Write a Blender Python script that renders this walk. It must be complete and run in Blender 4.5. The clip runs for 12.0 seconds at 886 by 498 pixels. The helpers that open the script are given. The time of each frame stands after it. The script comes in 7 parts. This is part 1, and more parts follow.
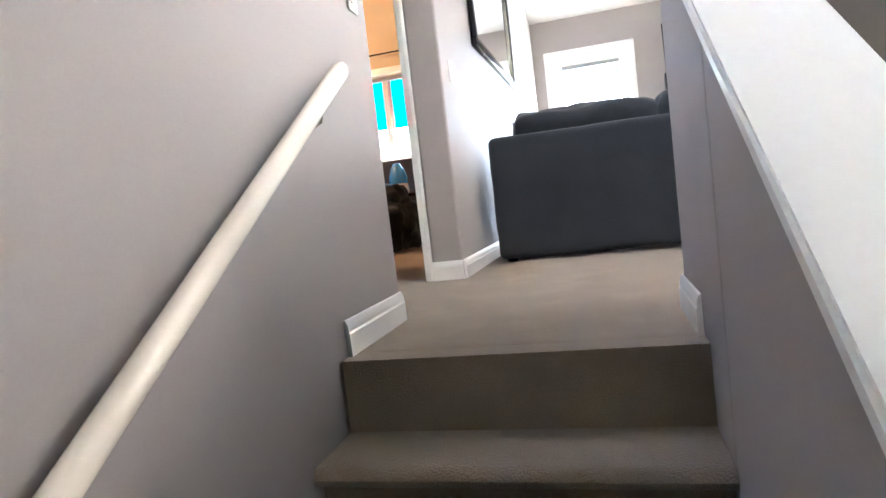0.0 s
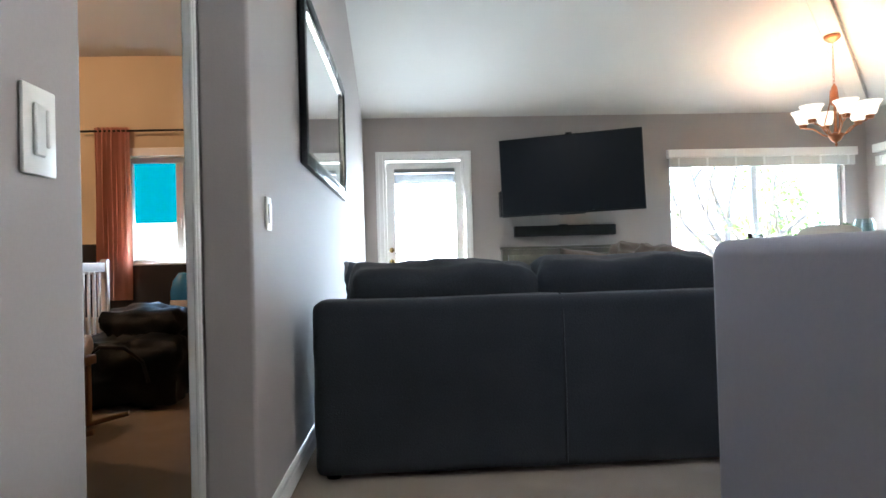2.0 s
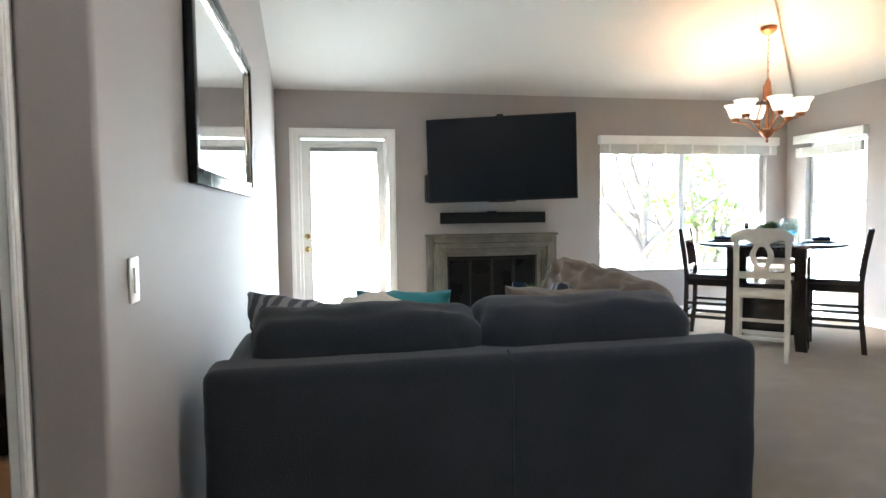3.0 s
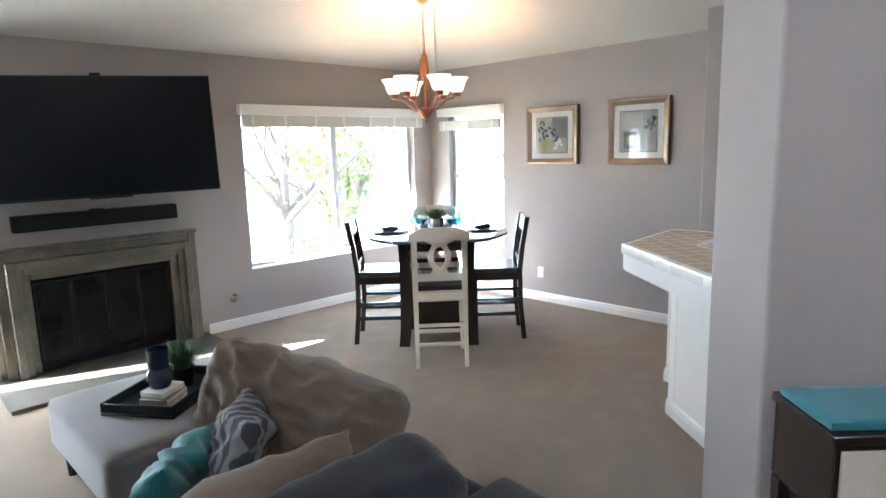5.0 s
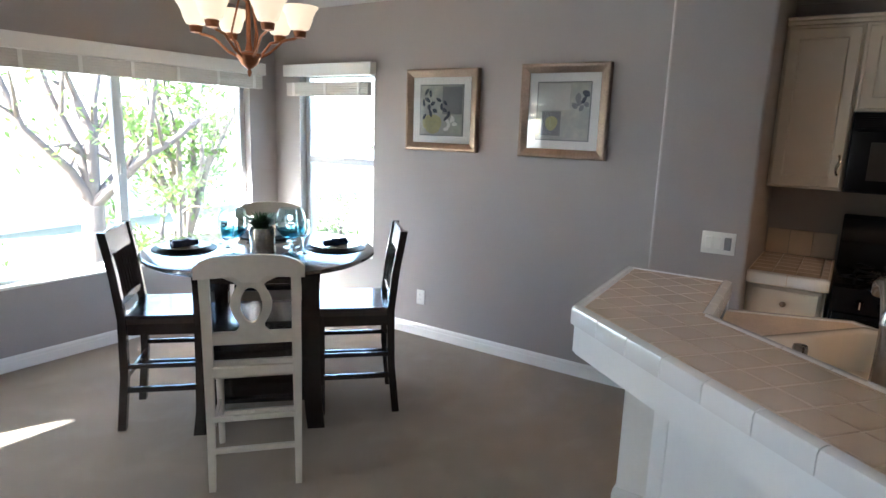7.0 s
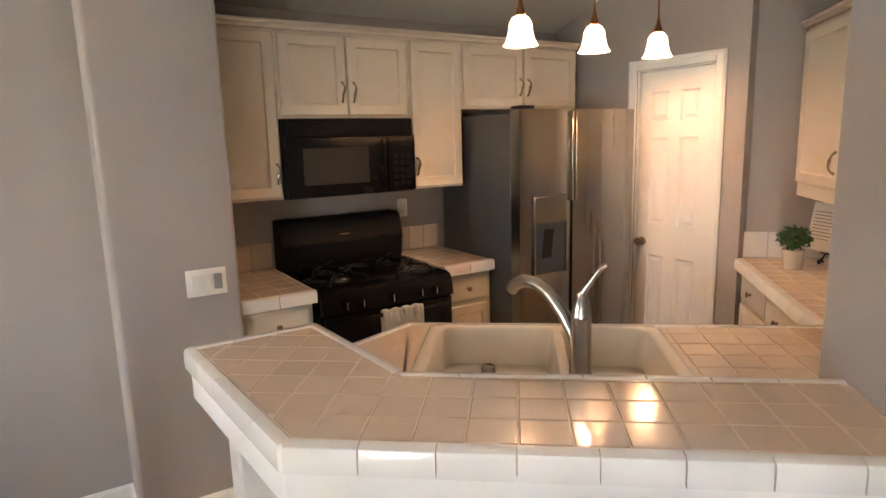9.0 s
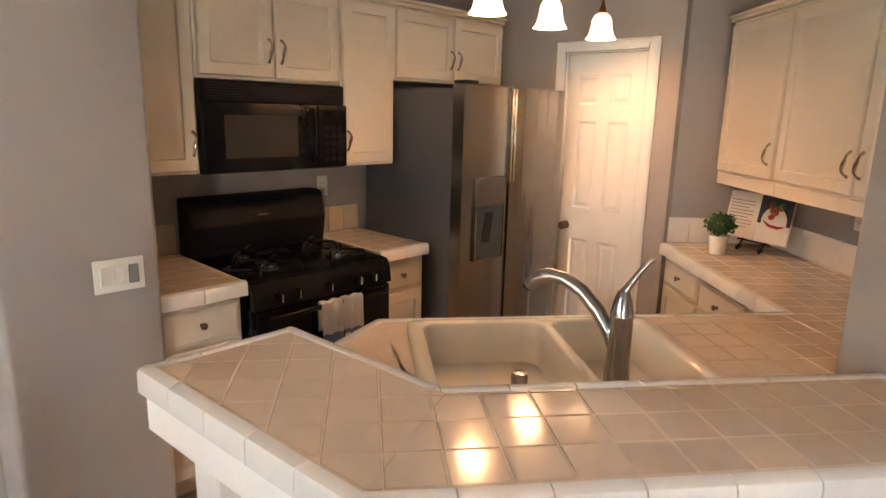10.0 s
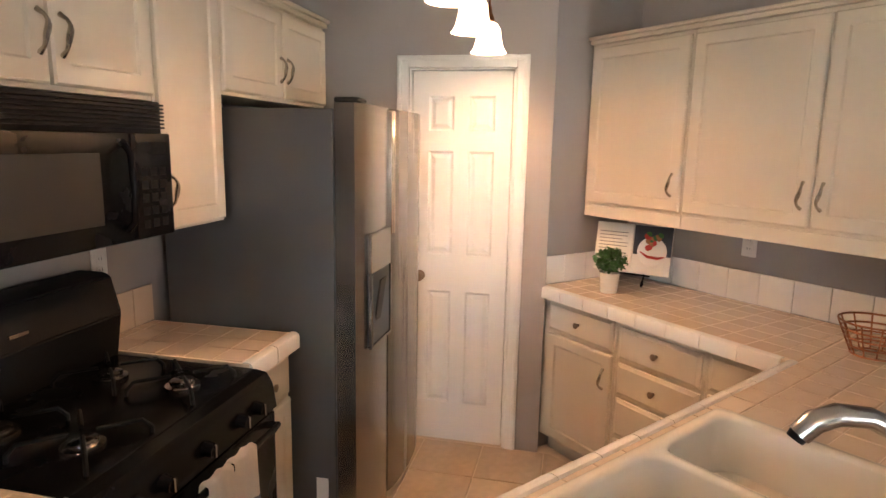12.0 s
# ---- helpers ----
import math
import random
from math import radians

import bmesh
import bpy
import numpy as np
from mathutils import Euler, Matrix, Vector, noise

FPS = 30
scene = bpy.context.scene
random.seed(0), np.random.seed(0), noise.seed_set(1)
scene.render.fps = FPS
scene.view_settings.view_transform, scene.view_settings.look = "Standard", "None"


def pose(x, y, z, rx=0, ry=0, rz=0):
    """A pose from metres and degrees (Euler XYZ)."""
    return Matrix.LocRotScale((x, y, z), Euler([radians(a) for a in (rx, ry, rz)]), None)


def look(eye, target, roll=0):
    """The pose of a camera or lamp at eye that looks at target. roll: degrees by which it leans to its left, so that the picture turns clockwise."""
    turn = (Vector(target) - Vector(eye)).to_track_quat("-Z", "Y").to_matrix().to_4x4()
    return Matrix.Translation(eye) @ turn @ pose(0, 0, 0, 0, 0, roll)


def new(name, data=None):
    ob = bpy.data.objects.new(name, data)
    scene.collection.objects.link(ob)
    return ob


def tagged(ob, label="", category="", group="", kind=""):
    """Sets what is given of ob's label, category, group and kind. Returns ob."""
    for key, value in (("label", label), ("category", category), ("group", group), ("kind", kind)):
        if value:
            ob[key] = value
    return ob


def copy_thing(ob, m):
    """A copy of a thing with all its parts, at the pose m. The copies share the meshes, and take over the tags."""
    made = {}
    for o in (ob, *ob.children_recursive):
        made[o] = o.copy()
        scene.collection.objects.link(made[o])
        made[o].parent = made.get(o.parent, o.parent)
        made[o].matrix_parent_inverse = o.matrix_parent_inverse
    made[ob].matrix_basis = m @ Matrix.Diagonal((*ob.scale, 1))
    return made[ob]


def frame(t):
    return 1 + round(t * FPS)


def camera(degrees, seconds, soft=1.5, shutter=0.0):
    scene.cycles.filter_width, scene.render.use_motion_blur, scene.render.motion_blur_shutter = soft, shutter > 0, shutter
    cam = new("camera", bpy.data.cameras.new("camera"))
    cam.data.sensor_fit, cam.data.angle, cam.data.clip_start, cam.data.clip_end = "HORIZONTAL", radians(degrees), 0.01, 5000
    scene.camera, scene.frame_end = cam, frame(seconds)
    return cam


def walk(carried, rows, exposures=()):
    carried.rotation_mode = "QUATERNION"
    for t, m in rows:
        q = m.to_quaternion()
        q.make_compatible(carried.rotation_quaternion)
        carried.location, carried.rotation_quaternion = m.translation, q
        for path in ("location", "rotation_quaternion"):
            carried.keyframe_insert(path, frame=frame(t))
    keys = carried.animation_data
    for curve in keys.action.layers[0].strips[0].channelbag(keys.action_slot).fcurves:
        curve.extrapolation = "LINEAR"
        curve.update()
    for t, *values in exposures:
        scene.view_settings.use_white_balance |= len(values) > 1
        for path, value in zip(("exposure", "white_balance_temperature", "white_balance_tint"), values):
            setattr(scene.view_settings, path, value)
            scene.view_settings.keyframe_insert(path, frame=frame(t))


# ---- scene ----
cam = camera(72, 12.0)

PATH = [
    (0, (0.703, -2.849, 0.379), (0.181, -0.924, 0.235), -6.7),
    (0.5, (0.608, -2.620, 0.453), (0.297, -0.644, 0.444), -4.7),
    (1, (0.518, -2.330, 0.534), (0.353, -0.338, 0.584), -2.1),
    (1.5, (0.460, -2.072, 0.711), (0.430, -0.073, 0.755), -2.0),
    (2, (0.481, -1.830, 0.885), (0.596, 0.167, 0.916), -1.6),
    (2.5, (0.486, -1.613, 1.064), (0.757, 0.369, 1.063), -1.2),
    (3, (0.485, -1.362, 1.212), (0.862, 0.599, 1.098), -0.7),
    (3.5, (0.523, -1.179, 1.337), (1.204, 0.690, 1.126), -1.8),
    (3.7, (0.547, -1.121, 1.386), (1.428, 0.659, 1.151), -2.4),
    (5.3, (1.009, 0.008, 1.654), (2.415, 1.390, 1.318), -1.0),
    (5.5, (1.167, 0.134, 1.655), (2.580, 1.508, 1.317), -0.5),
    (6, (1.592, 0.465, 1.635), (3.039, 1.803, 1.293), 0.2),
    (6.5, (1.958, 0.713, 1.636), (3.436, 2.013, 1.284), 0.1),
    (7, (2.281, 0.893, 1.603), (3.916, 1.977, 1.213), 1.9),
    (7.5, (2.443, 1.112, 1.602), (4.319, 1.626, 1.140), 1.4),
    (7.7, (2.461, 1.215, 1.635), (4.391, 1.460, 1.172), 0.5),
    (9.3, (3.135, 2.070, 1.637), (4.680, 0.856, 1.264), -1.0),
    (9.5, (3.202, 2.127, 1.656), (4.674, 0.833, 1.257), -0.3),
    (10, (3.487, 2.123, 1.629), (4.836, 0.712, 1.194), 1.4),
    (10.5, (3.865, 2.055, 1.659), (5.098, 0.536, 1.247), 1.6),
    (11, (4.240, 2.058, 1.657), (5.278, 0.394, 1.265), 0.1),
    (11.5, (4.565, 1.953, 1.638), (5.331, 0.150, 1.237), 0.8),
    (12, (4.819, 1.849, 1.645), (5.240, -0.075, 1.300), 1.1),
]
EXPOSURES = [(0, 6.45, 5600, 8), (0.5, 5.95, 5650, 8), (1.0, 5.8, 5650, 7), (1.5, 5.5, 5650, 5), (2.0, 4.95, 5400, 4), (2.5, 4.7, 5750, 4), (3.0, 4.98, 5800, 4), (3.5, 4.95, 5800, 5), (5.5, 4.68, 5650, 6), (6.2, 4.23, 5550, 6), (7.0, 4.15, 5600, 7), (7.5, 4.5, 6800, 11), (9.5, 4.9, 6900, 13), (10.5, 4.95, 7500, 15), (11.0, 5.05, 7000, 13), (12, 5.15, 6600, 13)]
walk(cam, [(t, look(e, a, r)) for t, e, a, r in PATH], EXPOSURES)

# ---- light ----
world = bpy.data.worlds.new("sky_world")
scene.world = world
world.use_nodes = True
wn = world.node_tree.nodes
wl = world.node_tree.links
sky = wn.new("ShaderNodeTexSky")
sky.sky_type = "NISHITA"
sky.sun_disc = False
SUN_WAY = Vector((0.94, -0.34, -0.58)).normalized()
sky.sun_elevation = math.asin(-SUN_WAY.z)
sky.sun_rotation = math.atan2(-SUN_WAY.x, -SUN_WAY.y)
wl.new(sky.outputs["Color"], wn["Background"].inputs["Color"])
wn["Background"].inputs["Strength"].default_value = 0.15
sun_data = bpy.data.lights.new("sun", "SUN")
sun_data.energy = 5.0
sun_data.angle = radians(0.6)
sun_data.color = (1.0, 0.95, 0.86)
sun = new("sun", sun_data)
sun.rotation_mode = "QUATERNION"
sun.rotation_quaternion = SUN_WAY.to_track_quat("-Z", "Y")
WARM = (1.0, 0.55, 0.29)
CHAN_W, PEND_W = 0.25, 0.30


def bulb(name, x, y, z, watts, size=0.025):
    data = bpy.data.lights.new(name, "POINT")
    data.energy = watts
    data.color = WARM
    data.shadow_soft_size = size
    ob = new(name, data)
    ob.location = (x, y, z)
    return ob


# daylight standing in the glass of the patio door
def daylight(name, x, y, z, w, h, watts):
    data = bpy.data.lights.new(name, "AREA")
    data.shape = "RECTANGLE"
    data.size, data.size_y = w, h
    data.energy = watts
    data.color = (0.93, 0.97, 1.0)
    ob = new(name, data)
    ob.matrix_basis = pose(x, y, z, -90, 0, 0)
    return ob


# ---- materials ----
def material(name, col, rough=0.5, metal=0.0, var=0.10, big=3.0, fine=90.0, bump=0.08, dist=0.002, coat=0.0, stretch=(1, 1, 1), sheen=0.0, obj=0.0, spec=0.5, dark=None):
    m = bpy.data.materials.new(name)
    m.use_nodes = True
    nt = m.node_tree
    nd, lk = nt.nodes, nt.links
    b = nd["Principled BSDF"]
    tc = nd.new("ShaderNodeTexCoord")
    mp = nd.new("ShaderNodeMapping")
    mp.inputs["Scale"].default_value = stretch
    lk.new(tc.outputs["Object"], mp.inputs["Vector"])
    n1 = nd.new("ShaderNodeTexNoise")
    n1.inputs["Scale"].default_value = big
    n1.inputs["Detail"].default_value = 5
    n2 = nd.new("ShaderNodeTexNoise")
    n2.inputs["Scale"].default_value = fine
    n2.inputs["Detail"].default_value = 3
    for n in (n1, n2):
        lk.new(mp.outputs["Vector"], n.inputs["Vector"])
    add = nd.new("ShaderNodeMath")
    add.operation = "ADD"
    lk.new(n1.outputs["Fac"], add.inputs[0])
    lk.new(n2.outputs["Fac"], add.inputs[1])
    ramp = nd.new("ShaderNodeMapRange")
    ramp.inputs["From Min"].default_value = 0.6
    ramp.inputs["From Max"].default_value = 1.4
    ramp.inputs["To Min"].default_value = 1 - var
    ramp.inputs["To Max"].default_value = 1 + var
    lk.new(add.outputs[0], ramp.inputs["Value"])
    fac = ramp.outputs[0]
    if obj:
        info = nd.new("ShaderNodeObjectInfo")
        r2 = nd.new("ShaderNodeMapRange")
        r2.inputs["To Min"].default_value = 1 - obj
        r2.inputs["To Max"].default_value = 1 + obj
        lk.new(info.outputs["Random"], r2.inputs["Value"])
        mul = nd.new("ShaderNodeMath")
        mul.operation = "MULTIPLY"
        lk.new(fac, mul.inputs[0])
        lk.new(r2.outputs[0], mul.inputs[1])
        fac = mul.outputs[0]
    mix = nd.new("ShaderNodeVectorMath")
    mix.operation = "SCALE"
    mix.inputs[0].default_value = col
    lk.new(fac, mix.inputs["Scale"])
    out = mix.outputs[0]
    if dark:
        mm = nd.new("ShaderNodeMix")
        mm.data_type = "RGBA"
        mm.inputs["A"].default_value = (*dark, 1)
        r3 = nd.new("ShaderNodeMapRange")
        r3.inputs["From Min"].default_value = 0.38
        r3.inputs["From Max"].default_value = 0.62
        lk.new(n1.outputs["Fac"], r3.inputs["Value"])
        lk.new(r3.outputs[0], mm.inputs["Factor"])
        lk.new(out, mm.inputs["B"])
        out = mm.outputs["Result"]
    lk.new(out, b.inputs["Base Color"])
    rr = nd.new("ShaderNodeMapRange")
    rr.inputs["To Min"].default_value = max(0.02, rough - 0.06)
    rr.inputs["To Max"].default_value = min(1.0, rough + 0.06)
    lk.new(n1.outputs["Fac"], rr.inputs["Value"])
    lk.new(rr.outputs[0], b.inputs["Roughness"])
    b.inputs["Metallic"].default_value = metal
    b.inputs["Coat Weight"].default_value = coat
    b.inputs["Coat Roughness"].default_value = 0.08
    b.inputs["Sheen Weight"].default_value = sheen
    b.inputs["Specular IOR Level"].default_value = spec
    if bump:
        bp = nd.new("ShaderNodeBump")
        bp.inputs["Strength"].default_value = bump
        bp.inputs["Distance"].default_value = dist
        lk.new(n2.outputs["Fac"], bp.inputs["Height"])
        lk.new(bp.outputs[0], b.inputs["Normal"])
    return m


def glow(name, col, strength, base=(0.9, 0.85, 0.75)):
    m = bpy.data.materials.new(name)
    m.use_nodes = True
    b = m.node_tree.nodes["Principled BSDF"]
    b.inputs["Base Color"].default_value = (*base, 1)
    b.inputs["Emission Color"].default_value = (*col, 1)
    b.inputs["Emission Strength"].default_value = strength
    if max(base) == 0.0:
        b.inputs["Specular IOR Level"].default_value = 0.0
    return m


def clear(name, col=(1, 1, 1), rough=0.0, ior=1.45):
    m = bpy.data.materials.new(name)
    m.use_nodes = True
    b = m.node_tree.nodes["Principled BSDF"]
    b.inputs["Base Color"].default_value = (*col, 1)
    b.inputs["Transmission Weight"].default_value = 1.0
    b.inputs["Roughness"].default_value = rough
    b.inputs["IOR"].default_value = ior
    return m


PAINT = material("wall_paint", (0.352, 0.318, 0.299), 0.75, var=0.03, big=1.5, fine=140, bump=0.25, dist=0.0015)
CREAM = material("cream_wall_paint", (0.62, 0.52, 0.36), 0.75, var=0.03, big=1.5, fine=140, bump=0.2)
NAVY = material("dark_wall_paint", (0.018, 0.018, 0.022), 0.6, var=0.08, big=2, fine=140, bump=0.2)
CEIL = material("ceiling_paint", (0.53, 0.515, 0.485), 0.85, var=0.02, big=1.2, fine=110, bump=0.3, dist=0.002)
TRIM = material("white_trim_paint", (0.78, 0.77, 0.74), 0.35, var=0.018, big=4, fine=60, bump=0.03)
CARPET = material("beige_carpet", (0.275, 0.214, 0.152), 0.95, var=0.22, big=5.0, fine=200, bump=1.0, dist=0.008, sheen=0.25, spec=0.1, dark=(0.258, 0.200, 0.141))
VINYL = material("beige_stone_floor", (0.46, 0.36, 0.26), 0.35, var=0.14, big=3.5, fine=25, bump=0.05, obj=0.06)
GROUT = material("grout", (0.62, 0.51, 0.405), 0.9, var=0.15, big=5, fine=120, bump=0.3)
TILE = material("glazed_counter_tile", (0.64, 0.52, 0.41), 0.16, var=0.05, big=4, fine=14, bump=0.04, dist=0.002, coat=0.4, obj=0.04)
TILEWHITE = material("white_glazed_tile", (0.76, 0.74, 0.71), 0.14, var=0.03, big=4, fine=14, bump=0.04, dist=0.002, coat=0.4, obj=0.03)
CAB = material("cream_white_cabinet_paint", (0.68, 0.60, 0.49), 0.36, var=0.018, big=2, fine=40, bump=0.03)
SOFA = material("grey_microfibre", (0.021, 0.024, 0.029), 0.88, var=0.30, big=4, fine=150, bump=0.5, dist=0.003, sheen=0.16, spec=0.15)
CUSHION = material("taupe_cushion_fabric", (0.135, 0.104, 0.077), 0.9, var=0.15, big=5, fine=160, bump=0.5, dist=0.003, sheen=0.15, spec=0.2)
OTTO = material("grey_ottoman_fabric", (0.15, 0.14, 0.145), 0.9, var=0.15, big=5, fine=160, bump=0.5, dist=0.003, sheen=0.4, spec=0.2)
TEAL = material("teal_fabric", (0.012, 0.16, 0.19), 0.8, var=0.2, big=6, fine=150, bump=0.4, sheen=0.3)
STRIPE = material("striped_grey_fabric", (0.16, 0.16, 0.17), 0.9, var=0.2, big=6, fine=120, bump=0.4)
THROW = material("cream_fleece", (0.62, 0.55, 0.46), 0.95, var=0.2, big=8, fine=120, bump=0.8, dist=0.01)
BLACK = material("black_plastic", (0.008, 0.008, 0.009), 0.40, var=0.1, big=5, fine=80, bump=0.02, spec=0.25)
BLACKGLOSS = material("black_enamel", (0.006, 0.006, 0.007), 0.26, var=0.1, big=5, fine=60, bump=0.01, coat=0.03, spec=0.16)
BLACKMATT = material("black_cast_iron", (0.009, 0.009, 0.009), 0.6, var=0.2, big=8, fine=120, bump=0.2, spec=0.2)
SCREEN = material("tv_screen", (0.004, 0.006, 0.010), 0.30, var=0.05, big=1, fine=30, bump=0.0, spec=0.14)
FARPANE = material("far_window_pane", (0.30, 0.33, 0.36), 0.2, var=0.1, bump=0.0)
STONE = material("grey_green_stone", (0.135, 0.122, 0.092), 0.45, var=0.25, big=5, fine=50, bump=0.15, dist=0.003, dark=(0.092, 0.085, 0.068))
HEARTH = material("dark_hearth_stone", (0.075, 0.07, 0.062), 0.55, var=0.3, big=5, fine=40, bump=0.2, dist=0.003)
FIREBOX = material("firebox_soot", (0.008, 0.008, 0.008), 0.9, var=0.3, big=6, fine=50, bump=0.3)
FIREGLASS = material("smoked_fire_glass", (0.006, 0.006, 0.006), 0.28, var=0.05, bump=0.0, spec=0.12)
DARKWOOD = material("espresso_wood", (0.022, 0.013, 0.010), 0.22, var=0.3, big=6, fine=40, bump=0.05, stretch=(1, 6, 1), coat=0.3)
SEATGLOSS = material("polished_espresso_wood", (0.024, 0.014, 0.011), 0.16, var=0.25, big=6, fine=40, bump=0.02, stretch=(1, 6, 1), coat=1.0, spec=0.8)
WHITEWOOD = material("cream_painted_wood", (0.62, 0.57, 0.48), 0.4, var=0.06, big=6, fine=40, bump=0.06)
WOOD = material("oak_wood", (0.30, 0.18, 0.09), 0.4, var=0.2, big=6, fine=40, bump=0.08, stretch=(1, 6, 1))
RAILPAINT = material("ivory_rail_paint", (0.80, 0.73, 0.62), 0.22, var=0.02, big=3, fine=40, bump=0.04)
STEEL = material("brushed_steel", (0.40, 0.385, 0.37), 0.22, metal=1.0, var=0.05, big=1.5, fine=160, bump=0.04, stretch=(1, 1, 0.03))
FRIDGESIDE = material("grey_fridge_side", (0.085, 0.087, 0.09), 0.42, metal=0.3, var=0.05, big=3, fine=200, bump=0.15, dist=0.001)
NICKEL = material("satin_nickel", (0.52, 0.48, 0.42), 0.25, metal=1.0, var=0.05, big=5, fine=120, bump=0.02)
BRASS = material("brass", (0.55, 0.40, 0.16), 0.25, metal=1.0, var=0.08, big=6, fine=90, bump=0.02)
BRONZE = material("copper_bronze", (0.30, 0.12, 0.055), 0.38, metal=0.9, var=0.25, big=20, fine=90, bump=0.1)
PORCELAIN = material("white_porcelain", (0.76, 0.71, 0.62), 0.10, var=0.02, big=3, fine=20, bump=0.0, coat=0.5)
PLATE = material("white_switch_plastic", (0.76, 0.75, 0.70), 0.35, var=0.02, bump=0.0)
PLATEIVORY = material("ivory_plastic", (0.72, 0.62, 0.36), 0.35, var=0.02, bump=0.0)
MIRROR = material("mirror_glass", (0.86, 0.88, 0.88), 0.02, metal=1.0, var=0.0, bump=0.0)
FRAMEBRONZE = material("pewter_bronze_frame", (0.26, 0.19, 0.14), 0.35, metal=0.8, var=0.25, big=12, fine=90, bump=0.08)
MAT_WHITE = material("picture_mount_board", (0.74, 0.72, 0.68), 0.8, var=0.02, bump=0.05)
VINYLFRAME = material("white_window_vinyl", (0.60, 0.61, 0.62), 0.55, var=0.03, bump=0.02, spec=0.15)
SHADE = material("pleated_shade_fabric", (0.62, 0.60, 0.56), 0.85, var=0.06, big=6, fine=120, bump=0.2)
BLIND = material("grey_mini_blind", (0.30, 0.30, 0.29), 0.6, var=0.05, bump=0.0)
GLASS = clear("window_glass")
GLASSBLUE = clear("blue_glass", (0.80, 0.92, 0.95), 0.0, 1.12)
GLASSDEEP = clear("deep_blue_glass", (0.12, 0.36, 0.48), 0.0, 1.15)
GLASSWARE = clear("drinking_glass", (0.92, 0.97, 0.98), 0.0, 1.2)
LEAF = material("leaf_green", (0.06, 0.095, 0.025), 0.55, var=0.4, big=8, fine=30, bump=0.1)
POTPLANT = material("potted_plant_leaf", (0.045, 0.12, 0.03), 0.5, var=0.4, big=30, fine=90, bump=0.1)
BARK = material("grey_bark", (0.13, 0.10, 0.085), 0.9, var=0.35, big=6, fine=30, bump=0.6, dist=0.02)
GRASS = material("dry_ground", (0.22, 0.21, 0.13), 0.95, var=0.25, big=0.4, fine=12, bump=0.4, dist=0.02)
STUCCO = material("pale_stucco", (0.50, 0.44, 0.37), 0.9, var=0.08, big=0.6, fine=20, bump=0.3)
ROOFTILE = material("clay_roof_tile", (0.40, 0.29, 0.23), 0.85, var=0.25, big=2, fine=12, bump=0.4)
PINK = material("coral_curtain", (0.74, 0.40, 0.31), 0.85, var=0.12, big=4, fine=150, bump=0.2)
WHITECRIB = material("white_crib_paint", (0.76, 0.77, 0.78), 0.35, var=0.03, bump=0.02)
BAGCLOTH = material("black_nylon", (0.006, 0.008, 0.009), 0.5, var=0.4, big=8, fine=90, bump=0.4, spec=0.12)
TOWELWHITE = material("white_towel_cloth", (0.82, 0.78, 0.73), 0.95, var=0.06, big=20, fine=300, bump=0.6, dist=0.003)
TOWELBLUE = material("blue_towel_stripe", (0.16, 0.19, 0.30), 0.95, var=0.1, big=20, fine=300, bump=0.6, dist=0.003)
FRIDGESTEEL = material("satin_fridge_steel", (0.28, 0.265, 0.252), 0.27, metal=1.0, var=0.05, big=1.5, fine=160, bump=0.012, stretch=(1, 1, 0.03))
MWGLASS = material("microwave_mesh_glass", (0.045, 0.042, 0.038), 0.4, var=0.08, big=4, fine=300, bump=0.05, spec=0.2)
FRIDGEPOCKET = material("blue_grey_dispenser_plastic", (0.035, 0.05, 0.075), 0.3, var=0.1, bump=0.0)
PAPER = material("white_page", (0.74, 0.72, 0.68), 0.6, var=0.03, bump=0.02)
RED = material("red_print", (0.45, 0.03, 0.02), 0.45, var=0.2, bump=0.02)
PHOTO = material("dark_photo_page", (0.03, 0.035, 0.05), 0.35, var=0.3, big=20, bump=0.02)
BROWNFOOD = material("brown_print", (0.35, 0.13, 0.04), 0.4, var=0.4, big=60, bump=0.02)
ART = material("grey_green_print", (0.44, 0.43, 0.36), 0.7, var=0.12, big=14, fine=60, bump=0.02, dark=(0.36, 0.36, 0.33))
MAT_GREY = material("pale_grey_print", (0.50, 0.49, 0.45), 0.7, var=0.08, big=10, bump=0.02)
ARTDARK = material("dark_blue_print", (0.04, 0.05, 0.07), 0.7, var=0.3, big=12, bump=0.02)
ARTYELLOW = material("ochre_print", (0.40, 0.37, 0.18), 0.7, var=0.2, big=12, bump=0.02)
BOOKTAN = material("tan_book_cover", (0.42, 0.30, 0.18), 0.6, var=0.15, bump=0.05)
BOOKGREY = material("grey_book_cover", (0.20, 0.20, 0.20), 0.6, var=0.1, bump=0.05)
NAVYGLASS = material("navy_candle_holder", (0.012, 0.025, 0.06), 0.15, var=0.2, bump=0.0)
LAMPGLASS = glow("lit_alabaster_glass", (1.0, 0.74, 0.46), 0.052)
PENDGLASS = glow("lit_pendant_glass", (1.0, 0.70, 0.42), 0.17)


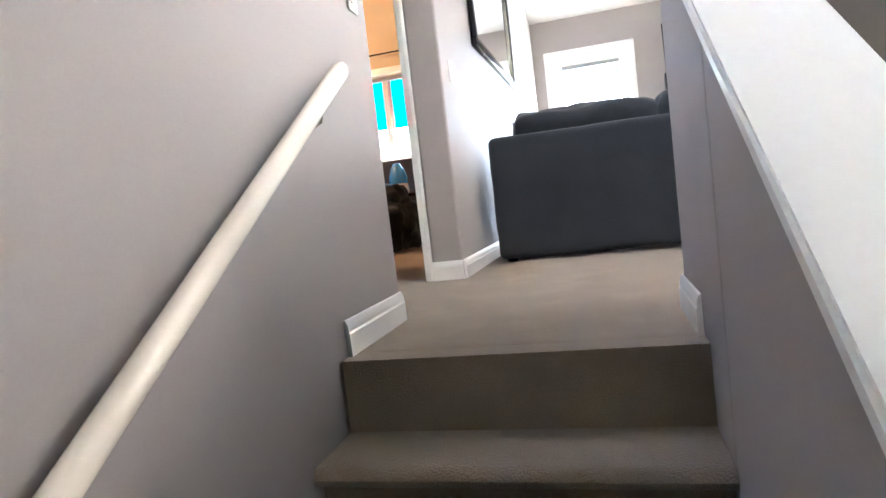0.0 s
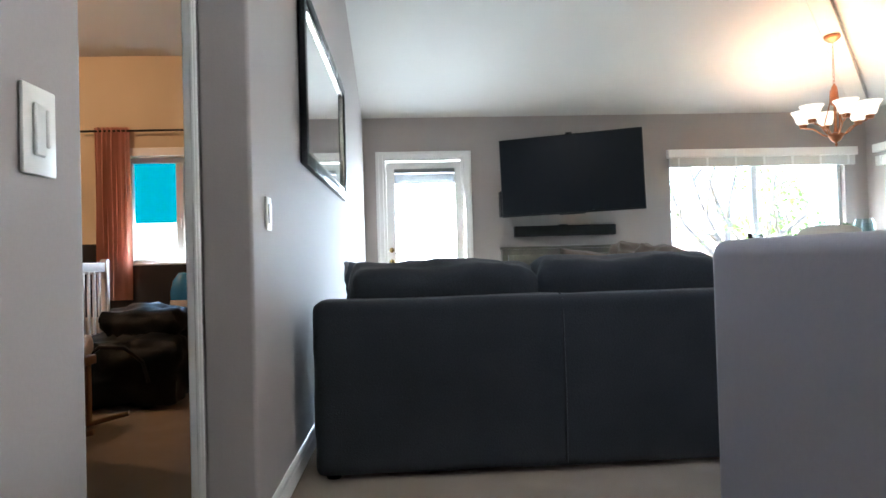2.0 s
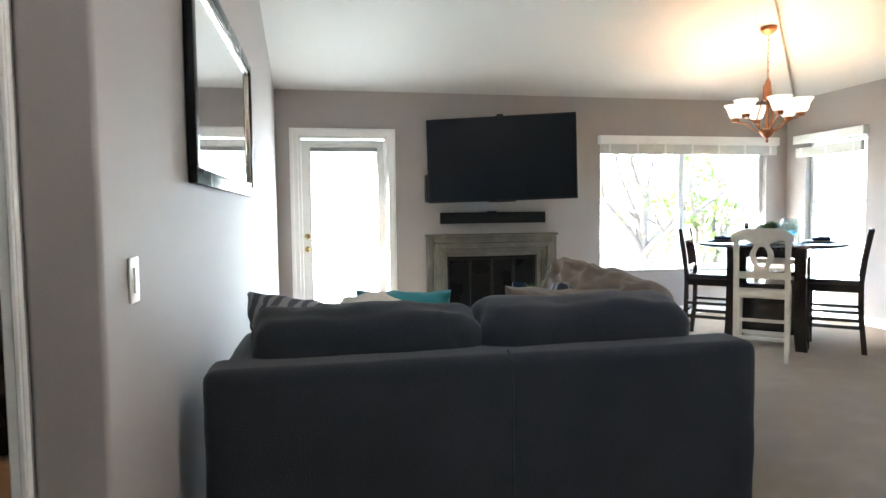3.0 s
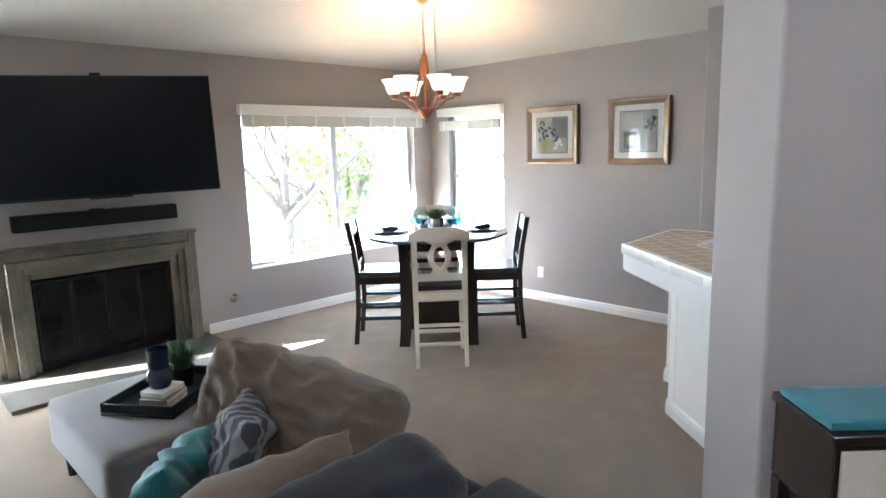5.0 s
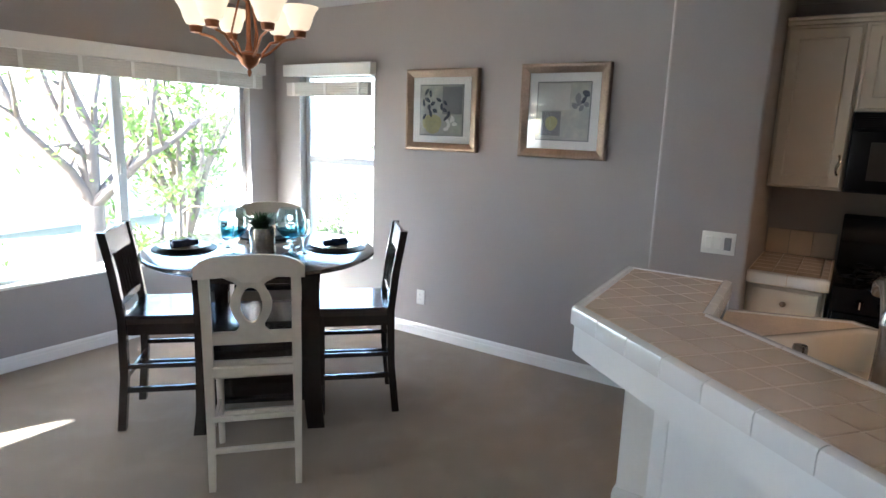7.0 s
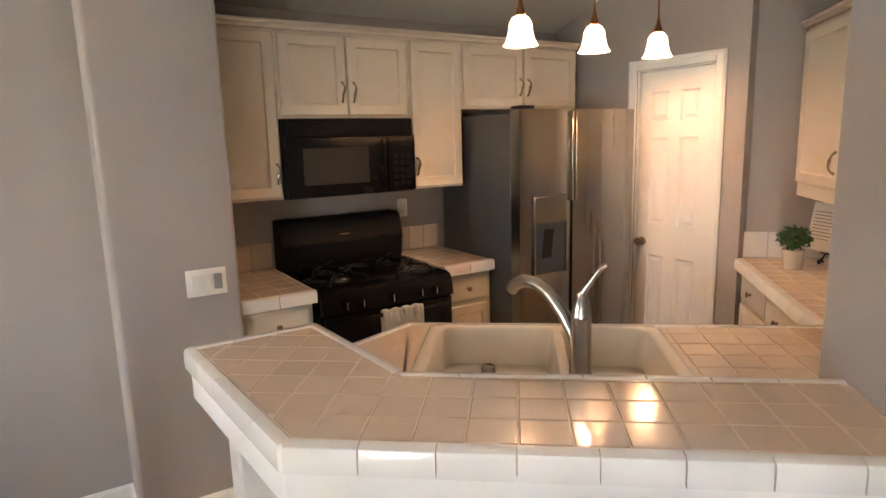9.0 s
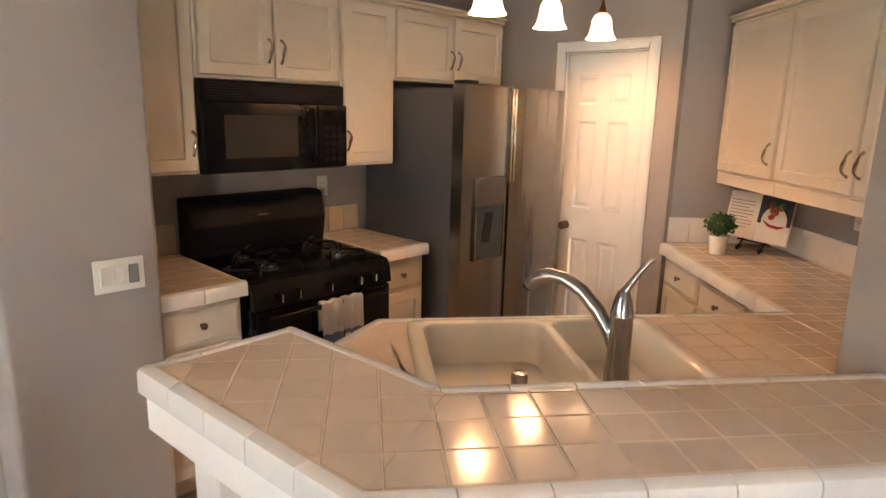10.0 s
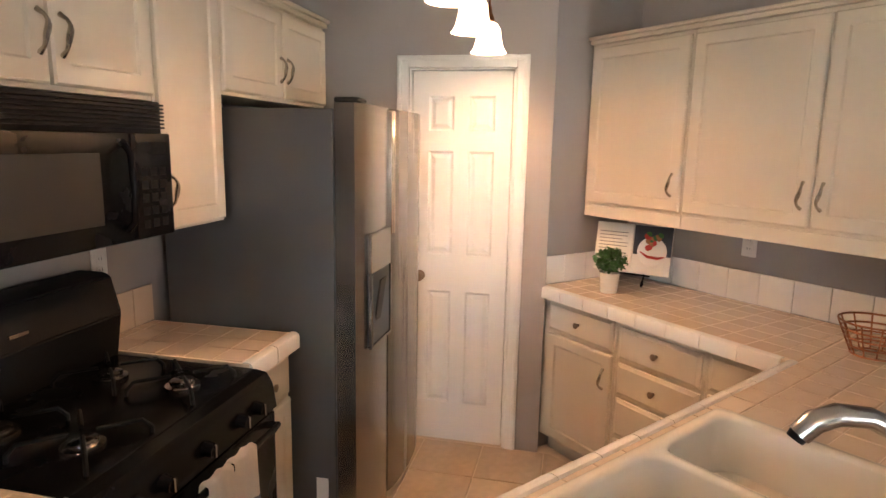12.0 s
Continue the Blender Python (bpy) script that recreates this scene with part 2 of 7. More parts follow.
# navy, grey and pale woven stripes
st_nodes, st_links = STRIPE.node_tree.nodes, STRIPE.node_tree.links
st_tc = st_nodes.new("ShaderNodeTexCoord")
st_wave = st_nodes.new("ShaderNodeTexWave")
st_wave.bands_direction = "X"
st_wave.inputs["Scale"].default_value = 5.5
st_wave.inputs["Distortion"].default_value = 3.5
st_wave.inputs["Detail Scale"].default_value = 2.0
st_ramp = st_nodes.new("ShaderNodeValToRGB")
st_ramp.color_ramp.elements[0].color = (0.05, 0.055, 0.07, 1)
st_ramp.color_ramp.elements[0].position = 0.42
st_ramp.color_ramp.elements[1].color = (0.20, 0.20, 0.205, 1)
st_ramp.color_ramp.elements[1].position = 0.62
st_links.new(st_tc.outputs["Object"], st_wave.inputs["Vector"])
st_links.new(st_wave.outputs["Fac"], st_ramp.inputs["Fac"])
st_links.new(st_ramp.outputs["Color"], st_nodes["Principled BSDF"].inputs["Base Color"])

# leaves let some light through
lt_nodes = LEAF.node_tree.nodes
lt_tr = lt_nodes.new("ShaderNodeBsdfTranslucent")
lt_tr.inputs["Color"].default_value = (0.17, 0.26, 0.05, 1)
lt_mix = lt_nodes.new("ShaderNodeMixShader")
lt_mix.inputs["Fac"].default_value = 0.45
LEAF.node_tree.links.new(lt_nodes["Principled BSDF"].outputs[0], lt_mix.inputs[1])
LEAF.node_tree.links.new(lt_tr.outputs[0], lt_mix.inputs[2])
LEAF.node_tree.links.new(lt_mix.outputs[0], lt_nodes["Material Output"].inputs["Surface"])

# ---- building helpers ----
def box(bm, x0, y0, z0, x1, y1, z1, bev=0.0, seg=1, m=None):
    vs = bmesh.ops.create_cube(bm, size=1.0)["verts"]
    c = Vector(((x0 + x1) / 2, (y0 + y1) / 2, (z0 + z1) / 2))
    for v in vs:
        v.co = Vector((v.co.x * (x1 - x0), v.co.y * (y1 - y0), v.co.z * (z1 - z0))) + c
    if bev:
        es = list({e for v in vs for e in v.link_edges})
        r = bmesh.ops.bevel(bm, geom=es, offset=bev, segments=seg, affect="EDGES", profile=0.5)
        vs = list({v for f in r["faces"] for v in f.verts} | {v for v in vs if v.is_valid})
    if m is not None:
        bmesh.ops.transform(bm, matrix=m, verts=[v for v in vs if v.is_valid])
    return bm


def bx(*a, **k):
    return box(bmesh.new(), *a, **k)


def rod(bm, p, q, r, r2=None, n=14):
    p, q = Vector(p), Vector(q)
    m = Matrix.Translation((p + q) / 2) @ (q - p).to_track_quat("Z", "Y").to_matrix().to_4x4()
    bmesh.ops.create_cone(bm, cap_ends=True, segments=n, radius1=r, radius2=r if r2 is None else r2, depth=(q - p).length, matrix=m)
    return bm


def lathe(bm, prof, n=24, at=(0, 0, 0), m=None):
    rings = []
    for r, z in prof:
        ring = []
        for i in range(n):
            a = 2 * math.pi * i / n
            p = Vector((r * math.cos(a), r * math.sin(a), z))
            p = m @ p if m is not None else p
            ring.append(bm.verts.new(p + Vector(at)))
        rings.append(ring)
    for a, b in zip(rings, rings[1:]):
        for i in range(n):
            bm.faces.new((a[i], a[(i + 1) % n], b[(i + 1) % n], b[i]))
    if prof[0][0] > 1e-4:
        bm.faces.new(rings[0][::-1])
    if prof[-1][0] > 1e-4:
        bm.faces.new(rings[-1])
    return bm


def shell(bm, prof, n=24, at=(0, 0, 0)):
    """An open lathe with no caps."""
    rings = [[bm.verts.new((r * math.cos(2 * math.pi * i / n) + at[0], r * math.sin(2 * math.pi * i / n) + at[1], z + at[2])) for i in range(n)] for r, z in prof]
    for a, b in zip(rings, rings[1:]):
        for i in range(n):
            bm.faces.new((a[i], a[(i + 1) % n], b[(i + 1) % n], b[i]))
    return bm


def tube(bm, pts, r, n=8):
    """A round tube along points; r a number or one for each point."""
    pts = [Vector(p) for p in pts]
    rs = r if isinstance(r, (list, tuple)) else [r] * len(pts)
    rings = []
    side = None
    for i, p in enumerate(pts):
        t = (pts[min(i + 1, len(pts) - 1)] - pts[max(i - 1, 0)]).normalized()
        if side is None:
            side = t.orthogonal().normalized()
        side = (side - t * side.dot(t)).normalized()
        up = t.cross(side)
        rings.append([bm.verts.new(p + rs[i] * (math.cos(2 * math.pi * k / n) * side + math.sin(2 * math.pi * k / n) * up)) for k in range(n)])
    for a, b in zip(rings, rings[1:]):
        for k in range(n):
            bm.faces.new((a[k], a[(k + 1) % n], b[(k + 1) % n], b[k]))
    bm.faces.new(rings[0][::-1])
    bm.faces.new(rings[-1])
    return bm


def prism(bm, poly, z0, z1, bev=0.0):
    lo = [bm.verts.new((x, y, z0)) for x, y in poly]
    hi = [bm.verts.new((x, y, z1)) for x, y in poly]
    n = len(poly)
    fs = [bm.faces.new(hi), bm.faces.new(lo[::-1])]
    for i in range(n):
        fs.append(bm.faces.new((lo[i], lo[(i + 1) % n], hi[(i + 1) % n], hi[i])))
    bmesh.ops.recalc_face_normals(bm, faces=fs)
    if bev:
        bmesh.ops.bevel(bm, geom=list({e for f in fs for e in f.edges}), offset=bev, segments=2, affect="EDGES", profile=0.5)
    return bm


def pad(bm, lo, hi, puff=0.3, cuts=7, crease=0.0, m=None, rad=0.0):
    """A soft stuffed block: a box blended towards an ellipsoid, with small folds."""
    tmp = bmesh.new()
    bmesh.ops.create_cube(tmp, size=2.0)
    bmesh.ops.subdivide_edges(tmp, edges=tmp.edges[:], cuts=cuts, use_grid_fill=True)
    lo, hi = Vector(lo), Vector(hi)
    c, h = (lo + hi) / 2, (hi - lo) / 2
    for v in tmp.verts:
        if rad:
            v.co = Vector([math.sin(k * math.pi / 2) for k in v.co])
        u, w, q = v.co
        s = Vector((u * math.sqrt(max(0, 1 - w * w / 2 - q * q / 2 + w * w * q * q / 3)),
                    w * math.sqrt(max(0, 1 - u * u / 2 - q * q / 2 + u * u * q * q / 3)),
                    q * math.sqrt(max(0, 1 - u * u / 2 - w * w / 2 + u * u * w * w / 3))))
        p = v.co.lerp(s, puff)
        p = Vector((p.x * h.x, p.y * h.y, p.z * h.z))
        if rad:
            core = Vector([max(-b + rad, min(b - rad, a)) for a, b in zip(p, h)])
            away = p - core
            if away.length > 1e-6:
                p = core + away.normalized() * min(rad, away.length)
        p = p + c
        if crease:
            k = noise.noise(p * 5.0 + Vector((3, 7, 1))) + 0.5 * noise.noise(p * 13.0)
            p += (p - c).normalized() * crease * k
        v.co = p if m is None else m @ p
    idx = {v: bm.verts.new(v.co) for v in tmp.verts}
    for f in tmp.faces:
        bm.faces.new([idx[v] for v in f.verts])
    tmp.free()
    return bm


def mesh_of(name, bm, mat, smooth=40):
    me = bpy.data.meshes.new(name)
    bmesh.ops.recalc_face_normals(bm, faces=bm.faces[:])
    bm.to_mesh(me)
    bm.free()
    for k in mat if isinstance(mat, (list, tuple)) else [mat]:
        me.materials.append(k)
    if smooth:
        me.shade_smooth()
        me.set_sharp_from_angle(angle=radians(smooth))
    return me


def part(name, bm, mat, parent, label="", smooth=40):
    ob = new(name, mesh_of(name, bm, mat, smooth))
    ob.parent = parent
    if label:
        ob["label"] = label
    return ob


def thing(name, m, label, category, group=""):
    ob = new(name)
    ob.empty_display_size = 0.1
    ob.matrix_basis = m
    return tagged(ob, label, category, group)


def solid(name, bm, mat, label, category, kind="", m=None, smooth=40, group=""):
    ob = new(name, mesh_of(name, bm, mat, smooth))
    if m is not None:
        ob.matrix_basis = m
    return tagged(ob, label, category, group, kind)


def structure(name, bm, mat, label, category, m=None, smooth=40):
    ob = solid(name, bm, mat, label, category, "structure", m, smooth)
    if smooth and name.startswith("wall"):
        # flat faces stay flat beside the rounded corners
        flat = ob.modifiers.new("flat_faces", "WEIGHTED_NORMAL")
        flat.keep_sharp = True
    return ob


# the kitchen's slanting half: local x runs along the peninsula, local y towards the dining room
DIAG = pose(0, 0, 0, 0, 0, 45)
IDENT = Matrix.Identity(4)


def spot(c, s, z=0.0, turn=0.0):
    """A pose in the slanting half of the kitchen."""
    return DIAG @ pose(c, s, z, 0, 0, turn)

# ---- floors, walls and ceilings ----
# plan: west wall x 0, north wall y 5.16, east wall x 6.0, range wall x 6.45, pantry wall y -1.25
NORTH, EAST, RANGE, PANTRY = 5.16, 6.0, 6.45, -1.25
TOP = 4.1
HALL = 0.10  # end of the west wall at the hall

structure("floor", prism(prism(bmesh.new(), [(-4, -1.42), (0.0, -1.42), (0.0, -1.40), (6.8, -1.40), (6.8, 5.5), (-4, 5.5)], -0.2, 0.0),
                                 [(-4, -4.0), (-0.12, -4.0), (-0.12, -1.42), (-4, -1.42)], -0.2, 0.0), CARPET,
                  "worn beige wall-to-wall carpet", "floor")


def holed(name, along, lo, hi, t0, t1, z1, holes, mat, label, z0=0.0):
    """An upright wall along x or y from lo to hi, between t0 and t1 across it, with openings (from, to, sill, head)."""
    bm = bmesh.new()

    def slab(a, b, za, zb):
        if b - a < 1e-4 or zb - za < 1e-4:
            return
        if along == "x":
            box(bm, a, t0, za, b, t1, zb)
        else:
            box(bm, t0, a, za, t1, b, zb)
    at = lo
    for a, b, sill, head in sorted(holes):
        slab(at, a, z0, z1)
        slab(a, b, z0, sill)
        slab(a, b, head, z1)
        at = b
    slab(at, hi, z0, z1)
    bmesh.ops.remove_doubles(bm, verts=bm.verts[:], dist=1e-4)
    return structure(name, bm, mat, label, "wall", smooth=0)


W1 = (3.57, 5.72, 0.53, 2.02)
W2 = (4.04, 4.86, 0.54, 2.02)
DOOR = (0.222, 1.148, 0.0, 2.035)
holed("wall_north", "x", -0.14, EAST + 0.15, NORTH, NORTH + 0.16, TOP, [DOOR, W1], PAINT, "warm grey painted wall with glass door and wide window")
holed("wall_east", "y", 1.70, NORTH, EAST, EAST + 0.16, TOP, [W2], PAINT, "warm grey painted wall with one narrow window")
structure("wall_west", bx(-0.16, HALL, 0.0, 0.0, NORTH, TOP, bev=0.014, seg=3), PAINT, "warm grey painted wall with rounded end corner", "wall")
structure("wall_switch", bx(5.69, 1.29, 0.0, 6.62, 1.78, TOP, bev=0.02, seg=3), PAINT, "short warm grey wall block with rounded corners", "wall")
holed("wall_range", "y", -1.40, 1.29, RANGE, RANGE + 0.15, TOP, [], PAINT, "warm grey kitchen wall behind the range")
holed("wall_pantry", "x", 4.955, RANGE, PANTRY - 0.12, PANTRY, TOP, [(5.140, 5.69, 0.0, 2.012)], PAINT, "warm grey kitchen wall with pantry door")
structure("wall_corner", bx(1.86, -4.55, 0.0, 2.64, -4.43, TOP, bev=0.015, seg=3), PAINT, "short warm grey return wall beside the pantry", "wall", DIAG)
structure("wall_slant", bx(1.86, -4.43, 0.0, 1.98, -2.38, TOP), PAINT, "warm grey slanting kitchen wall behind cabinets", "wall", DIAG)
structure("wall_column", bx(2.42, -2.50, 0.0, 2.86, -1.805, TOP, bev=0.018, seg=3), PAINT, "warm grey wall stub with rounded corners", "wall", DIAG)
structure("wall_hall", bx(1.98, -2.60, 0.0, 2.45, -2.495, TOP), PAINT, "warm grey hall wall", "wall", DIAG)
# stairwell and hall
structure("wall_stair_west", bx(-0.12, -4.6, -2.6, 0.0, -0.885, TOP, bev=0.018, seg=3), PAINT, "warm grey stair wall with rounded end corner", "wall")
structure("wall_guard", bx(0.903, -1.61, -0.7, 2.30, -0.99, 0.90, bev=0.022, seg=3), PAINT, "thick grey half wall guarding the stairwell", "wall")
holed("wall_stair_east", "y", -4.6, -1.0, 2.30, 2.42, TOP, [], PAINT, "warm grey stairwell wall", z0=-2.6)
structure("wall_stair_south", bx(-0.12, -4.72, -2.6, 2.42, -4.6, TOP), PAINT, "plain stairwell end wall", "wall")
structure("wall_hall_south", bx(2.42, -1.52, 0.0, 4.15, -1.40, TOP), PAINT, "plain hall wall", "wall")
structure("wall_hall_west", bx(-3.2, -0.89, 0.0, -3.08, HALL, TOP), PAINT, "plain hall end wall", "wall")
structure("wall_hall_side", bx(-3.08, -1.02, 0.0, -0.12, -0.90, TOP), PAINT, "plain hall side wall", "wall")
structure("floor_lower", bx(-0.12, -4.6, -2.7, 2.42, -1.3, -2.6), CARPET, "beige carpet of the lower landing", "floor")

# vaulted ceiling with a hip from the window corner
VAULT = 0.35


def vault():
    bm = bmesh.new()
    k, base, cap = VAULT, 2.51, 3.9
    run = (cap - base) / k
    x1, y1, x0, y0 = 6.7, NORTH + 0.16, -0.14, -4.7
    def h(d):
        return base + k * d
    # corner and the two slopes, folded along the hip
    ex, ey = EAST, NORTH
    c0 = bm.verts.new((ex + 0.7, ey + 0.7, h(-0.7)))
    c1 = bm.verts.new((ex - run, ey - run, cap))
    a0 = bm.verts.new((x0, ey + 0.7, h(-0.7)))
    a1 = bm.verts.new((x0, ey - run, cap))
    b0 = bm.verts.new((ex + 0.7, y0, h(-0.7)))
    b1 = bm.verts.new((ex - run, y0, cap))
    d0 = bm.verts.new((x0, y0, cap))
    bm.faces.new((a0, c0, c1, a1))
    bm.faces.new((c0, b0, b1, c1))
    bm.faces.new((a1, c1, b1, d0))
    geom = bmesh.ops.extrude_face_region(bm, geom=bm.faces[:])["geom"]
    for v in geom:
        if isinstance(v, bmesh.types.BMVert):
            v.co.z += 0.12
    return bm


structure("ceiling", vault(), CEIL, "white vaulted ceiling folded along a hip", "ceiling", smooth=0)
# unseen slab added over the stairs; keeps vault light off the stair wall
structure("ceiling_light_block", bx(-0.12, -4.6, 2.62, 2.30, -1.05, 2.70), CEIL, "unseen flat white slab over the stairs that blocks light from the vault", "ceiling")
structure("ceiling_nursery", bx(-3.9, HALL, 2.62, -0.13, 3.6, 2.7), CEIL, "white nursery ceiling", "ceiling")
structure("ceiling_hall", bx(-3.2, -1.02, 2.62, -0.12, HALL, 2.7), CEIL, "white hall ceiling", "ceiling")
# boxed hip rafter
hip = bmesh.new()
q0, q1 = Vector((5.98, 5.14, 2.50)), Vector((2.9, 2.06, 2.50 + 3.08 * VAULT))
ln = q1 - q0
mm = Matrix.Translation((q0 + q1) / 2) @ ln.to_track_quat("Y", "Z").to_matrix().to_4x4()
box(hip, -0.085, -ln.length / 2, -0.075, 0.085, ln.length / 2, 0.05, bev=0.006, m=mm)
structure("trim_hip_beam", hip, CEIL, "white boxed hip beam along the ceiling fold", "beam")


# kitchen floor, large tiles
def clip(poly, a, b):
    """The part of a convex polygon to the left of the line from a to b."""
    out = []
    ax, ay = a
    dx, dy = b[0] - ax, b[1] - ay
    for i, p in enumerate(poly):
        q = poly[(i + 1) % len(poly)]
        sp = dx * (p[1] - ay) - dy * (p[0] - ax)
        sq = dx * (q[1] - ay) - dy * (q[0] - ax)
        if sp >= 0:
            out.append(p)
        if sp * sq < 0:
            t = sp / (sp - sq)
            out.append((p[0] + t * (q[0] - p[0]), p[1] + t * (q[1] - p[1])))
    return out


def area(poly):
    return 0.5 * sum(p[0] * q[1] - q[0] * p[1] for p, q in zip(poly, poly[1:] + poly[:1]))


kfloor = structure("floor_kitchen", prism(bmesh.new(), [(6.45, 1.29), (4.85, 1.29), (4.33, 1.2), (3.5, 0.32), (2.95, -0.30), (4.6, -1.90), (5.0, -1.40), (6.45, -1.40)], -0.05, 0.004), GROUT, "beige tiled kitchen floor", "floor")


def lay_tiles(parent, convex, size, gap, z0, z1, mat, name="tile", bev=0.0025, origin=(0, 0), least=0.12):
    """Square tiles over convex pieces of a plan (counter-clockwise), each its own part; alike ones share a mesh."""
    full = {}
    for poly in convex:
        xs, ys = [p[0] for p in poly], [p[1] for p in poly]
        i0, i1 = int(math.floor((min(xs) - origin[0]) / size)), int(math.ceil((max(xs) - origin[0]) / size))
        j0, j1 = int(math.floor((min(ys) - origin[1]) / size)), int(math.ceil((max(ys) - origin[1]) / size))
        for i in range(i0, i1):
            for j in range(j0, j1):
                x, y = origin[0] + i * size, origin[1] + j * size
                g = gap / 2
                t = [(x + g, y + g), (x + size - g, y + g), (x + size - g, y + size - g), (x + g, y + size - g)]
                whole = area(t)
                for a, b in zip(poly, poly[1:] + poly[:1]):
                    t = clip(t, a, b)
                    if len(t) < 3:
                        break
                if len(t) < 3 or area(t) < whole * least * 0.3:
                    continue
                cx, cy = x + size / 2, y + size / 2
                if abs(area(t) - whole) < 1e-6 * 1 and (name, size) in full:
                    me = full[(name, size)]
                else:
                    bm = bmesh.new()
                    lo = [bm.verts.new((p[0] - cx, p[1] - cy, z0)) for p in t]
                    mx = sum(p[0] for p in t) / len(t) - cx
                    my = sum(p[1] for p in t) / len(t) - cy
                    mid = [bm.verts.new((v.co.x, v.co.y, z1 - bev)) for v in lo]
                    hi = [bm.verts.new((v.co.x + (mx - v.co.x) * bev / size * 2.2, v.co.y + (my - v.co.y) * bev / size * 2.2, z1)) for v in lo]
                    n = len(lo)
                    for k in range(n):
                        bm.faces.new((lo[k], lo[(k + 1) % n], mid[(k + 1) % n], mid[k]))
                        bm.faces.new((mid[k], mid[(k + 1) % n], hi[(k + 1) % n], hi[k]))
                    bm.faces.new(hi)
                    me = mesh_of(name, bm, mat, smooth=0)
                    if abs(area(t) - whole) < 1e-6:
                        full[(name, size)] = me
                ob = new(name, me)
                ob.parent = parent
                ob.location = (cx, cy, 0)


# ---- baseboards and casings ----
def baseboard(name, pts, h=0.095, m=None):
    """A moulded board along a floor line; the wall is on the left of the way."""
    bm = bmesh.new()
    prof = [(0, 0), (0.014, 0), (0.014, h * 0.62), (0.011, h * 0.68), (0.011, h * 0.84), (0.005, h * 0.97), (0, h)]
    ps = [Vector((*p, 0)) for p in pts]
    for a, b in zip(ps, ps[1:]):
        t = (b - a).normalized()
        nrm = Vector((t.y, -t.x, 0))
        rows = [[bm.verts.new(e + nrm * (o + 0.001) + Vector((0, 0, z + 0.001))) for o, z in prof] for e in (a - t * 0.0, b + t * 0.0)]
        for i in range(len(prof) - 1):
            bm.faces.new((rows[0][i], rows[1][i], rows[1][i + 1], rows[0][i + 1]))
        bm.faces.new(rows[0])
        bm.faces.new(rows[1][::-1])
    return structure(name, bm, TRIM, "white moulded baseboard", "baseboard", m, smooth=25)


baseboard("baseboard", [(0.0, HALL), (0.0, NORTH), (0.105, NORTH)])
baseboard("baseboard", [(1.262, NORTH), (1.52, NORTH)])
baseboard("baseboard", [(3.10, NORTH), (EAST, NORTH), (EAST, 1.78), (5.69, 1.78), (5.69, 1.29), (5.80, 1.29)])
baseboard("baseboard", [(-0.158, HALL), (0.0, HALL)])
baseboard("baseboard", [(0.0, -1.36), (0.0, -0.885), (-0.12, -0.885)], 0.10)
baseboard("baseboard", [(2.30, -0.99), (0.903, -0.99), (0.903, -1.325)], 0.10)
baseboard("baseboard", [(4.955, PANTRY), (5.06, PANTRY)])
baseboard("baseboard", [(2.42, -2.48), (2.42, -1.805), (2.86, -1.805)], m=DIAG)


def casing(name, a, b, head, w, m, both=True):
    """A moulded frame round an opening from a to b along local x, on local y 0, facing local -y."""
    bm = bmesh.new()
    for x0, x1, z0, z1 in ((a - w, a, 0, head + w), (b, b + w, 0, head + w), (a, b, head, head + w)):
        box(bm, x0, -0.016, z0, x1, -0.001, z1, bev=0.004)
    for x0, x1, z0, z1 in ((a - w * 0.85, a - w * 0.55, 0, head + w * 0.85), (b + w * 0.55, b + w * 0.85, 0, head + w * 0.85), (a - w * 0.85, b + w * 0.85, head + w * 0.55, head + w * 0.85)):
        box(bm, x0, -0.021, z0, x1, -0.014, z1, bev=0.003)
    return structure(name, bm, TRIM, "white moulded door casing", "casing", m)


casing("trim_patio_door", DOOR[0], DOOR[1], 2.035, 0.085, pose(0, NORTH, 0))
casing("trim_pantry_door", -5.69, -5.140, 2.012, 0.062, pose(0, PANTRY, 0, 0, 0, 180))
casing("trim_nursery_door", -0.95, -0.20, 2.05, 0.042, pose(0, HALL, 0))

# ---- stairs ----
stairs = thing("stairs", pose(0, 0, 0), "straight flight of stairs covered in beige carpet", "stairs")
stairs["kind"] = "structure"
for k in range(12):
    bm = bmesh.new()
    yn, zt = -1.345 - 0.285 * k, -0.187 * k
    # each step: rounded nosing over a slightly set-back riser
    prof = [(yn + 0.40, zt - 0.004), (yn + 0.03, zt - 0.004), (yn + 0.01, zt - 0.010), (yn, zt - 0.028), (yn + 0.008, zt - 0.046), (yn + 0.045, zt - 0.06), (yn + 0.05, zt - 0.19), (yn + 0.40, zt - 0.19)]
    if k == 0:
        prof = [(yn + 0.06, zt + 0.0015)] + [(yn + 0.03, zt + 0.0015), (yn + 0.01, zt - 0.007)] + prof[3:7] + [(yn + 0.06, zt - 0.19)]
    l = [bm.verts.new((0.001, y, z)) for y, z in prof]
    r = [bm.verts.new((0.902, y, z)) for y, z in prof]
    for i in range(len(prof)):
        j = (i + 1) % len(prof)
        bm.faces.new((l[i], l[j], r[j], r[i]))
    bm.faces.new(l)
    bm.faces.new(r[::-1])
    part("step", bm, CARPET, stairs, smooth=50)

# sloped half wall with a white cap
halfwall = thing("stair_half_wall", pose(0.903, -1.61, 0), "grey sloping half wall with wide white cap beside the stairs", "half wall")
halfwall["kind"] = "structure"
SL = 0.70


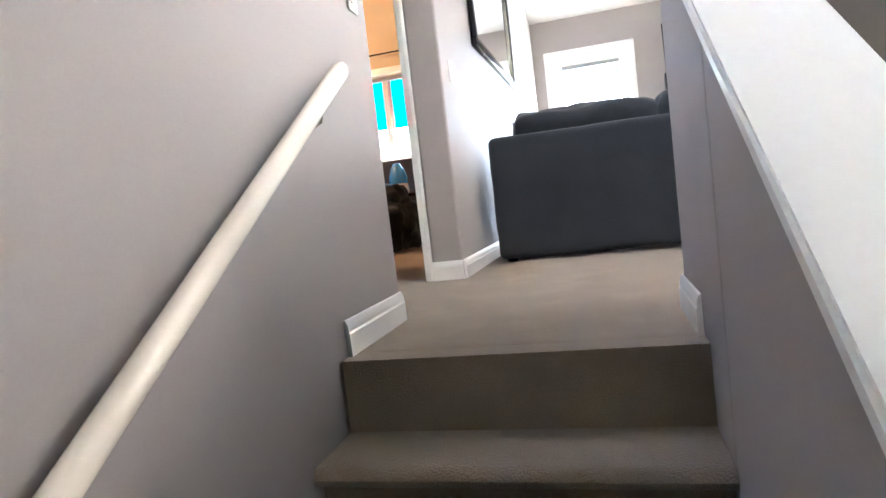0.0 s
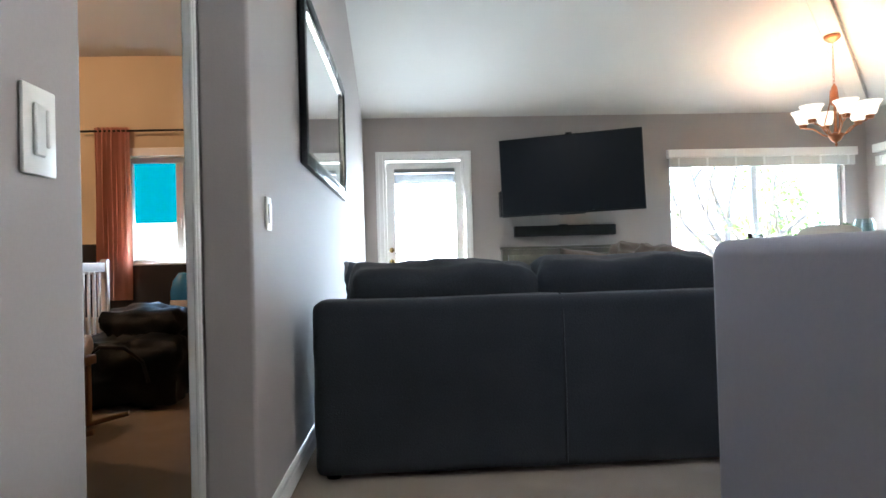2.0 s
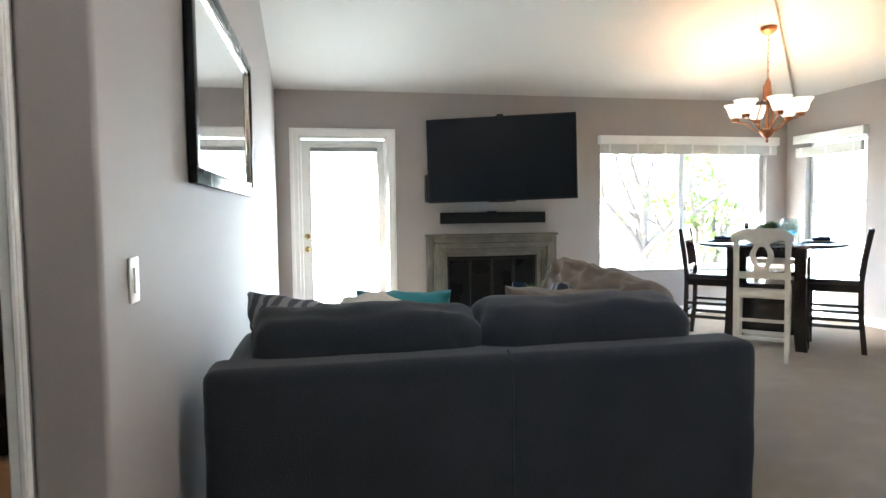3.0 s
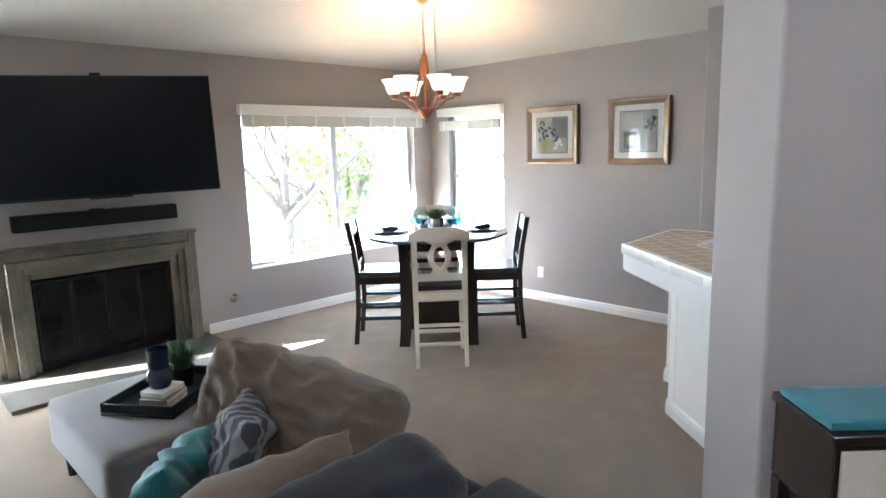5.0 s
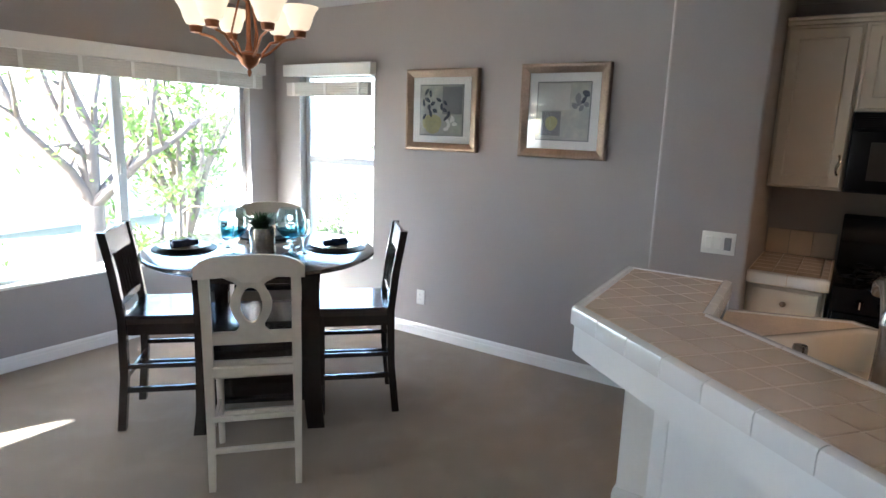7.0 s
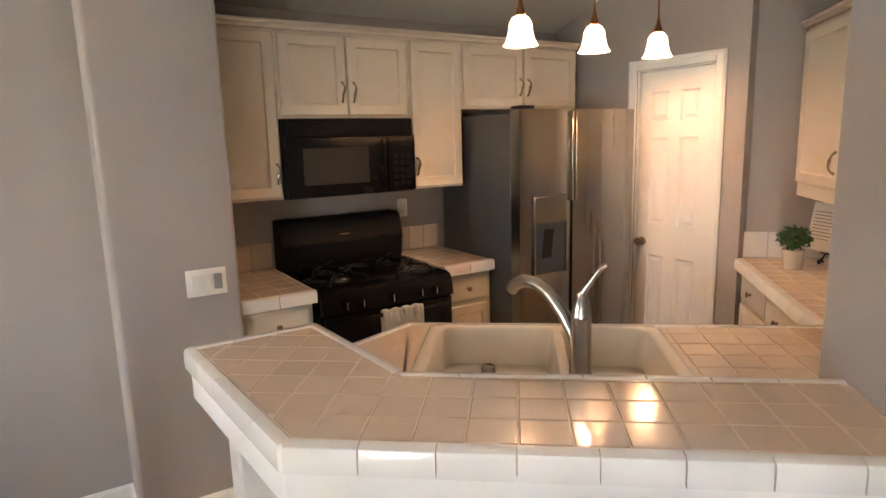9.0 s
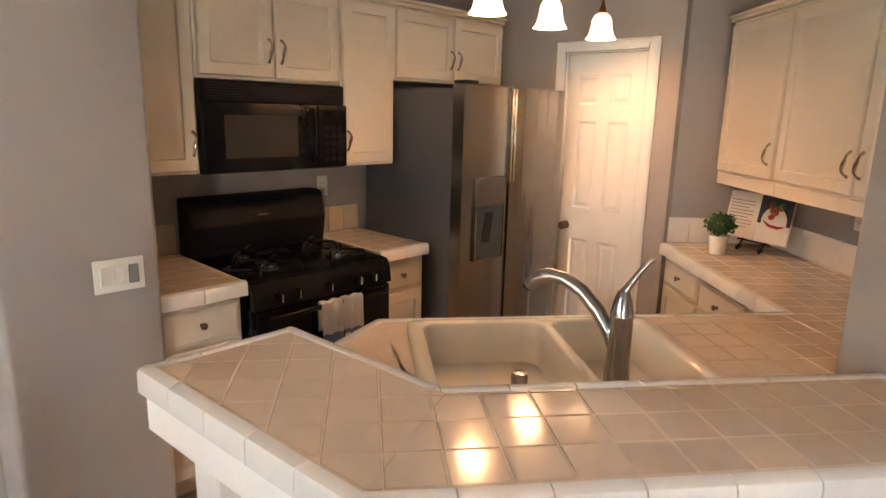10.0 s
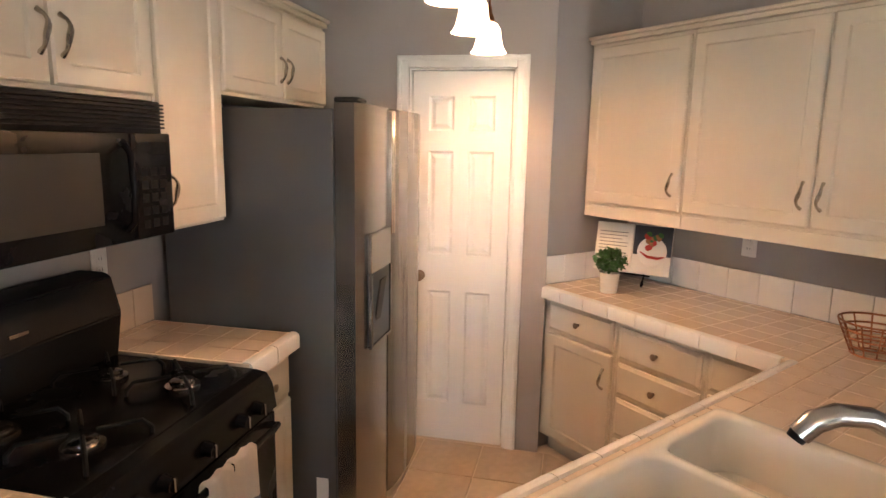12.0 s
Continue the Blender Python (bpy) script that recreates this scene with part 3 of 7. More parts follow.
def slope_board(x0, x1, ya, yb, za, zlow, zhigh):
    bm = bmesh.new()
    vs = []
    for x in (x0, x1):
        vs.append([bm.verts.new((x, ya, za + zhigh)), bm.verts.new((x, yb, za + zhigh + SL * (yb - ya))), bm.verts.new((x, yb, za + zlow + SL * (yb - ya))), bm.verts.new((x, ya, za + zlow))])
    a, b = vs
    bm.faces.new(a)
    bm.faces.new(b[::-1])
    for i in range(4):
        bm.faces.new((a[i], a[(i + 1) % 4], b[(i + 1) % 4], b[i]))
    return bm


part("wall", slope_board(0.0, 0.125, -0.002, -2.96, 0.70, -1.4, 0.0), PAINT, halfwall)
cap = slope_board(-0.03, 0.155, -0.003, -2.96, 0.70, 0.0015, 0.035)
bmesh.ops.bevel(cap, geom=cap.edges[:], offset=0.006, segments=2, affect="EDGES")
part("cap", cap, TRIM, halfwall, "wide white painted cap")

# hand rail on brackets
rail = thing("handrail", pose(0.0, -1.30, 0.79), "ivory painted round wooden handrail on the stair wall", "handrail")
SR = 0.672
tb = bmesh.new()
pts = [Vector((0.062, 0.0, -0.018)), Vector((0.062, -0.02, -0.018 - 0.02 * SR))] + [Vector((0.062, -0.1 * i, -0.018 - 0.1 * i * SR)) for i in range(1, 30)]
tube(tb, pts, [0.018] + [0.024] * (len(pts) - 1), 14)
part("rail", tb, RAILPAINT, rail)
for i in (0.16, 1.2, 2.3):
    b = bmesh.new()
    y, z = -i, -0.018 - i * SR
    tube(b, [(0.062, y, z - 0.022), (0.055, y, z - 0.05), (0.03, y, z - 0.062), (0.002, y, z - 0.062)], 0.006, 8)
    rod(b, (0.001, y, z - 0.062), (0.006, y, z - 0.062), 0.02)
    part("bracket", b, NICKEL, rail, "small metal bracket")


# ---- windows and the glass door ----
def window(name, along, a, b, sill, head, plane, split, label):
    """A white vinyl window in a wall. split: 'x' for side by side sashes, 'z' for one above the other."""
    m = pose(0, plane, 0) if along == "x" else pose(plane, 0, 0, 0, 0, -90)
    # local x along the wall, local y outwards
    lo, hi = (a, b) if along == "x" else (-b, -a)
    w = thing(name, m, label, "window")
    w["kind"] = "structure"
    f = 0.045
    fr = bmesh.new()
    for x0, x1, z0, z1 in ((lo, lo + f, sill, head), (hi - f, hi, sill, head), (lo + f, hi - f, sill, sill + f), (lo + f, hi - f, head - f, head)):
        box(fr, x0 + 0.001, 0.07, z0 + 0.001, x1 - 0.001, 0.135, z1 - 0.001, bev=0.004)
    part("window_frame", fr, VINYLFRAME, w)
    sl = bmesh.new()
    box(sl, lo + 0.002, -0.01, sill - 0.004, hi - 0.002, 0.07, sill + 0.014, bev=0.004)
    part("window_sill", sl, TRIM, w)
    mid = (lo + hi) / 2 - 0.01 if split == "x" else sill + (head - sill) * 0.515
    s = bmesh.new()
    if split == "x":
        box(s, mid - 0.03, 0.062, sill + f, mid + 0.03, 0.125, head - f, bev=0.004)
        box(s, mid + 0.028, 0.085, sill + f, mid + 0.05, 0.115, head - f, bev=0.003)
    else:
        box(s, lo + f, 0.062, mid - 0.025, hi - f, 0.125, mid + 0.025, bev=0.004)
    part("meeting_rail", s, VINYLFRAME, w)
    lt = bmesh.new()
    if split == "x":
        box(lt, mid - 0.012, 0.045, 1.2, mid + 0.012, 0.063, 1.28, bev=0.004)
    else:
        box(lt, (lo + hi) / 2 - 0.04, 0.045, mid + 0.004, (lo + hi) / 2 + 0.04, 0.063, mid + 0.02, bev=0.004)
    part("latch", lt, VINYLFRAME, w)
    panes = [(lo + f, mid - 0.03, sill + f, head - f), (mid + 0.05, hi - f, sill + f, head - f)] if split == "x" else [(lo + f, hi - f, sill + f, mid - 0.025), (lo + f, hi - f, mid + 0.025, head - f)]
    for x0, x1, z0, z1 in panes:
        p = part("pane", bx(x0, 0.098, z0, x1, 0.102, z1), GLASS, w)
        p.visible_shadow = False
    return w


window("window_1", "x", *W1, NORTH, "x", "wide white sliding window with raised shade")
window("window_2", "y", *W2, EAST, "z", "narrow white single-hung window with raised shade")


def raised_shade(name, lo, hi, top, m, gap, label):
    t = thing(name, m, label, "window shade")
    part("headrail", bx(lo, -0.075, top - 0.095, hi, -0.002, top, bev=0.004), TRIM, t, "white board valance")
    z = top - 0.097 - gap
    for i in range(6):
        bm = bmesh.new()
        box(bm, lo + 0.03, -0.066 + 0.003 * (i % 2), z - 0.02, hi - 0.03, -0.012 - 0.003 * (i % 2), z - 0.002, bev=0.003)
        z -= 0.018
        part("fold", bm, SHADE, t, "fold of grey-white fabric")
    n = max(2, int((hi - lo) / 0.3))
    for i in range(n):
        x = lo + 0.12 + (hi - lo - 0.24) * i / (n - 1)
        part("tape", bx(x - 0.012, -0.072, z, x + 0.012, -0.0665, top - 0.10 - gap), TRIM, t)
    return t


raised_shade("window_shade", 3.54, 5.84, 2.078, pose(0, NORTH, 0), 0.0, "white valance with raised pleated shade above the wide window")
raised_shade("window_shade", -4.98, -4.02, 2.075, pose(EAST, 0, 0, 0, 0, -90), 0.045, "white valance with raised pleated shade above the narrow window")

patio = thing("door_1", pose(DOOR[0], NORTH + 0.02, 0), "white full-glass patio door with raised mini blind, closed", "door")
patio["kind"] = "structure"
dw = DOOR[1] - DOOR[0]
jm = bmesh.new()
for x0, x1, z0, z1 in ((0.001, 0.03, 0, 2.034), (dw - 0.03, dw - 0.001, 0, 2.034), (0.03, dw - 0.03, 2.019, 2.034)):
    box(jm, x0, -0.018, z0 + 0.001, x1, 0.13, z1)
part("jamb", jm, TRIM, patio)
lf = bmesh.new()
for x0, x1, z0, z1 in ((0.032, 0.118, 0.012, 2.004), (dw - 0.098, dw - 0.032, 0.012, 2.004), (0.118, dw - 0.098, 0.012, 0.20), (0.118, dw - 0.098, 1.925, 2.004)):
    box(lf, x0, 0.02, z0, x1, 0.062, z1)
for x0, x1, z0, z1 in ((0.110, 0.130, 0.19, 1.935), (dw - 0.110, dw - 0.09, 0.19, 1.935), (0.130, dw - 0.110, 0.19, 0.215), (0.130, dw - 0.110, 1.91, 1.935)):
    box(lf, x0, 0.008, z0, x1, 0.03, z1, bev=0.005)
part("leaf", lf, TRIM, patio)
gp = part("pane", bx(0.118, 0.038, 0.20, dw - 0.098, 0.042, 1.925), GLASS, patio)
gp.visible_shadow = False
bl = bmesh.new()
for i in range(15):
    box(bl, 0.128, 0.003, 1.755 + 0.008 * i, dw - 0.108, 0.03, 1.7595 + 0.008 * i)
box(bl, 0.125, -0.002, 1.878, dw - 0.105, 0.034, 1.925, bev=0.003)
part("mini_blind", bl, BLIND, patio, "raised grey mini blind")
for z, nm in ((0.86, "door_handle"), (0.995, "deadbolt")):
    k = bmesh.new()
    lathe(k, [(0.0, 0.055), (0.024, 0.05), (0.028, 0.038), (0.018, 0.022), (0.03, 0.012), (0.032, 0.0)][::-1] if nm == "door_handle" else [(0.03, 0.0), (0.028, 0.014), (0.012, 0.02), (0.0, 0.02)], 18, (0.075, 0.02, z), pose(0, 0, 0, 90, 0, 0))
    part(nm, k, BRASS, patio, "brass door hardware")
lv = bmesh.new()
tube(lv, [(0.12, -0.03, 0.955), (0.17, -0.035, 0.957), (0.27, -0.03, 0.958)], 0.007, 8)
part("lever", lv, NICKEL, patio)

pd = thing("door_2", pose(5.69, PANTRY - 0.010, 0, 0, 0, 180), "white six-panel pantry door, closed, with dark knob", "door")
pd["kind"] = "structure"


def six_panel(w, h, parent):
    """A moulded door leaf, local x 0..w, facing local -y, with six raised panels."""
    bm = bmesh.new()
    st, mid = 0.095 * w / 0.56, 0.085 * w / 0.56
    rails = [(0.012, 0.23), (0.86, 1.06), (1.60, 1.70), (h - 0.12, h)]
    cols = [(st, (w - mid) / 2), ((w + mid) / 2, w - st)]
    for x0, x1 in ((0.004, st), ((w - mid) / 2, (w + mid) / 2), (w - st, w - 0.004)):
        box(bm, x0, 0.0, 0.012, x1, 0.035, h)
    for z0, z1 in rails:
        for x0, x1 in cols:
            box(bm, x0, 0.0, z0, x1, 0.035, z1)
    part("leaf", bm, TRIM, parent, smooth=0)
    for (_, za), (zb, _) in zip(rails, rails[1:]):
        for x0, x1 in cols:
            pn = bmesh.new()
            o, i = 0.0, 0.028
            ring = []
            for ins, y in ((0.0, 0.0), (0.010, 0.011), (0.018, 0.011), (0.036, 0.003)):
                ring.append([pn.verts.new(c) for c in ((x0 + ins, y, za + ins), (x1 - ins, y, za + ins), (x1 - ins, y, zb - ins), (x0 + ins, y, zb - ins))])
            for a, b in zip(ring, ring[1:]):
                for k in range(4):
                    pn.faces.new((a[k], a[(k + 1) % 4], b[(k + 1) % 4], b[k]))
            pn.faces.new(ring[-1])
            part("panel", pn, TRIM, parent, smooth=0)


pj = bmesh.new()
for x0, x1, z0, z1 in ((0.001, 0.014, 0, 2.011), (0.536, 0.549, 0, 2.011), (0.014, 0.536, 1.998, 2.011)):
    box(pj, x0, -0.008, z0 + 0.006, x1, 0.08, z1)
for x0, x1, z0, z1 in ((0.001, 0.04, 0.006, 2.011), (0.51, 0.549, 0.006, 2.011), (0.04, 0.51, 1.967, 2.011), (0.04, 0.51, 0.006, 0.03)):
    box(pj, x0, 0.0365, z0, x1, 0.08, z1)
part("jamb", pj, TRIM, pd)
lf2 = thing("door_leaf", pose(0.016, 0, 0), "", "")
lf2.parent = pd
six_panel(0.518, 1.997, lf2)
kb = bmesh.new()
lathe(kb, [(0.027, 0.0), (0.027, 0.006), (0.012, 0.012), (0.011, 0.028), (0.024, 0.036), (0.027, 0.048), (0.02, 0.058), (0.0, 0.06)], 20, (0.068, 0.0, 0.94), pose(0, 0, 0, 90, 0, 0))
part("knob", kb, FRAMEBRONZE, pd, "dark antique bronze knob")

# ---- living room ----
sofa = thing("sofa", pose(0.085, 0.63, 0), "dark grey microfibre two-seat sofa standing back to the stairs", "sofa")
SW, SD = 1.99, 1.02
part("back_panel", pad(bmesh.new(), (0.004, 0.0, 0.022), (SW - 0.004, 0.20, 0.725), 0.0, 31, 0.005, None, 0.04), SOFA, sofa, smooth=60)
part("back_seam", tube(bmesh.new(), [(1.02, 0.001, 0.04), (1.022, -0.002, 0.30), (1.02, -0.001, 0.62), (1.021, 0.008, 0.705), (1.022, 0.05, 0.728)], 0.005, 8), SOFA, sofa)
for x0, x1 in ((0.19, 1.02), (1.02, SW - 0.12)):
    part("backrest", pad(bmesh.new(), (x0, 0.05, 0.10), (x1, 0.27, 0.70), 0.05, 9, 0.004), SOFA, sofa, smooth=60)
for x0 in (0.0, SW - 0.225):
    part("arm", pad(bmesh.new(), (x0, 0.006, 0.022), (x0 + 0.225, SD, 0.675), 0.0, 15, 0.006, None, 0.065), SOFA, sofa, smooth=60)
part("base", pad(bmesh.new(), (0.20, 0.03, 0.05), (SW - 0.2, SD - 0.04, 0.30), 0.03, 5, 0.0), SOFA, sofa, smooth=60)
for x0, x1 in ((0.23, 1.0), (1.01, SW - 0.23)):
    part("seat_cushion", pad(bmesh.new(), (x0, 0.24, 0.29), (x1, SD + 0.02, 0.47), 0.05, 13, 0.008, None, 0.06), SOFA, sofa, smooth=60)
mlean = Matrix.Translation((0, 0.30, 0.44)) @ pose(0, 0, 0, 8, 0, 0)
for x0, x1, top in ((0.13, 0.965, 0.41), (0.955, SW - 0.18, 0.42)):
    part("back_cushion", pad(bmesh.new(), (x0, -0.12, 0.0), (x1, 0.15, top + 0.02), 0.10, 20, 0.028, mlean, 0.085), SOFA, sofa, smooth=60)
for x in (0.07, SW - 0.07):
    for y in (0.08, SD - 0.08):
        part("foot", rod(bmesh.new(), (x, y, 0.0), (x, y, 0.07), 0.03, 0.035), DARKWOOD, sofa)


def pillow(name, x, y, z, w, h, d, rx, ry, rz, mat, label):
    bm = pad(bmesh.new(), (-w / 2, -d / 2, 0), (w / 2, d / 2, h), 0.0, 34)
    for v in bm.verts:
        fold = 0.026 * noise.noise(v.co * 6 + Vector((x, y, 2))) + 0.07 * (0.22 - abs(noise.noise(Vector((v.co.x * 5 + x, v.co.y * 3, v.co.z * 13 + v.co.x * 7))))) + 0.010 * noise.noise(Vector((v.co.x * 9, v.co.y * 4, v.co.z * 30)))
        u, q = 2 * v.co.x / w, 2 * (v.co.z - h / 2) / h
        f = (1 - abs(u) ** 2.6) * (1 - abs(q) ** 2.6)
        v.co.y *= 0.12 + 0.88 * math.sqrt(max(0, f))
        v.co.x *= 1 - 0.06 * (1 - q * q)
        v.co.z = h / 2 + (v.co.z - h / 2) * (1 - 0.06 * (1 - u * u))
        v.co.y += fold * (1 - 0.5 * abs(u))
    return solid(name, bm, mat, label, "pillow", m=pose(x, y, z, rx, ry, rz), smooth=60)


pillow("throw_pillow", 1.42, 1.14, 0.47, 0.56, 0.44, 0.26, 14, 4, 12, CUSHION, "plump taupe pillow leaning on the sofa back")
bigp = pad(bmesh.new(), (-0.42, -0.15, 0.0), (0.42, 0.15, 0.48), 0.30, 44, 0.018, None, 0.13)
for v in bigp.verts:
    q = v.co
    ridge = 0.16 - abs(noise.noise(Vector((q.x * 4.5 + q.z * 3, q.y * 3, q.z * 7 - q.x * 5))))
    crease = 0.12 - abs(noise.noise(Vector((q.x * 11 - q.z * 9, q.y * 5 + 3.0, q.z * 15 + q.x * 6))))
    v.co.y += (0.05 * ridge + 0.03 * crease) * (1 if q.y > 0 else -1)
    v.co.z += (0.04 * ridge + 0.02 * crease) * (q.z / 0.48)
solid("throw_pillow", bigp, CUSHION, "large creased taupe pillow leaning on the sofa arm", "pillow", m=pose(1.77, 1.60, 0.47, 20, -5, 100), smooth=60)
pillow("throw_pillow", 1.56, 1.56, 0.46, 0.46, 0.42, 0.17, 16, 4, 66, STRIPE, "grey striped pillow on the sofa")
pillow("throw_pillow", 1.36, 1.64, 0.465, 0.42, 0.34, 0.15, 24, 8, 48, TEAL, "teal pillow on the sofa seat")
pillow("throw_pillow", 0.40, 1.40, 0.47, 0.54, 0.40, 0.22, 16, 6, -22, STRIPE, "large navy and grey striped pillow in the sofa corner")
thr = bmesh.new()
pad(thr, (0.48, 1.22, 0.48), (0.94, 1.52, 0.83), 0.6, 24, 0.07)
solid("throw_blanket", thr, THROW, "crumpled cream fleece blanket lying over the sofa pillow", "blanket", smooth=60)
pillow("throw_pillow", 0.86, 1.56, 0.46, 0.44, 0.42, 0.14, 18, 0, -12, TEAL, "teal cushion standing on the sofa seat")

ott = thing("ottoman", pose(1.45, 2.38, 0), "large square grey upholstered ottoman", "ottoman")
part("top", pad(bmesh.new(), (0, 0, 0.16), (0.95, 0.98, 0.43), 0.0, 13, 0.004, None, 0.05), OTTO, ott, smooth=60)
for x in (0.07, 0.88):
    for y in (0.07, 0.91):
        part("foot", rod(bmesh.new(), (x, y, 0), (x, y, 0.17), 0.022, 0.03), DARKWOOD, ott)
TR = pose(1.91, 2.88, 0.428, 0, 0, 35)
tray = thing("tray", TR, "black wooden serving tray lying on the ottoman", "tray")
part("base", bx(-0.27, -0.19, 0.0, 0.27, 0.19, 0.014, bev=0.003), BLACK, tray)
for a in ((-0.27, -0.19, 0.27, -0.175), (-0.27, 0.175, 0.27, 0.19), (-0.27, -0.175, -0.255, 0.175), (0.255, -0.175, 0.27, 0.175)):
    part("side", bx(a[0], a[1], 0.0145, a[2], a[3], 0.062, bev=0.003), BLACK, tray)
for i, (mt, w, l) in enumerate(((BOOKTAN, 0.20, 0.15), (BOOKGREY, 0.18, 0.14), (PAPER, 0.16, 0.125))):
    b = thing("book", TR @ pose(-0.13, -0.05, 0.015 + 0.029 * i, 0, 0, 12 - 9 * i), ("tan hardback book lying on the tray", "grey hardback book in a small stack", "pale blue-white book on top of a stack")[i], "book")
    part("cover", bx(-w / 2, -l / 2, 0, w / 2, l / 2, 0.028, bev=0.003), mt, b)
    part("page_block", bx(-w / 2 + 0.004, -l / 2 - 0.0008, 0.004, w / 2 - 0.004, l / 2 - 0.004, 0.024), PAPER, b)
cd = bmesh.new()
lathe(cd, [(0.0, 0.0), (0.045, 0.0), (0.062, 0.03), (0.06, 0.07), (0.045, 0.095), (0.047, 0.10), (0.05, 0.19), (0.046, 0.19), (0.044, 0.12), (0.0, 0.12)], 24)
solid("candle_holder", cd, NAVYGLASS, "navy glass candle jar standing on books", "candle holder", m=TR @ pose(-0.13, -0.04, 0.103))


def spiky_plant(name, m, pot_prof, pot_mat, n, h, spread, label, leafmat, base, thin=0.006, seed=3):
    rnd = random.Random(seed)
    t = thing(name, m, label, "plant")
    part("pot", lathe(bmesh.new(), pot_prof, 24), pot_mat, t)
    bm = bmesh.new()
    for i in range(n):
        a, lean = rnd.random() * 6.283, rnd.random() ** 0.7 * spread
        hh = h * (0.55 + 0.45 * rnd.random())
        r0 = rnd.random() * 0.035
        p = Vector((r0 * math.cos(a), r0 * math.sin(a), base))
        side = Vector((-math.sin(a), math.cos(a), 0)) * thin
        prev = None
        for k in range(4):
            u = k / 3
            q = p + Vector((math.cos(a) * lean * u * u, math.sin(a) * lean * u * u, hh * u * (1 - 0.25 * u * lean / max(spread, 1e-3))))
            s = side * (1 - 0.85 * u)
            row = (bm.verts.new(q - s), bm.verts.new(q + s))
            if prev:
                bm.faces.new((prev[0], prev[1], row[1], row[0]))
            prev = row
    part("foliage", bm, leafmat, t, "tuft of fine green leaves", smooth=0)
    return t


spiky_plant("potted_grass", TR @ pose(0.11, 0.0, 0.0145), [(0.0, 0.0), (0.05, 0.0), (0.062, 0.10), (0.055, 0.10), (0.05, 0.08), (0.0, 0.08)], BLACK, 420, 0.19, 0.15, "green grass plant in a dark pot on the tray", POTPLANT, 0.07)

# fireplace: a stepped stone surround round a dark glazed firebox
fp = thing("fireplace", pose(0.1134, NORTH, 0) @ Matrix.Diagonal((0.9404, 1.0, 1.02, 1.0)), "grey-green stone fireplace with stepped surround and dark glass doors", "fireplace")
steps = [(1.53, 3.08, 0.945, 0.10), (1.60, 3.01, 0.885, 0.15), (1.66, 2.95, 0.83, 0.12), (1.71, 2.90, 0.785, 0.085)]
inner = (1.76, 2.84, 0.735)
for i, (a, b, zt, d) in enumerate(steps):
    na, nb, nz = steps[i + 1][:3] if i + 1 < len(steps) else inner
    s = bmesh.new()
    for x0, x1, z0, z1 in ((a, na, 0.032, zt), (nb, b, 0.032, zt), (na, nb, nz, zt)):
        box(s, x0, -d, z0, x1, -0.001, z1, bev=0.006)
    part("surround_moulding", s, STONE, fp)
part("mantel", bx(1.515, -0.115, 0.946, 3.095, -0.001, 0.975, bev=0.008, seg=2), STONE, fp)
part("hearth", prism(bmesh.new(), [(1.42, -0.001), (1.42, -0.745), (3.148, -0.745), (3.148, -0.001)], 0.001, 0.031, 0.004), HEARTH, fp, "dark stone hearth slab")
part("firebox", bx(1.761, -0.03, 0.033, 2.839, -0.002, 0.734), FIREBOX, fp)
for x0, x1 in ((1.775, 2.035), (2.04, 2.297), (2.303, 2.56), (2.565, 2.825)):
    d = part("glass_door", bx(x0, -0.048, 0.10, x1, -0.034, 0.70, bev=0.002), FIREGLASS, fp, "smoked glass fire door")
    fr = bmesh.new()
    for a in ((x0, 0.09, x0 + 0.018, 0.71), (x1 - 0.018, 0.09, x1, 0.71), (x0 + 0.018, 0.09, x1 - 0.018, 0.11), (x0 + 0.018, 0.69, x1 - 0.018, 0.71)):
        box(fr, a[0], -0.055, a[1], a[2], -0.049, a[3])
    part("door_frame", fr, BLACKMATT, d)
lo = bmesh.new()
box(lo, 1.775, -0.052, 0.036, 2.825, -0.034, 0.085, bev=0.003)
part("vent_grille", lo, BLACKMATT, fp)

TVM = pose(2.303, 4.79, 1.343, 0, 0, -18.5) @ pose(0, 0, 0, 0, -1.25, 0)
tv = thing("television", TVM, "large black flat television swung out on a wall bracket", "television")
part("case", bx(-0.776, -0.012, 0.0, 0.776, 0.035, 0.878, bev=0.006, seg=2), BLACK, tv)
part("screen", bx(-0.762, -0.015, 0.018, 0.762, -0.0125, 0.864), SCREEN, tv, "dark glossy screen")
part("logo_bar", bx(-0.14, -0.016, -0.012, 0.14, 0.01, 0.0, bev=0.002), BLACK, tv)
part("sensor", bx(-0.035, -0.01, 0.877, 0.035, 0.025, 0.898, bev=0.004), BLACK, tv, "small black camera bar on top")
part("bracket", bx(-0.15, 0.034, 0.30, 0.15, 0.27, 0.60, bev=0.004), BLACK, tv)
bxs = bmesh.new()
box(bxs, 1.545, NORTH - 0.12, 1.34, 1.64, NORTH - 0.001, 1.63, bev=0.006)
solid("wall_speaker", bxs, BLACK, "small black speaker box on the wall behind the television", "speaker")
sb = thing("soundbar", pose(2.29, NORTH, 1.108), "long black soundbar mounted under the television", "soundbar")
part("body", bx(-0.585, -0.115, 0.0, 0.585, -0.012, 0.12, bev=0.008, seg=2), BLACKMATT, sb)
part("mount", bx(-0.10, -0.012, 0.03, 0.10, -0.001, 0.09), BLACK, sb)
part("sensor", bx(-0.07, -0.09, 0.119, 0.03, -0.04, 0.132, bev=0.003), BLACK, sb)
gv = bmesh.new()
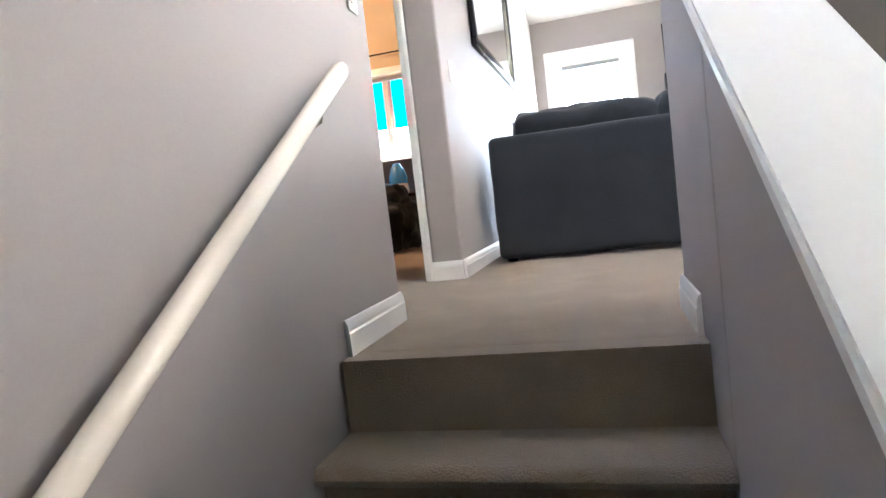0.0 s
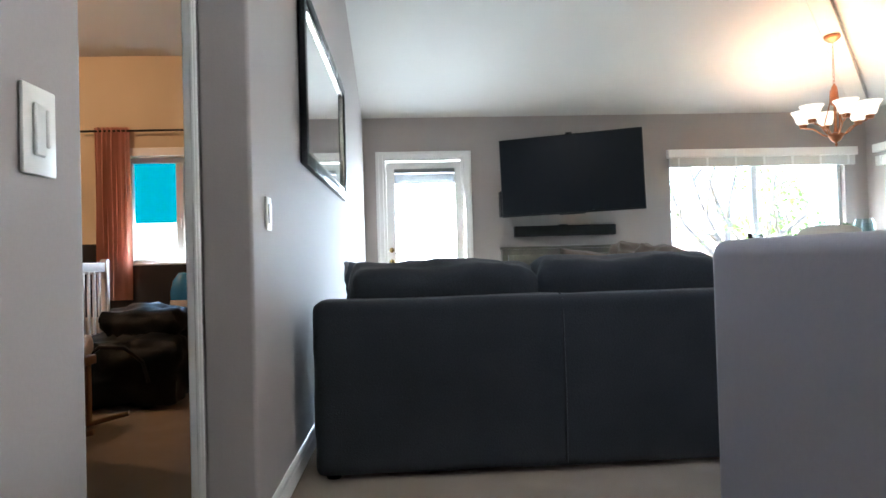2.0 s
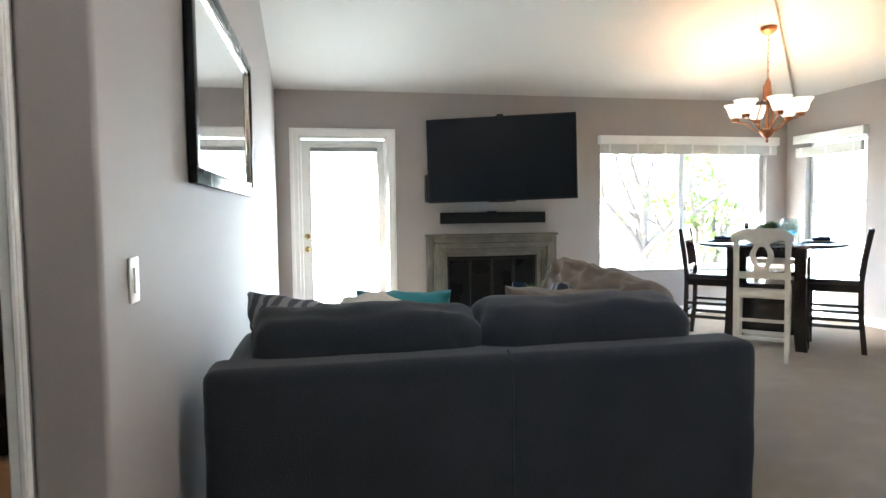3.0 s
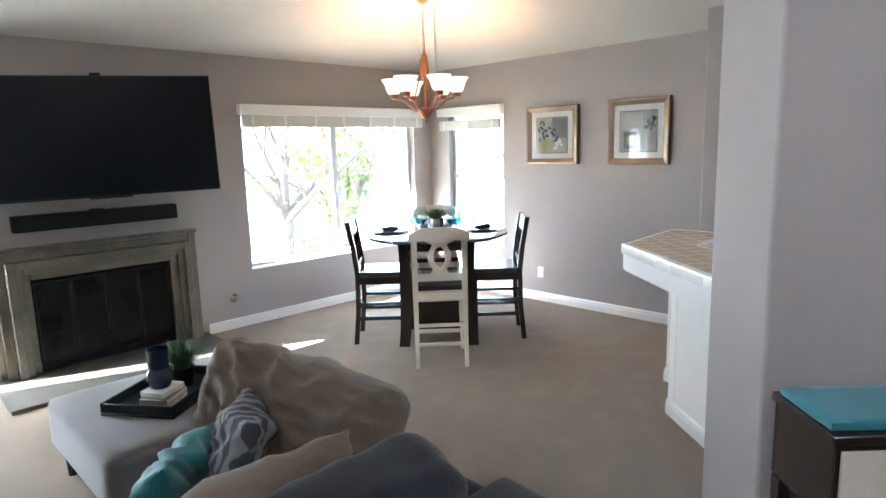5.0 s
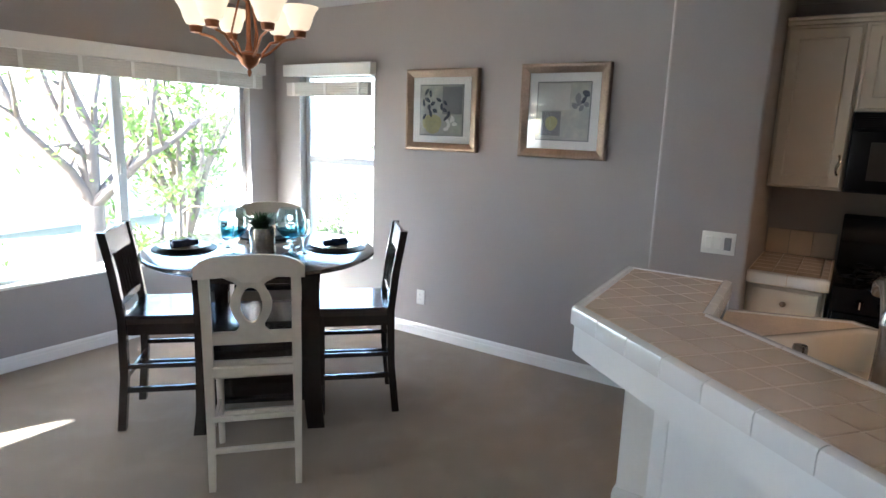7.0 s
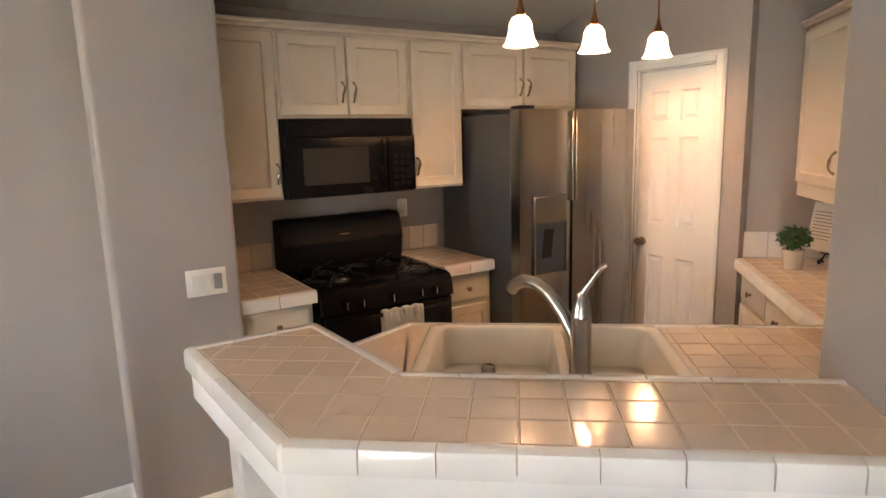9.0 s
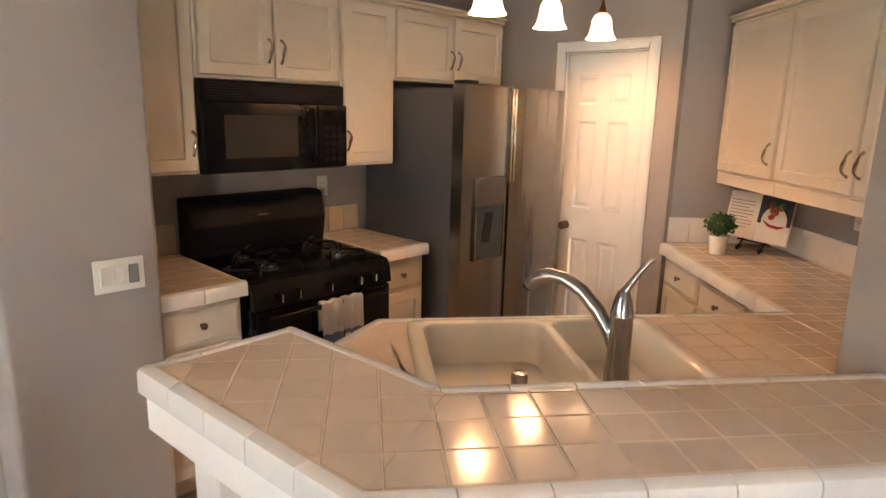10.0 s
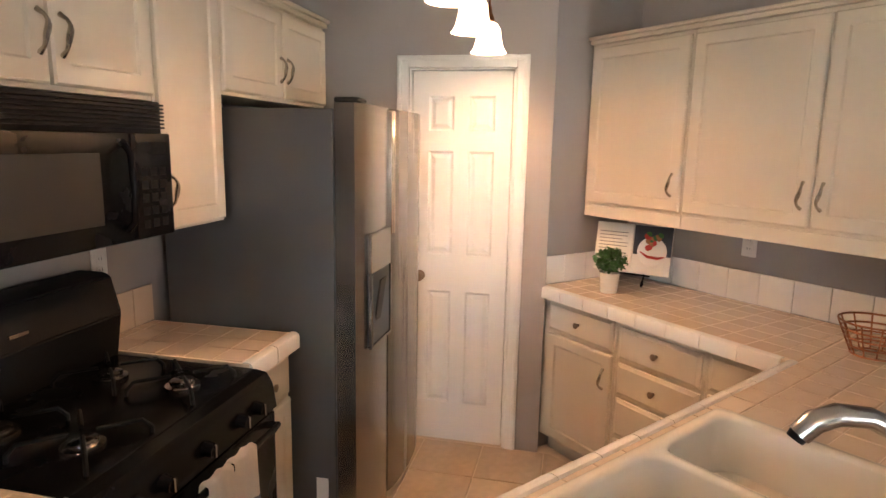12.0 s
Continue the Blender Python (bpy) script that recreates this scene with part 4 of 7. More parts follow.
lathe(gv, [(0.042, 0.0), (0.042, 0.004), (0.02, 0.008), (0.012, 0.012), (0.010, 0.035), (0.0, 0.036)], 22, (3.36, NORTH - 0.001, 0.292), pose(0, 0, 0, 90, 0, 0))
solid("gas_key_valve", gv, NICKEL, "round chrome gas valve plate on the wall", "valve")

mir = thing("mirror", pose(0.002, 0.98, 1.335, 0, 0, 0), "large landscape wall mirror in a black and silver frame", "mirror")
ML, MH = 1.80, 0.85
mf = bmesh.new()
for y0, y1, z0, z1 in ((0, ML, 0, 0.06), (0, ML, MH - 0.06, MH), (0, 0.06, 0.06, MH - 0.06), (ML - 0.06, ML, 0.06, MH - 0.06)):
    box(mf, 0.0, y0, z0, 0.035, y1, z1, bev=0.006, seg=2)
part("frame", mf, BLACKGLOSS, mir, "glossy black outer frame")
ml = bmesh.new()
for y0, y1, z0, z1 in ((0.06, ML - 0.06, 0.06, 0.085), (0.06, ML - 0.06, MH - 0.085, MH - 0.06), (0.06, 0.085, 0.085, MH - 0.085), (ML - 0.085, ML - 0.06, 0.085, MH - 0.085)):
    box(ml, 0.0, y0, z0, 0.026, y1, z1, bev=0.004)
part("inner_frame", ml, NICKEL, mir, "silver inner moulding")
part("glass", bx(0.0, 0.08, 0.08, 0.012, ML - 0.08, MH - 0.08), MIRROR, mir)


def plate(name, m, gang, kind, label, mat=None):
    """A wall plate facing local -y, its centre at the origin."""
    mat = mat or PLATE
    w = 0.072 + 0.046 * (gang - 1)
    t = thing(name, m, label, "switch" if kind != "outlet" else "outlet")
    part("cover", bx(-w / 2, -0.007, -0.058, w / 2, -0.0006, 0.058, bev=0.003, seg=2), mat, t)
    for i in range(gang):
        x = (i - (gang - 1) / 2) * 0.046
        if kind == "rocker":
            part("rocker", bx(x - 0.0165, -0.0125, -0.033, x + 0.0165, -0.0065, 0.033, bev=0.002), BOOKGREY if i == 2 else mat, t, "grey rocker" if i == 2 else "")
        elif kind == "dimmer":
            part("rocker", bx(x - 0.018, -0.0125, -0.034, x + 0.004, -0.0065, 0.034, bev=0.002), mat, t)
            part("slider", bx(x + 0.008, -0.0125, -0.02, x + 0.016, -0.0065, 0.03, bev=0.002), mat, t)
        else:
            for z in (-0.02, 0.02):
                s = part("socket", bx(x - 0.017, -0.010, z - 0.014, x + 0.017, -0.0065, z + 0.014, bev=0.003), mat, t)
                for dx in (-0.006, 0.006):
                    part("slot", bx(x + dx - 0.001, -0.0106, z - 0.004, x + dx + 0.001, -0.0098, z + 0.005), BLACK, s)
    return t


def eastface(x, y, z):
    return pose(x, y, z, 0, 0, -90)


plate("light_switch", pose(0.001, 0.30, 1.055, 0, 0, 90), 1, "rocker", "single white rocker switch on grey wall")
plate("light_switch", pose(0.001, -1.01, 1.065, 0, 0, 90), 1, "dimmer", "single white dimmer switch on the stair wall")
plate("light_switch", eastface(5.689, 1.43, 1.06), 3, "rocker", "white three-gang rocker switch on grey wall")
plate("power_outlet", eastface(EAST - 0.001, 3.55, 0.31), 1, "outlet", "white power outlet low on the wall")
plate("power_outlet", spot(2.861, -2.08, 1.20, 90), 1, "outlet", "white power outlet above the bar")
plate("power_outlet", spot(2.861, -1.94, 1.36, 90), 1, "outlet", "ivory power outlet above the bar", PLATEIVORY)
plate("power_outlet", spot(1.981, -3.70, 1.20, 90), 1, "outlet", "white power outlet above the backsplash")
plate("power_outlet", eastface(RANGE - 0.001, 0.06, 1.20), 1, "outlet", "white power outlet beside the range")


def artwork(y0, y1, z0, z1, style, label):
    cy, cz, w, h = (y0 + y1) / 2, (z0 + z1) / 2, y1 - y0, z1 - z0
    t = thing("framed_picture", eastface(EAST - 0.001, cy, cz), label, "picture")
    f = 0.058
    # four mitred mouldings: a raised outer lip sloping down to the mount
    prof = [(0.0, 0.0), (0.0, -0.040), (0.008, -0.047), (0.020, -0.046), (f - 0.006, -0.030), (f, -0.028), (f, 0.0)]
    for k in range(4):
        bm = bmesh.new()
        a, b = (w / 2, h / 2) if k % 2 == 0 else (h / 2, w / 2)
        rows = [[bm.verts.new((sg * (a - o), y, b - o)) for o, y in prof] for sg in (-1, 1)]
        for q in range(len(prof) - 1):
            bm.faces.new((rows[0][q], rows[1][q], rows[1][q + 1], rows[0][q + 1]))
        bmesh.ops.transform(bm, matrix=pose(0, 0, 0, 0, 90 * k, 0), verts=bm.verts[:])
        part("frame_moulding", bm, FRAMEBRONZE, t, smooth=0)
    part("mount", bx(-w / 2 + f - 0.002, -0.022, -h / 2 + f - 0.002, w / 2 - f + 0.002, -0.004, h / 2 - f + 0.002), MAT_WHITE, t, "white mount board")
    pw, ph = w * 0.295, h * 0.30
    part("fillet", bx(-pw - 0.007, -0.0245, -ph - 0.007, pw + 0.007, -0.0222, ph + 0.007), BOOKGREY, t)
    p = part("print", bx(-pw, -0.027, -ph, pw, -0.0246, ph), ART, t, "muted grey-green botanical print")
    rnd = random.Random(style)

    def blob(name, mat, cx, cz_, rx, rz, tilt, depth, n=14, wob=0.0, point=1.0):
        bm = bmesh.new()
        vs = []
        for q in range(n):
            a = 2 * math.pi * q / n
            r = 1 + wob * math.sin(3 * a + cx * 9)
            ex = abs(math.cos(a)) ** point * math.copysign(1, math.cos(a)) * rx * r
            ez = math.sin(a) * rz * r
            x = max(-0.98 * pw, min(0.98 * pw, cx + ex * math.cos(tilt) + ez * math.sin(tilt)))
            z = max(-0.98 * ph, min(0.98 * ph, cz_ - ex * math.sin(tilt) + ez * math.cos(tilt)))
            vs.append(bm.verts.new((x, -0.0272 - depth, z)))
        bm.faces.new(vs)
        part(name, bm, mat, p, smooth=0)

    if style == 1:
        part("tone_panel", bx(0.05 * pw, -0.0273, -0.15 * ph, 0.97 * pw, -0.0271, 0.96 * ph), BOOKGREY, p)
        blob("vase_mark", ARTYELLOW, -0.42 * pw, -0.55 * ph, 0.46 * pw, 0.40 * ph, 0.1, 0.0002, 18, 0.06)
        for q in range(6):
            blob("flower_mark", MAT_WHITE, (0.45 + 0.2 * math.cos(q)) * pw, (-0.55 + 0.22 * math.sin(q * 1.7)) * ph, 0.13 * pw, 0.08 * ph, q, 0.0004 + 0.00005 * q, 10)
        stem = ((-0.70, 0.75), (-0.52, 0.68), (-0.66, 0.42), (-0.84, 0.30), (-0.58, 0.12), (-0.40, 0.28), (-0.30, -0.02), (-0.50, -0.12), (-0.12, 0.42), (0.02, 0.16), (0.20, 0.30), (0.16, 0.02), (0.36, -0.16), (0.26, -0.30), (-0.80, -0.26))
        for q, (a, b) in enumerate(stem):
            blob("leaf_mark", ARTDARK, a * pw, b * ph, rnd.uniform(0.06, 0.09) * pw, rnd.uniform(0.13, 0.18) * ph, rnd.uniform(-1.2, 1.2), 0.0008 + 0.00004 * q, 12, 0.0, 1.6)
    else:
        part("tone_panel", bx(-0.97 * pw, -0.0273, 0.05 * ph, 0.25 * pw, -0.0271, 0.96 * ph), MAT_GREY, p)
        part("vase_mark", bx(-0.80 * pw, -0.0276, -0.86 * ph, -0.06 * pw, -0.0274, 0.0), BOOKGREY, p)
        blob("fruit_mark", ARTYELLOW, -0.42 * pw, -0.42 * ph, 0.24 * pw, 0.26 * ph, 0.3, 0.0006, 16, 0.05)
        for q, (a, b) in enumerate(((0.86, 0.62), (0.78, 0.40), (0.60, 0.30), (0.44, 0.20), (0.70, 0.12), (0.56, 0.48), (0.88, 0.25))):
            blob("leaf_mark", ARTDARK if q < 2 else BOOKGREY, a * pw, b * ph, rnd.uniform(0.07, 0.11) * pw, rnd.uniform(0.10, 0.17) * ph, rnd.uniform(-1.2, 1.2), 0.0008 + 0.00004 * q, 12, 0.0, 1.5)
    g = part("glass", bx(-w / 2 + f, -0.0325, -h / 2 + f, w / 2 - f, -0.0305, h / 2 - f), GLASS, t)
    g.visible_shadow = False
    return t


artwork(3.09, 3.70, 1.437, 2.01, 1, "square botanical print with white mount in a pewter frame")
artwork(2.173, 2.765, 1.434, 2.022, 2, "square still-life print with white mount in a pewter frame")

# ---- dining set ----
TC = Vector((4.47, 3.54))
table = thing("dining_table", pose(TC.x, TC.y, 0, 0, 0, 45), "round dark espresso counter-height dining table", "table")
tt = bmesh.new()
lathe(tt, [(0.0, 0.885), (0.56, 0.885), (0.60, 0.893), (0.615, 0.905), (0.612, 0.918), (0.60, 0.922), (0.0, 0.922)], 64)
part("tabletop", tt, SEATGLOSS, table)
ap = bmesh.new()
for a in range(4):
    box(ap, -0.30, -0.315, 0.80, 0.30, -0.29, 0.885, bev=0.003, m=pose(0, 0, 0, 0, 0, 90 * a))
part("apron", ap, DARKWOOD, table)
for sx in (-1, 1):
    for sy in (-1, 1):
        lg = bmesh.new()
        prof = [(0.265, 0.884), (0.265, 0.6), (0.267, 0.35), (0.274, 0.12), (0.288, 0.0)]
        prev = None
        for r, z in prof:
            h = 0.045
            ring = [lg.verts.new((sx * r + dx * h, sy * r + dy * h, z)) for dx, dy in ((-1, -1), (1, -1), (1, 1), (-1, 1))]
            if prev:
                for k in range(4):
                    lg.faces.new((prev[k], prev[(k + 1) % 4], ring[(k + 1) % 4], ring[k]))
            else:
                lg.faces.new(ring)
            prev = ring
        lg.faces.new(prev[::-1])
        part("leg", lg, DARKWOOD, table)
part("shelf", bx(-0.235, -0.235, 0.12, 0.235, 0.235, 0.145, bev=0.003), DARKWOOD, table)
part("storage_box", bx(-0.215, -0.215, 0.146, 0.215, 0.215, 0.56, bev=0.004), DARKWOOD, table)


def slat_chair(m, label):
    """A dark counter-height chair facing local +y, its back at local -y."""
    c = thing("counter_chair", m, label, "chair", "chairs round the table")
    st = bmesh.new()
    pad(st, (-0.205, -0.18, 0.575), (0.205, 0.225, 0.622), 0.03, 5)
    part("seat", st, SEATGLOSS, c, "glossy dark wooden seat")
    ap = bmesh.new()
    for a in ((-0.18, 0.185, 0.18, 0.205), (-0.18, -0.185, 0.18, -0.165), (-0.195, -0.165, -0.175, 0.185), (0.175, -0.165, 0.195, 0.185)):
        box(ap, a[0], a[1], 0.515, a[2], a[3], 0.58, bev=0.002)
    part("apron", ap, DARKWOOD, c)
    for x in (-0.19, 0.19):
        part("front_leg", bx(x - 0.018, 0.18, 0.0, x + 0.018, 0.216, 0.577, bev=0.003), DARKWOOD, c)
        b = bmesh.new()
        prev = None
        for y, z in ((-0.215, 0.0), (-0.185, 0.3), (-0.18, 0.60), (-0.205, 0.82), (-0.245, 1.045)):
            ring = [b.verts.new((x + dx, y + dy, z)) for dx, dy in ((-0.018, -0.02), (0.018, -0.02), (0.018, 0.02), (-0.018, 0.02))]
            if prev:
                for k in range(4):
                    b.faces.new((prev[k], prev[(k + 1) % 4], ring[(k + 1) % 4], ring[k]))
            else:
                b.faces.new(ring)
            prev = ring
        b.faces.new(prev[::-1])
        part("back_leg", b, DARKWOOD, c)
    part("top_rail", box(bmesh.new(), -0.172, -0.012, -0.06, 0.172, 0.012, 0.06, bev=0.004, m=pose(0, -0.235, 0.985, 10, 0, 0)), DARKWOOD, c)
    part("low_rail", bx(-0.172, -0.205, 0.665, 0.172, -0.178, 0.705, bev=0.003), DARKWOOD, c)
    for i in range(7):
        x = -0.135 + 0.045 * i
        part("slat", rod(bmesh.new(), (x, -0.19, 0.70), (x, -0.226, 0.935), 0.011, n=6), DARKWOOD, c)
    for x in (-0.19, 0.19):
        part("stretcher", bx(x - 0.009, -0.18, 0.205, x + 0.009, 0.185, 0.235, bev=0.002), DARKWOOD, c)
        part("stretcher", bx(x - 0.009, -0.18, 0.335, x + 0.009, 0.185, 0.36, bev=0.002), DARKWOOD, c)
    part("stretcher", bx(-0.175, 0.188, 0.16, 0.175, 0.206, 0.195, bev=0.002), DARKWOOD, c)
    part("stretcher", bx(-0.175, -0.205, 0.255, 0.175, -0.187, 0.285, bev=0.002), DARKWOOD, c)
    return c


ch = slat_chair(pose(4.105, 3.865, 0, 0, 0, -135), "dark espresso counter-height chair with slatted back")
copy_thing(ch, pose(4.845, 3.185, 0, 0, 0, 45))


def splat_chair(m, label):
    """A cream counter-height chair with a pierced oval splat, facing local +y."""
    c = thing("counter_chair", m, label, "chair", "chairs round the table")
    part("seat", pad(bmesh.new(), (-0.20, -0.17, 0.578), (0.20, 0.225, 0.62), 0.05, 5), DARKWOOD, c, "dark wooden seat")
    ap = bmesh.new()
    for a in ((-0.18, 0.185, 0.18, 0.205), (-0.18, -0.185, 0.18, -0.165), (-0.195, -0.165, -0.175, 0.185), (0.175, -0.165, 0.195, 0.185)):
        box(ap, a[0], a[1], 0.50, a[2], a[3], 0.58, bev=0.002)
    part("apron", ap, WHITEWOOD, c)
    for x in (-0.185, 0.185):
        part("front_leg", rod(bmesh.new(), (x, 0.195, 0.0), (x, 0.195, 0.577), 0.015, 0.022, 10), WHITEWOOD, c)
        b = bmesh.new()
        prev = None
        for y, z, s in ((-0.235, 0.0, 0.014), (-0.195, 0.28, 0.017), (-0.185, 0.58, 0.02), (-0.20, 0.8, 0.02), (-0.235, 1.0, 0.021), (-0.24, 1.03, 0.02)):
            ring = [b.verts.new((x + dx * s, y + dy * s, z)) for dx, dy in ((-1, -1), (1, -1), (1, 1), (-1, 1))]
            if prev:
                for k in range(4):
                    b.faces.new((prev[k], prev[(k + 1) % 4], ring[(k + 1) % 4], ring[k]))
            else:
                b.faces.new(ring)
            prev = ring
        b.faces.new(prev[::-1])
        part("back_leg", b, WHITEWOOD, c)
    tp = bmesh.new()
    n = 15
    rows = []
    for i in range(n):
        u = -1 + 2 * i / (n - 1)
        x = 0.222 * u
        top = 1.07 - 0.035 * abs(u) ** 6 - 0.02 * u * u
        bot = 0.965 + 0.02 * (1 - abs(u)) - (0.03 if abs(u) < 0.22 else 0.0)
        y = -0.252 - 0.02 * (1 - u * u)
        rows.append([tp.verts.new((x, y + dy, z)) for dy, z in ((-0.012, bot), (0.012, bot), (0.008, top), (-0.016, top))])
    for a, b in zip(rows, rows[1:]):
        for k in range(4):
            tp.faces.new((a[k], a[(k + 1) % 4], b[(k + 1) % 4], b[k]))
    tp.faces.new(rows[0][::-1])
    tp.faces.new(rows[-1])
    part("top_rail", tp, WHITEWOOD, c)
    part("low_rail", bx(-0.175, -0.205, 0.66, 0.175, -0.180, 0.715, bev=0.004), WHITEWOOD, c)
    part("mid_rail", bx(-0.175, -0.208, 0.515, 0.175, -0.186, 0.56, bev=0.004), WHITEWOOD, c)
    # splat: an open oval with arms flowing into the rails
    sp = bmesh.new()
    outline = [(0.700, 0.088), (0.716, 0.070), (0.735, 0.052), (0.755, 0.052), (0.780, 0.068), (0.815, 0.082), (0.850, 0.086), (0.885, 0.078), (0.915, 0.062), (0.938, 0.052), (0.955, 0.064), (0.968, 0.090), (0.985, 0.135)]

    def ypl(z):
        return -0.198 - 0.06 * max(0.0, (z - 0.72) / 0.26) ** 1.3

    n = len(outline)
    sides = {}
    for sgn in (-1, 1):
        for dy in (-0.010, 0.010):
            col = []
            for k, (z, hw) in enumerate(outline):
                a = math.pi * (k / (n - 1) - 0.5)
                zi = 0.842 + 0.082 * math.sin(a)
                col.append((sp.verts.new((sgn * hw, ypl(z) + dy, z)), sp.verts.new((sgn * (0.044 * math.cos(a) + 1e-5), ypl(zi) + dy, zi))))
            sides[sgn, dy] = col
    for sgn in (-1, 1):
        f, b = sides[sgn, -0.010], sides[sgn, 0.010]
        for k in range(n - 1):
            for q in ((f[k][0], f[k + 1][0], f[k + 1][1], f[k][1]), (b[k][0], b[k + 1][0], b[k + 1][1], b[k][1]), (f[k][0], f[k + 1][0], b[k + 1][0], b[k][0]), (f[k][1], f[k + 1][1], b[k + 1][1], b[k][1])):
                sp.faces.new(q)
    for dy in (-0.010, 0.010):
        for k in (0, n - 1):
            l, r = sides[-1, dy][k], sides[1, dy][k]
            sp.faces.new((l[0], r[0], r[1], l[1]))
    bmesh.ops.remove_doubles(sp, verts=sp.verts[:], dist=0.0005)
    bmesh.ops.recalc_face_normals(sp, faces=sp.faces[:])
    part("splat", sp, WHITEWOOD, c, "pierced oval splat")
    for x in (-0.187, 0.187):
        part("stretcher", bx(x - 0.008, -0.195, 0.22, x + 0.008, 0.19, 0.245, bev=0.002), WHITEWOOD, c)
    part("stretcher", bx(-0.175, -0.225, 0.165, 0.175, -0.207, 0.19, bev=0.002), WHITEWOOD, c)
    part("stretcher", bx(-0.175, -0.215, 0.31, 0.175, -0.197, 0.335, bev=0.002), WHITEWOOD, c)
    part("stretcher", bx(-0.17, 0.186, 0.14, 0.17, 0.204, 0.17, bev=0.002), WHITEWOOD, c)
    return c


wc = splat_chair(pose(4.055, 3.10, 0, 0, 0, -42), "cream painted counter-height chair with pierced oval splat")
copy_thing(wc, pose(4.88, 3.97, 0, 0, 0, 137))

TT = 0.9225
for i, a in enumerate((45, 135, 225, 315)):
    r = 0.40
    px, py = TC.x + r * math.cos(radians(a + 0)), TC.y + r * math.sin(radians(a + 0))
    mt = bmesh.new()
    lathe(mt, [(0.0, 0.0), (0.165, 0.0), (0.166, 0.003), (0.0, 0.004)], 30)
    solid("placemat", mt, BLACK, "round black placemat on the dining table", "placemat", m=pose(px, py, TT), group="place settings")
    pl = bmesh.new()
    lathe(pl, [(0.0, 0.0), (0.08, 0.0), (0.135, 0.014), (0.136, 0.017), (0.085, 0.006), (0.0, 0.005)], 32)
    solid("dinner_plate", pl, PORCELAIN if i % 2 else BOOKGREY, "round glazed dinner plate on a placemat", "plate", m=pose(px, py, TT + 0.0045), group="place settings")
    nk = bmesh.new()
    rod(nk, (-0.07, 0, 0.022), (0.07, 0.01, 0.022), 0.016, 0.024, 10)
    rod(nk, (-0.02, 0.0, 0.022), (0.01, 0.0, 0.022), 0.026, 0.026, 12)
    solid("rolled_napkin", nk, NAVYGLASS, "dark rolled napkin in a ring on a plate", "napkin", m=pose(px, py, TT + 0.006, 0, 0, a + 30), group="place settings")
cpm = pose(TC.x + 0.02, TC.y + 0.02, TT)
spiky_plant("table_plant", cpm, [(0.0, 0.0), (0.062, 0.0), (0.07, 0.05), (0.066, 0.11), (0.06, 0.11), (0.06, 0.09), (0.0, 0.09)], NICKEL, 420, 0.115, 0.15, "bushy green plant in a patterned silver pot", POTPLANT, 0.09, 0.006, 9)
for i, (dx, dy) in enumerate(((-0.085, 0.135), (0.135, -0.085))):
    gl = bmesh.new()
    lathe(gl, [(0.0, 0.0), (0.045, 0.0), (0.045, 0.004), (0.007, 0.009), (0.007, 0.045), (0.05, 0.062), (0.08, 0.10), (0.086, 0.14), (0.076, 0.185), (0.063, 0.215), (0.061, 0.215), (0.073, 0.184), (0.083, 0.14), (0.077, 0.102), (0.047, 0.066), (0.0, 0.056)], 30)
    for f in gl.faces:
        f.material_index = 1 if 0.05 < f.calc_center_median().z < 0.112 else 0
    solid("glass_goblet", gl, [GLASSBLUE, GLASSDEEP], "large stemmed balloon goblet of pale blue glass", "goblet", m=pose(TC.x + dx, TC.y + dy, TT))
for i in range(4):
    a = radians(12 + 90 * i)
    gl = bmesh.new()
    lathe(gl, [(0.0, 0.0), (0.032, 0.0), (0.032, 0.003), (0.004, 0.006), (0.004, 0.075), (0.03, 0.10), (0.038, 0.135), (0.033, 0.18), (0.032, 0.18), (0.0365, 0.135), (0.028, 0.102), (0.0, 0.084)], 20)
    solid("wine_glass", gl, GLASSWARE, "clear stemmed wine glass on the dining table", "glass", m=pose(TC.x + 0.27 * math.cos(a), TC.y + 0.27 * math.sin(a), TT), group="place settings")

# chandelier
CH = Vector((4.59, 3.75, 0))
chan = thing("chandelier", pose(CH.x, CH.y, 1.845) @ Matrix.Diagonal((1.1, 1.1, 1.3, 1.0)), "six-arm copper bronze chandelier with lit alabaster glass shades", "chandelier")
cz = (2.51 + VAULT * (NORTH - CH.y) - 0.075 - 1.845) / 1.3
part("canopy", lathe(bmesh.new(), [(0.0, cz - 0.065), (0.03, cz - 0.06), (0.062, cz - 0.035), (0.066, cz - 0.012), (0.0, cz - 0.012)], 22), BRONZE, chan)
cn = bmesh.new()
z = 0.47
i = 0
while z < cz - 0.07:
    a = i % 2 * math.pi / 2
    pts = [Vector((0.009 * math.cos(t) * math.cos(a), 0.009 * math.cos(t) * math.sin(a), z + 0.02 * math.sin(t))) for t in [k * math.pi / 4 for k in range(9)]]
    tube(cn, pts, 0.0022, 5)
    z += 0.031
    i += 1
part("chain", cn, BRONZE, chan)
part("body", lathe(bmesh.new(), [(0.0, 0.0), (0.008, 0.005), (0.012, 0.022), (0.006, 0.03), (0.04, 0.05), (0.062, 0.085), (0.06, 0.095), (0.02, 0.105), (0.012, 0.14), (0.011, 0.30), (0.03, 0.31), (0.034, 0.33), (0.028, 0.40), (0.022, 0.44), (0.008, 0.46), (0.0, 0.475)], 20), BRONZE, chan, "turned bronze centre column")
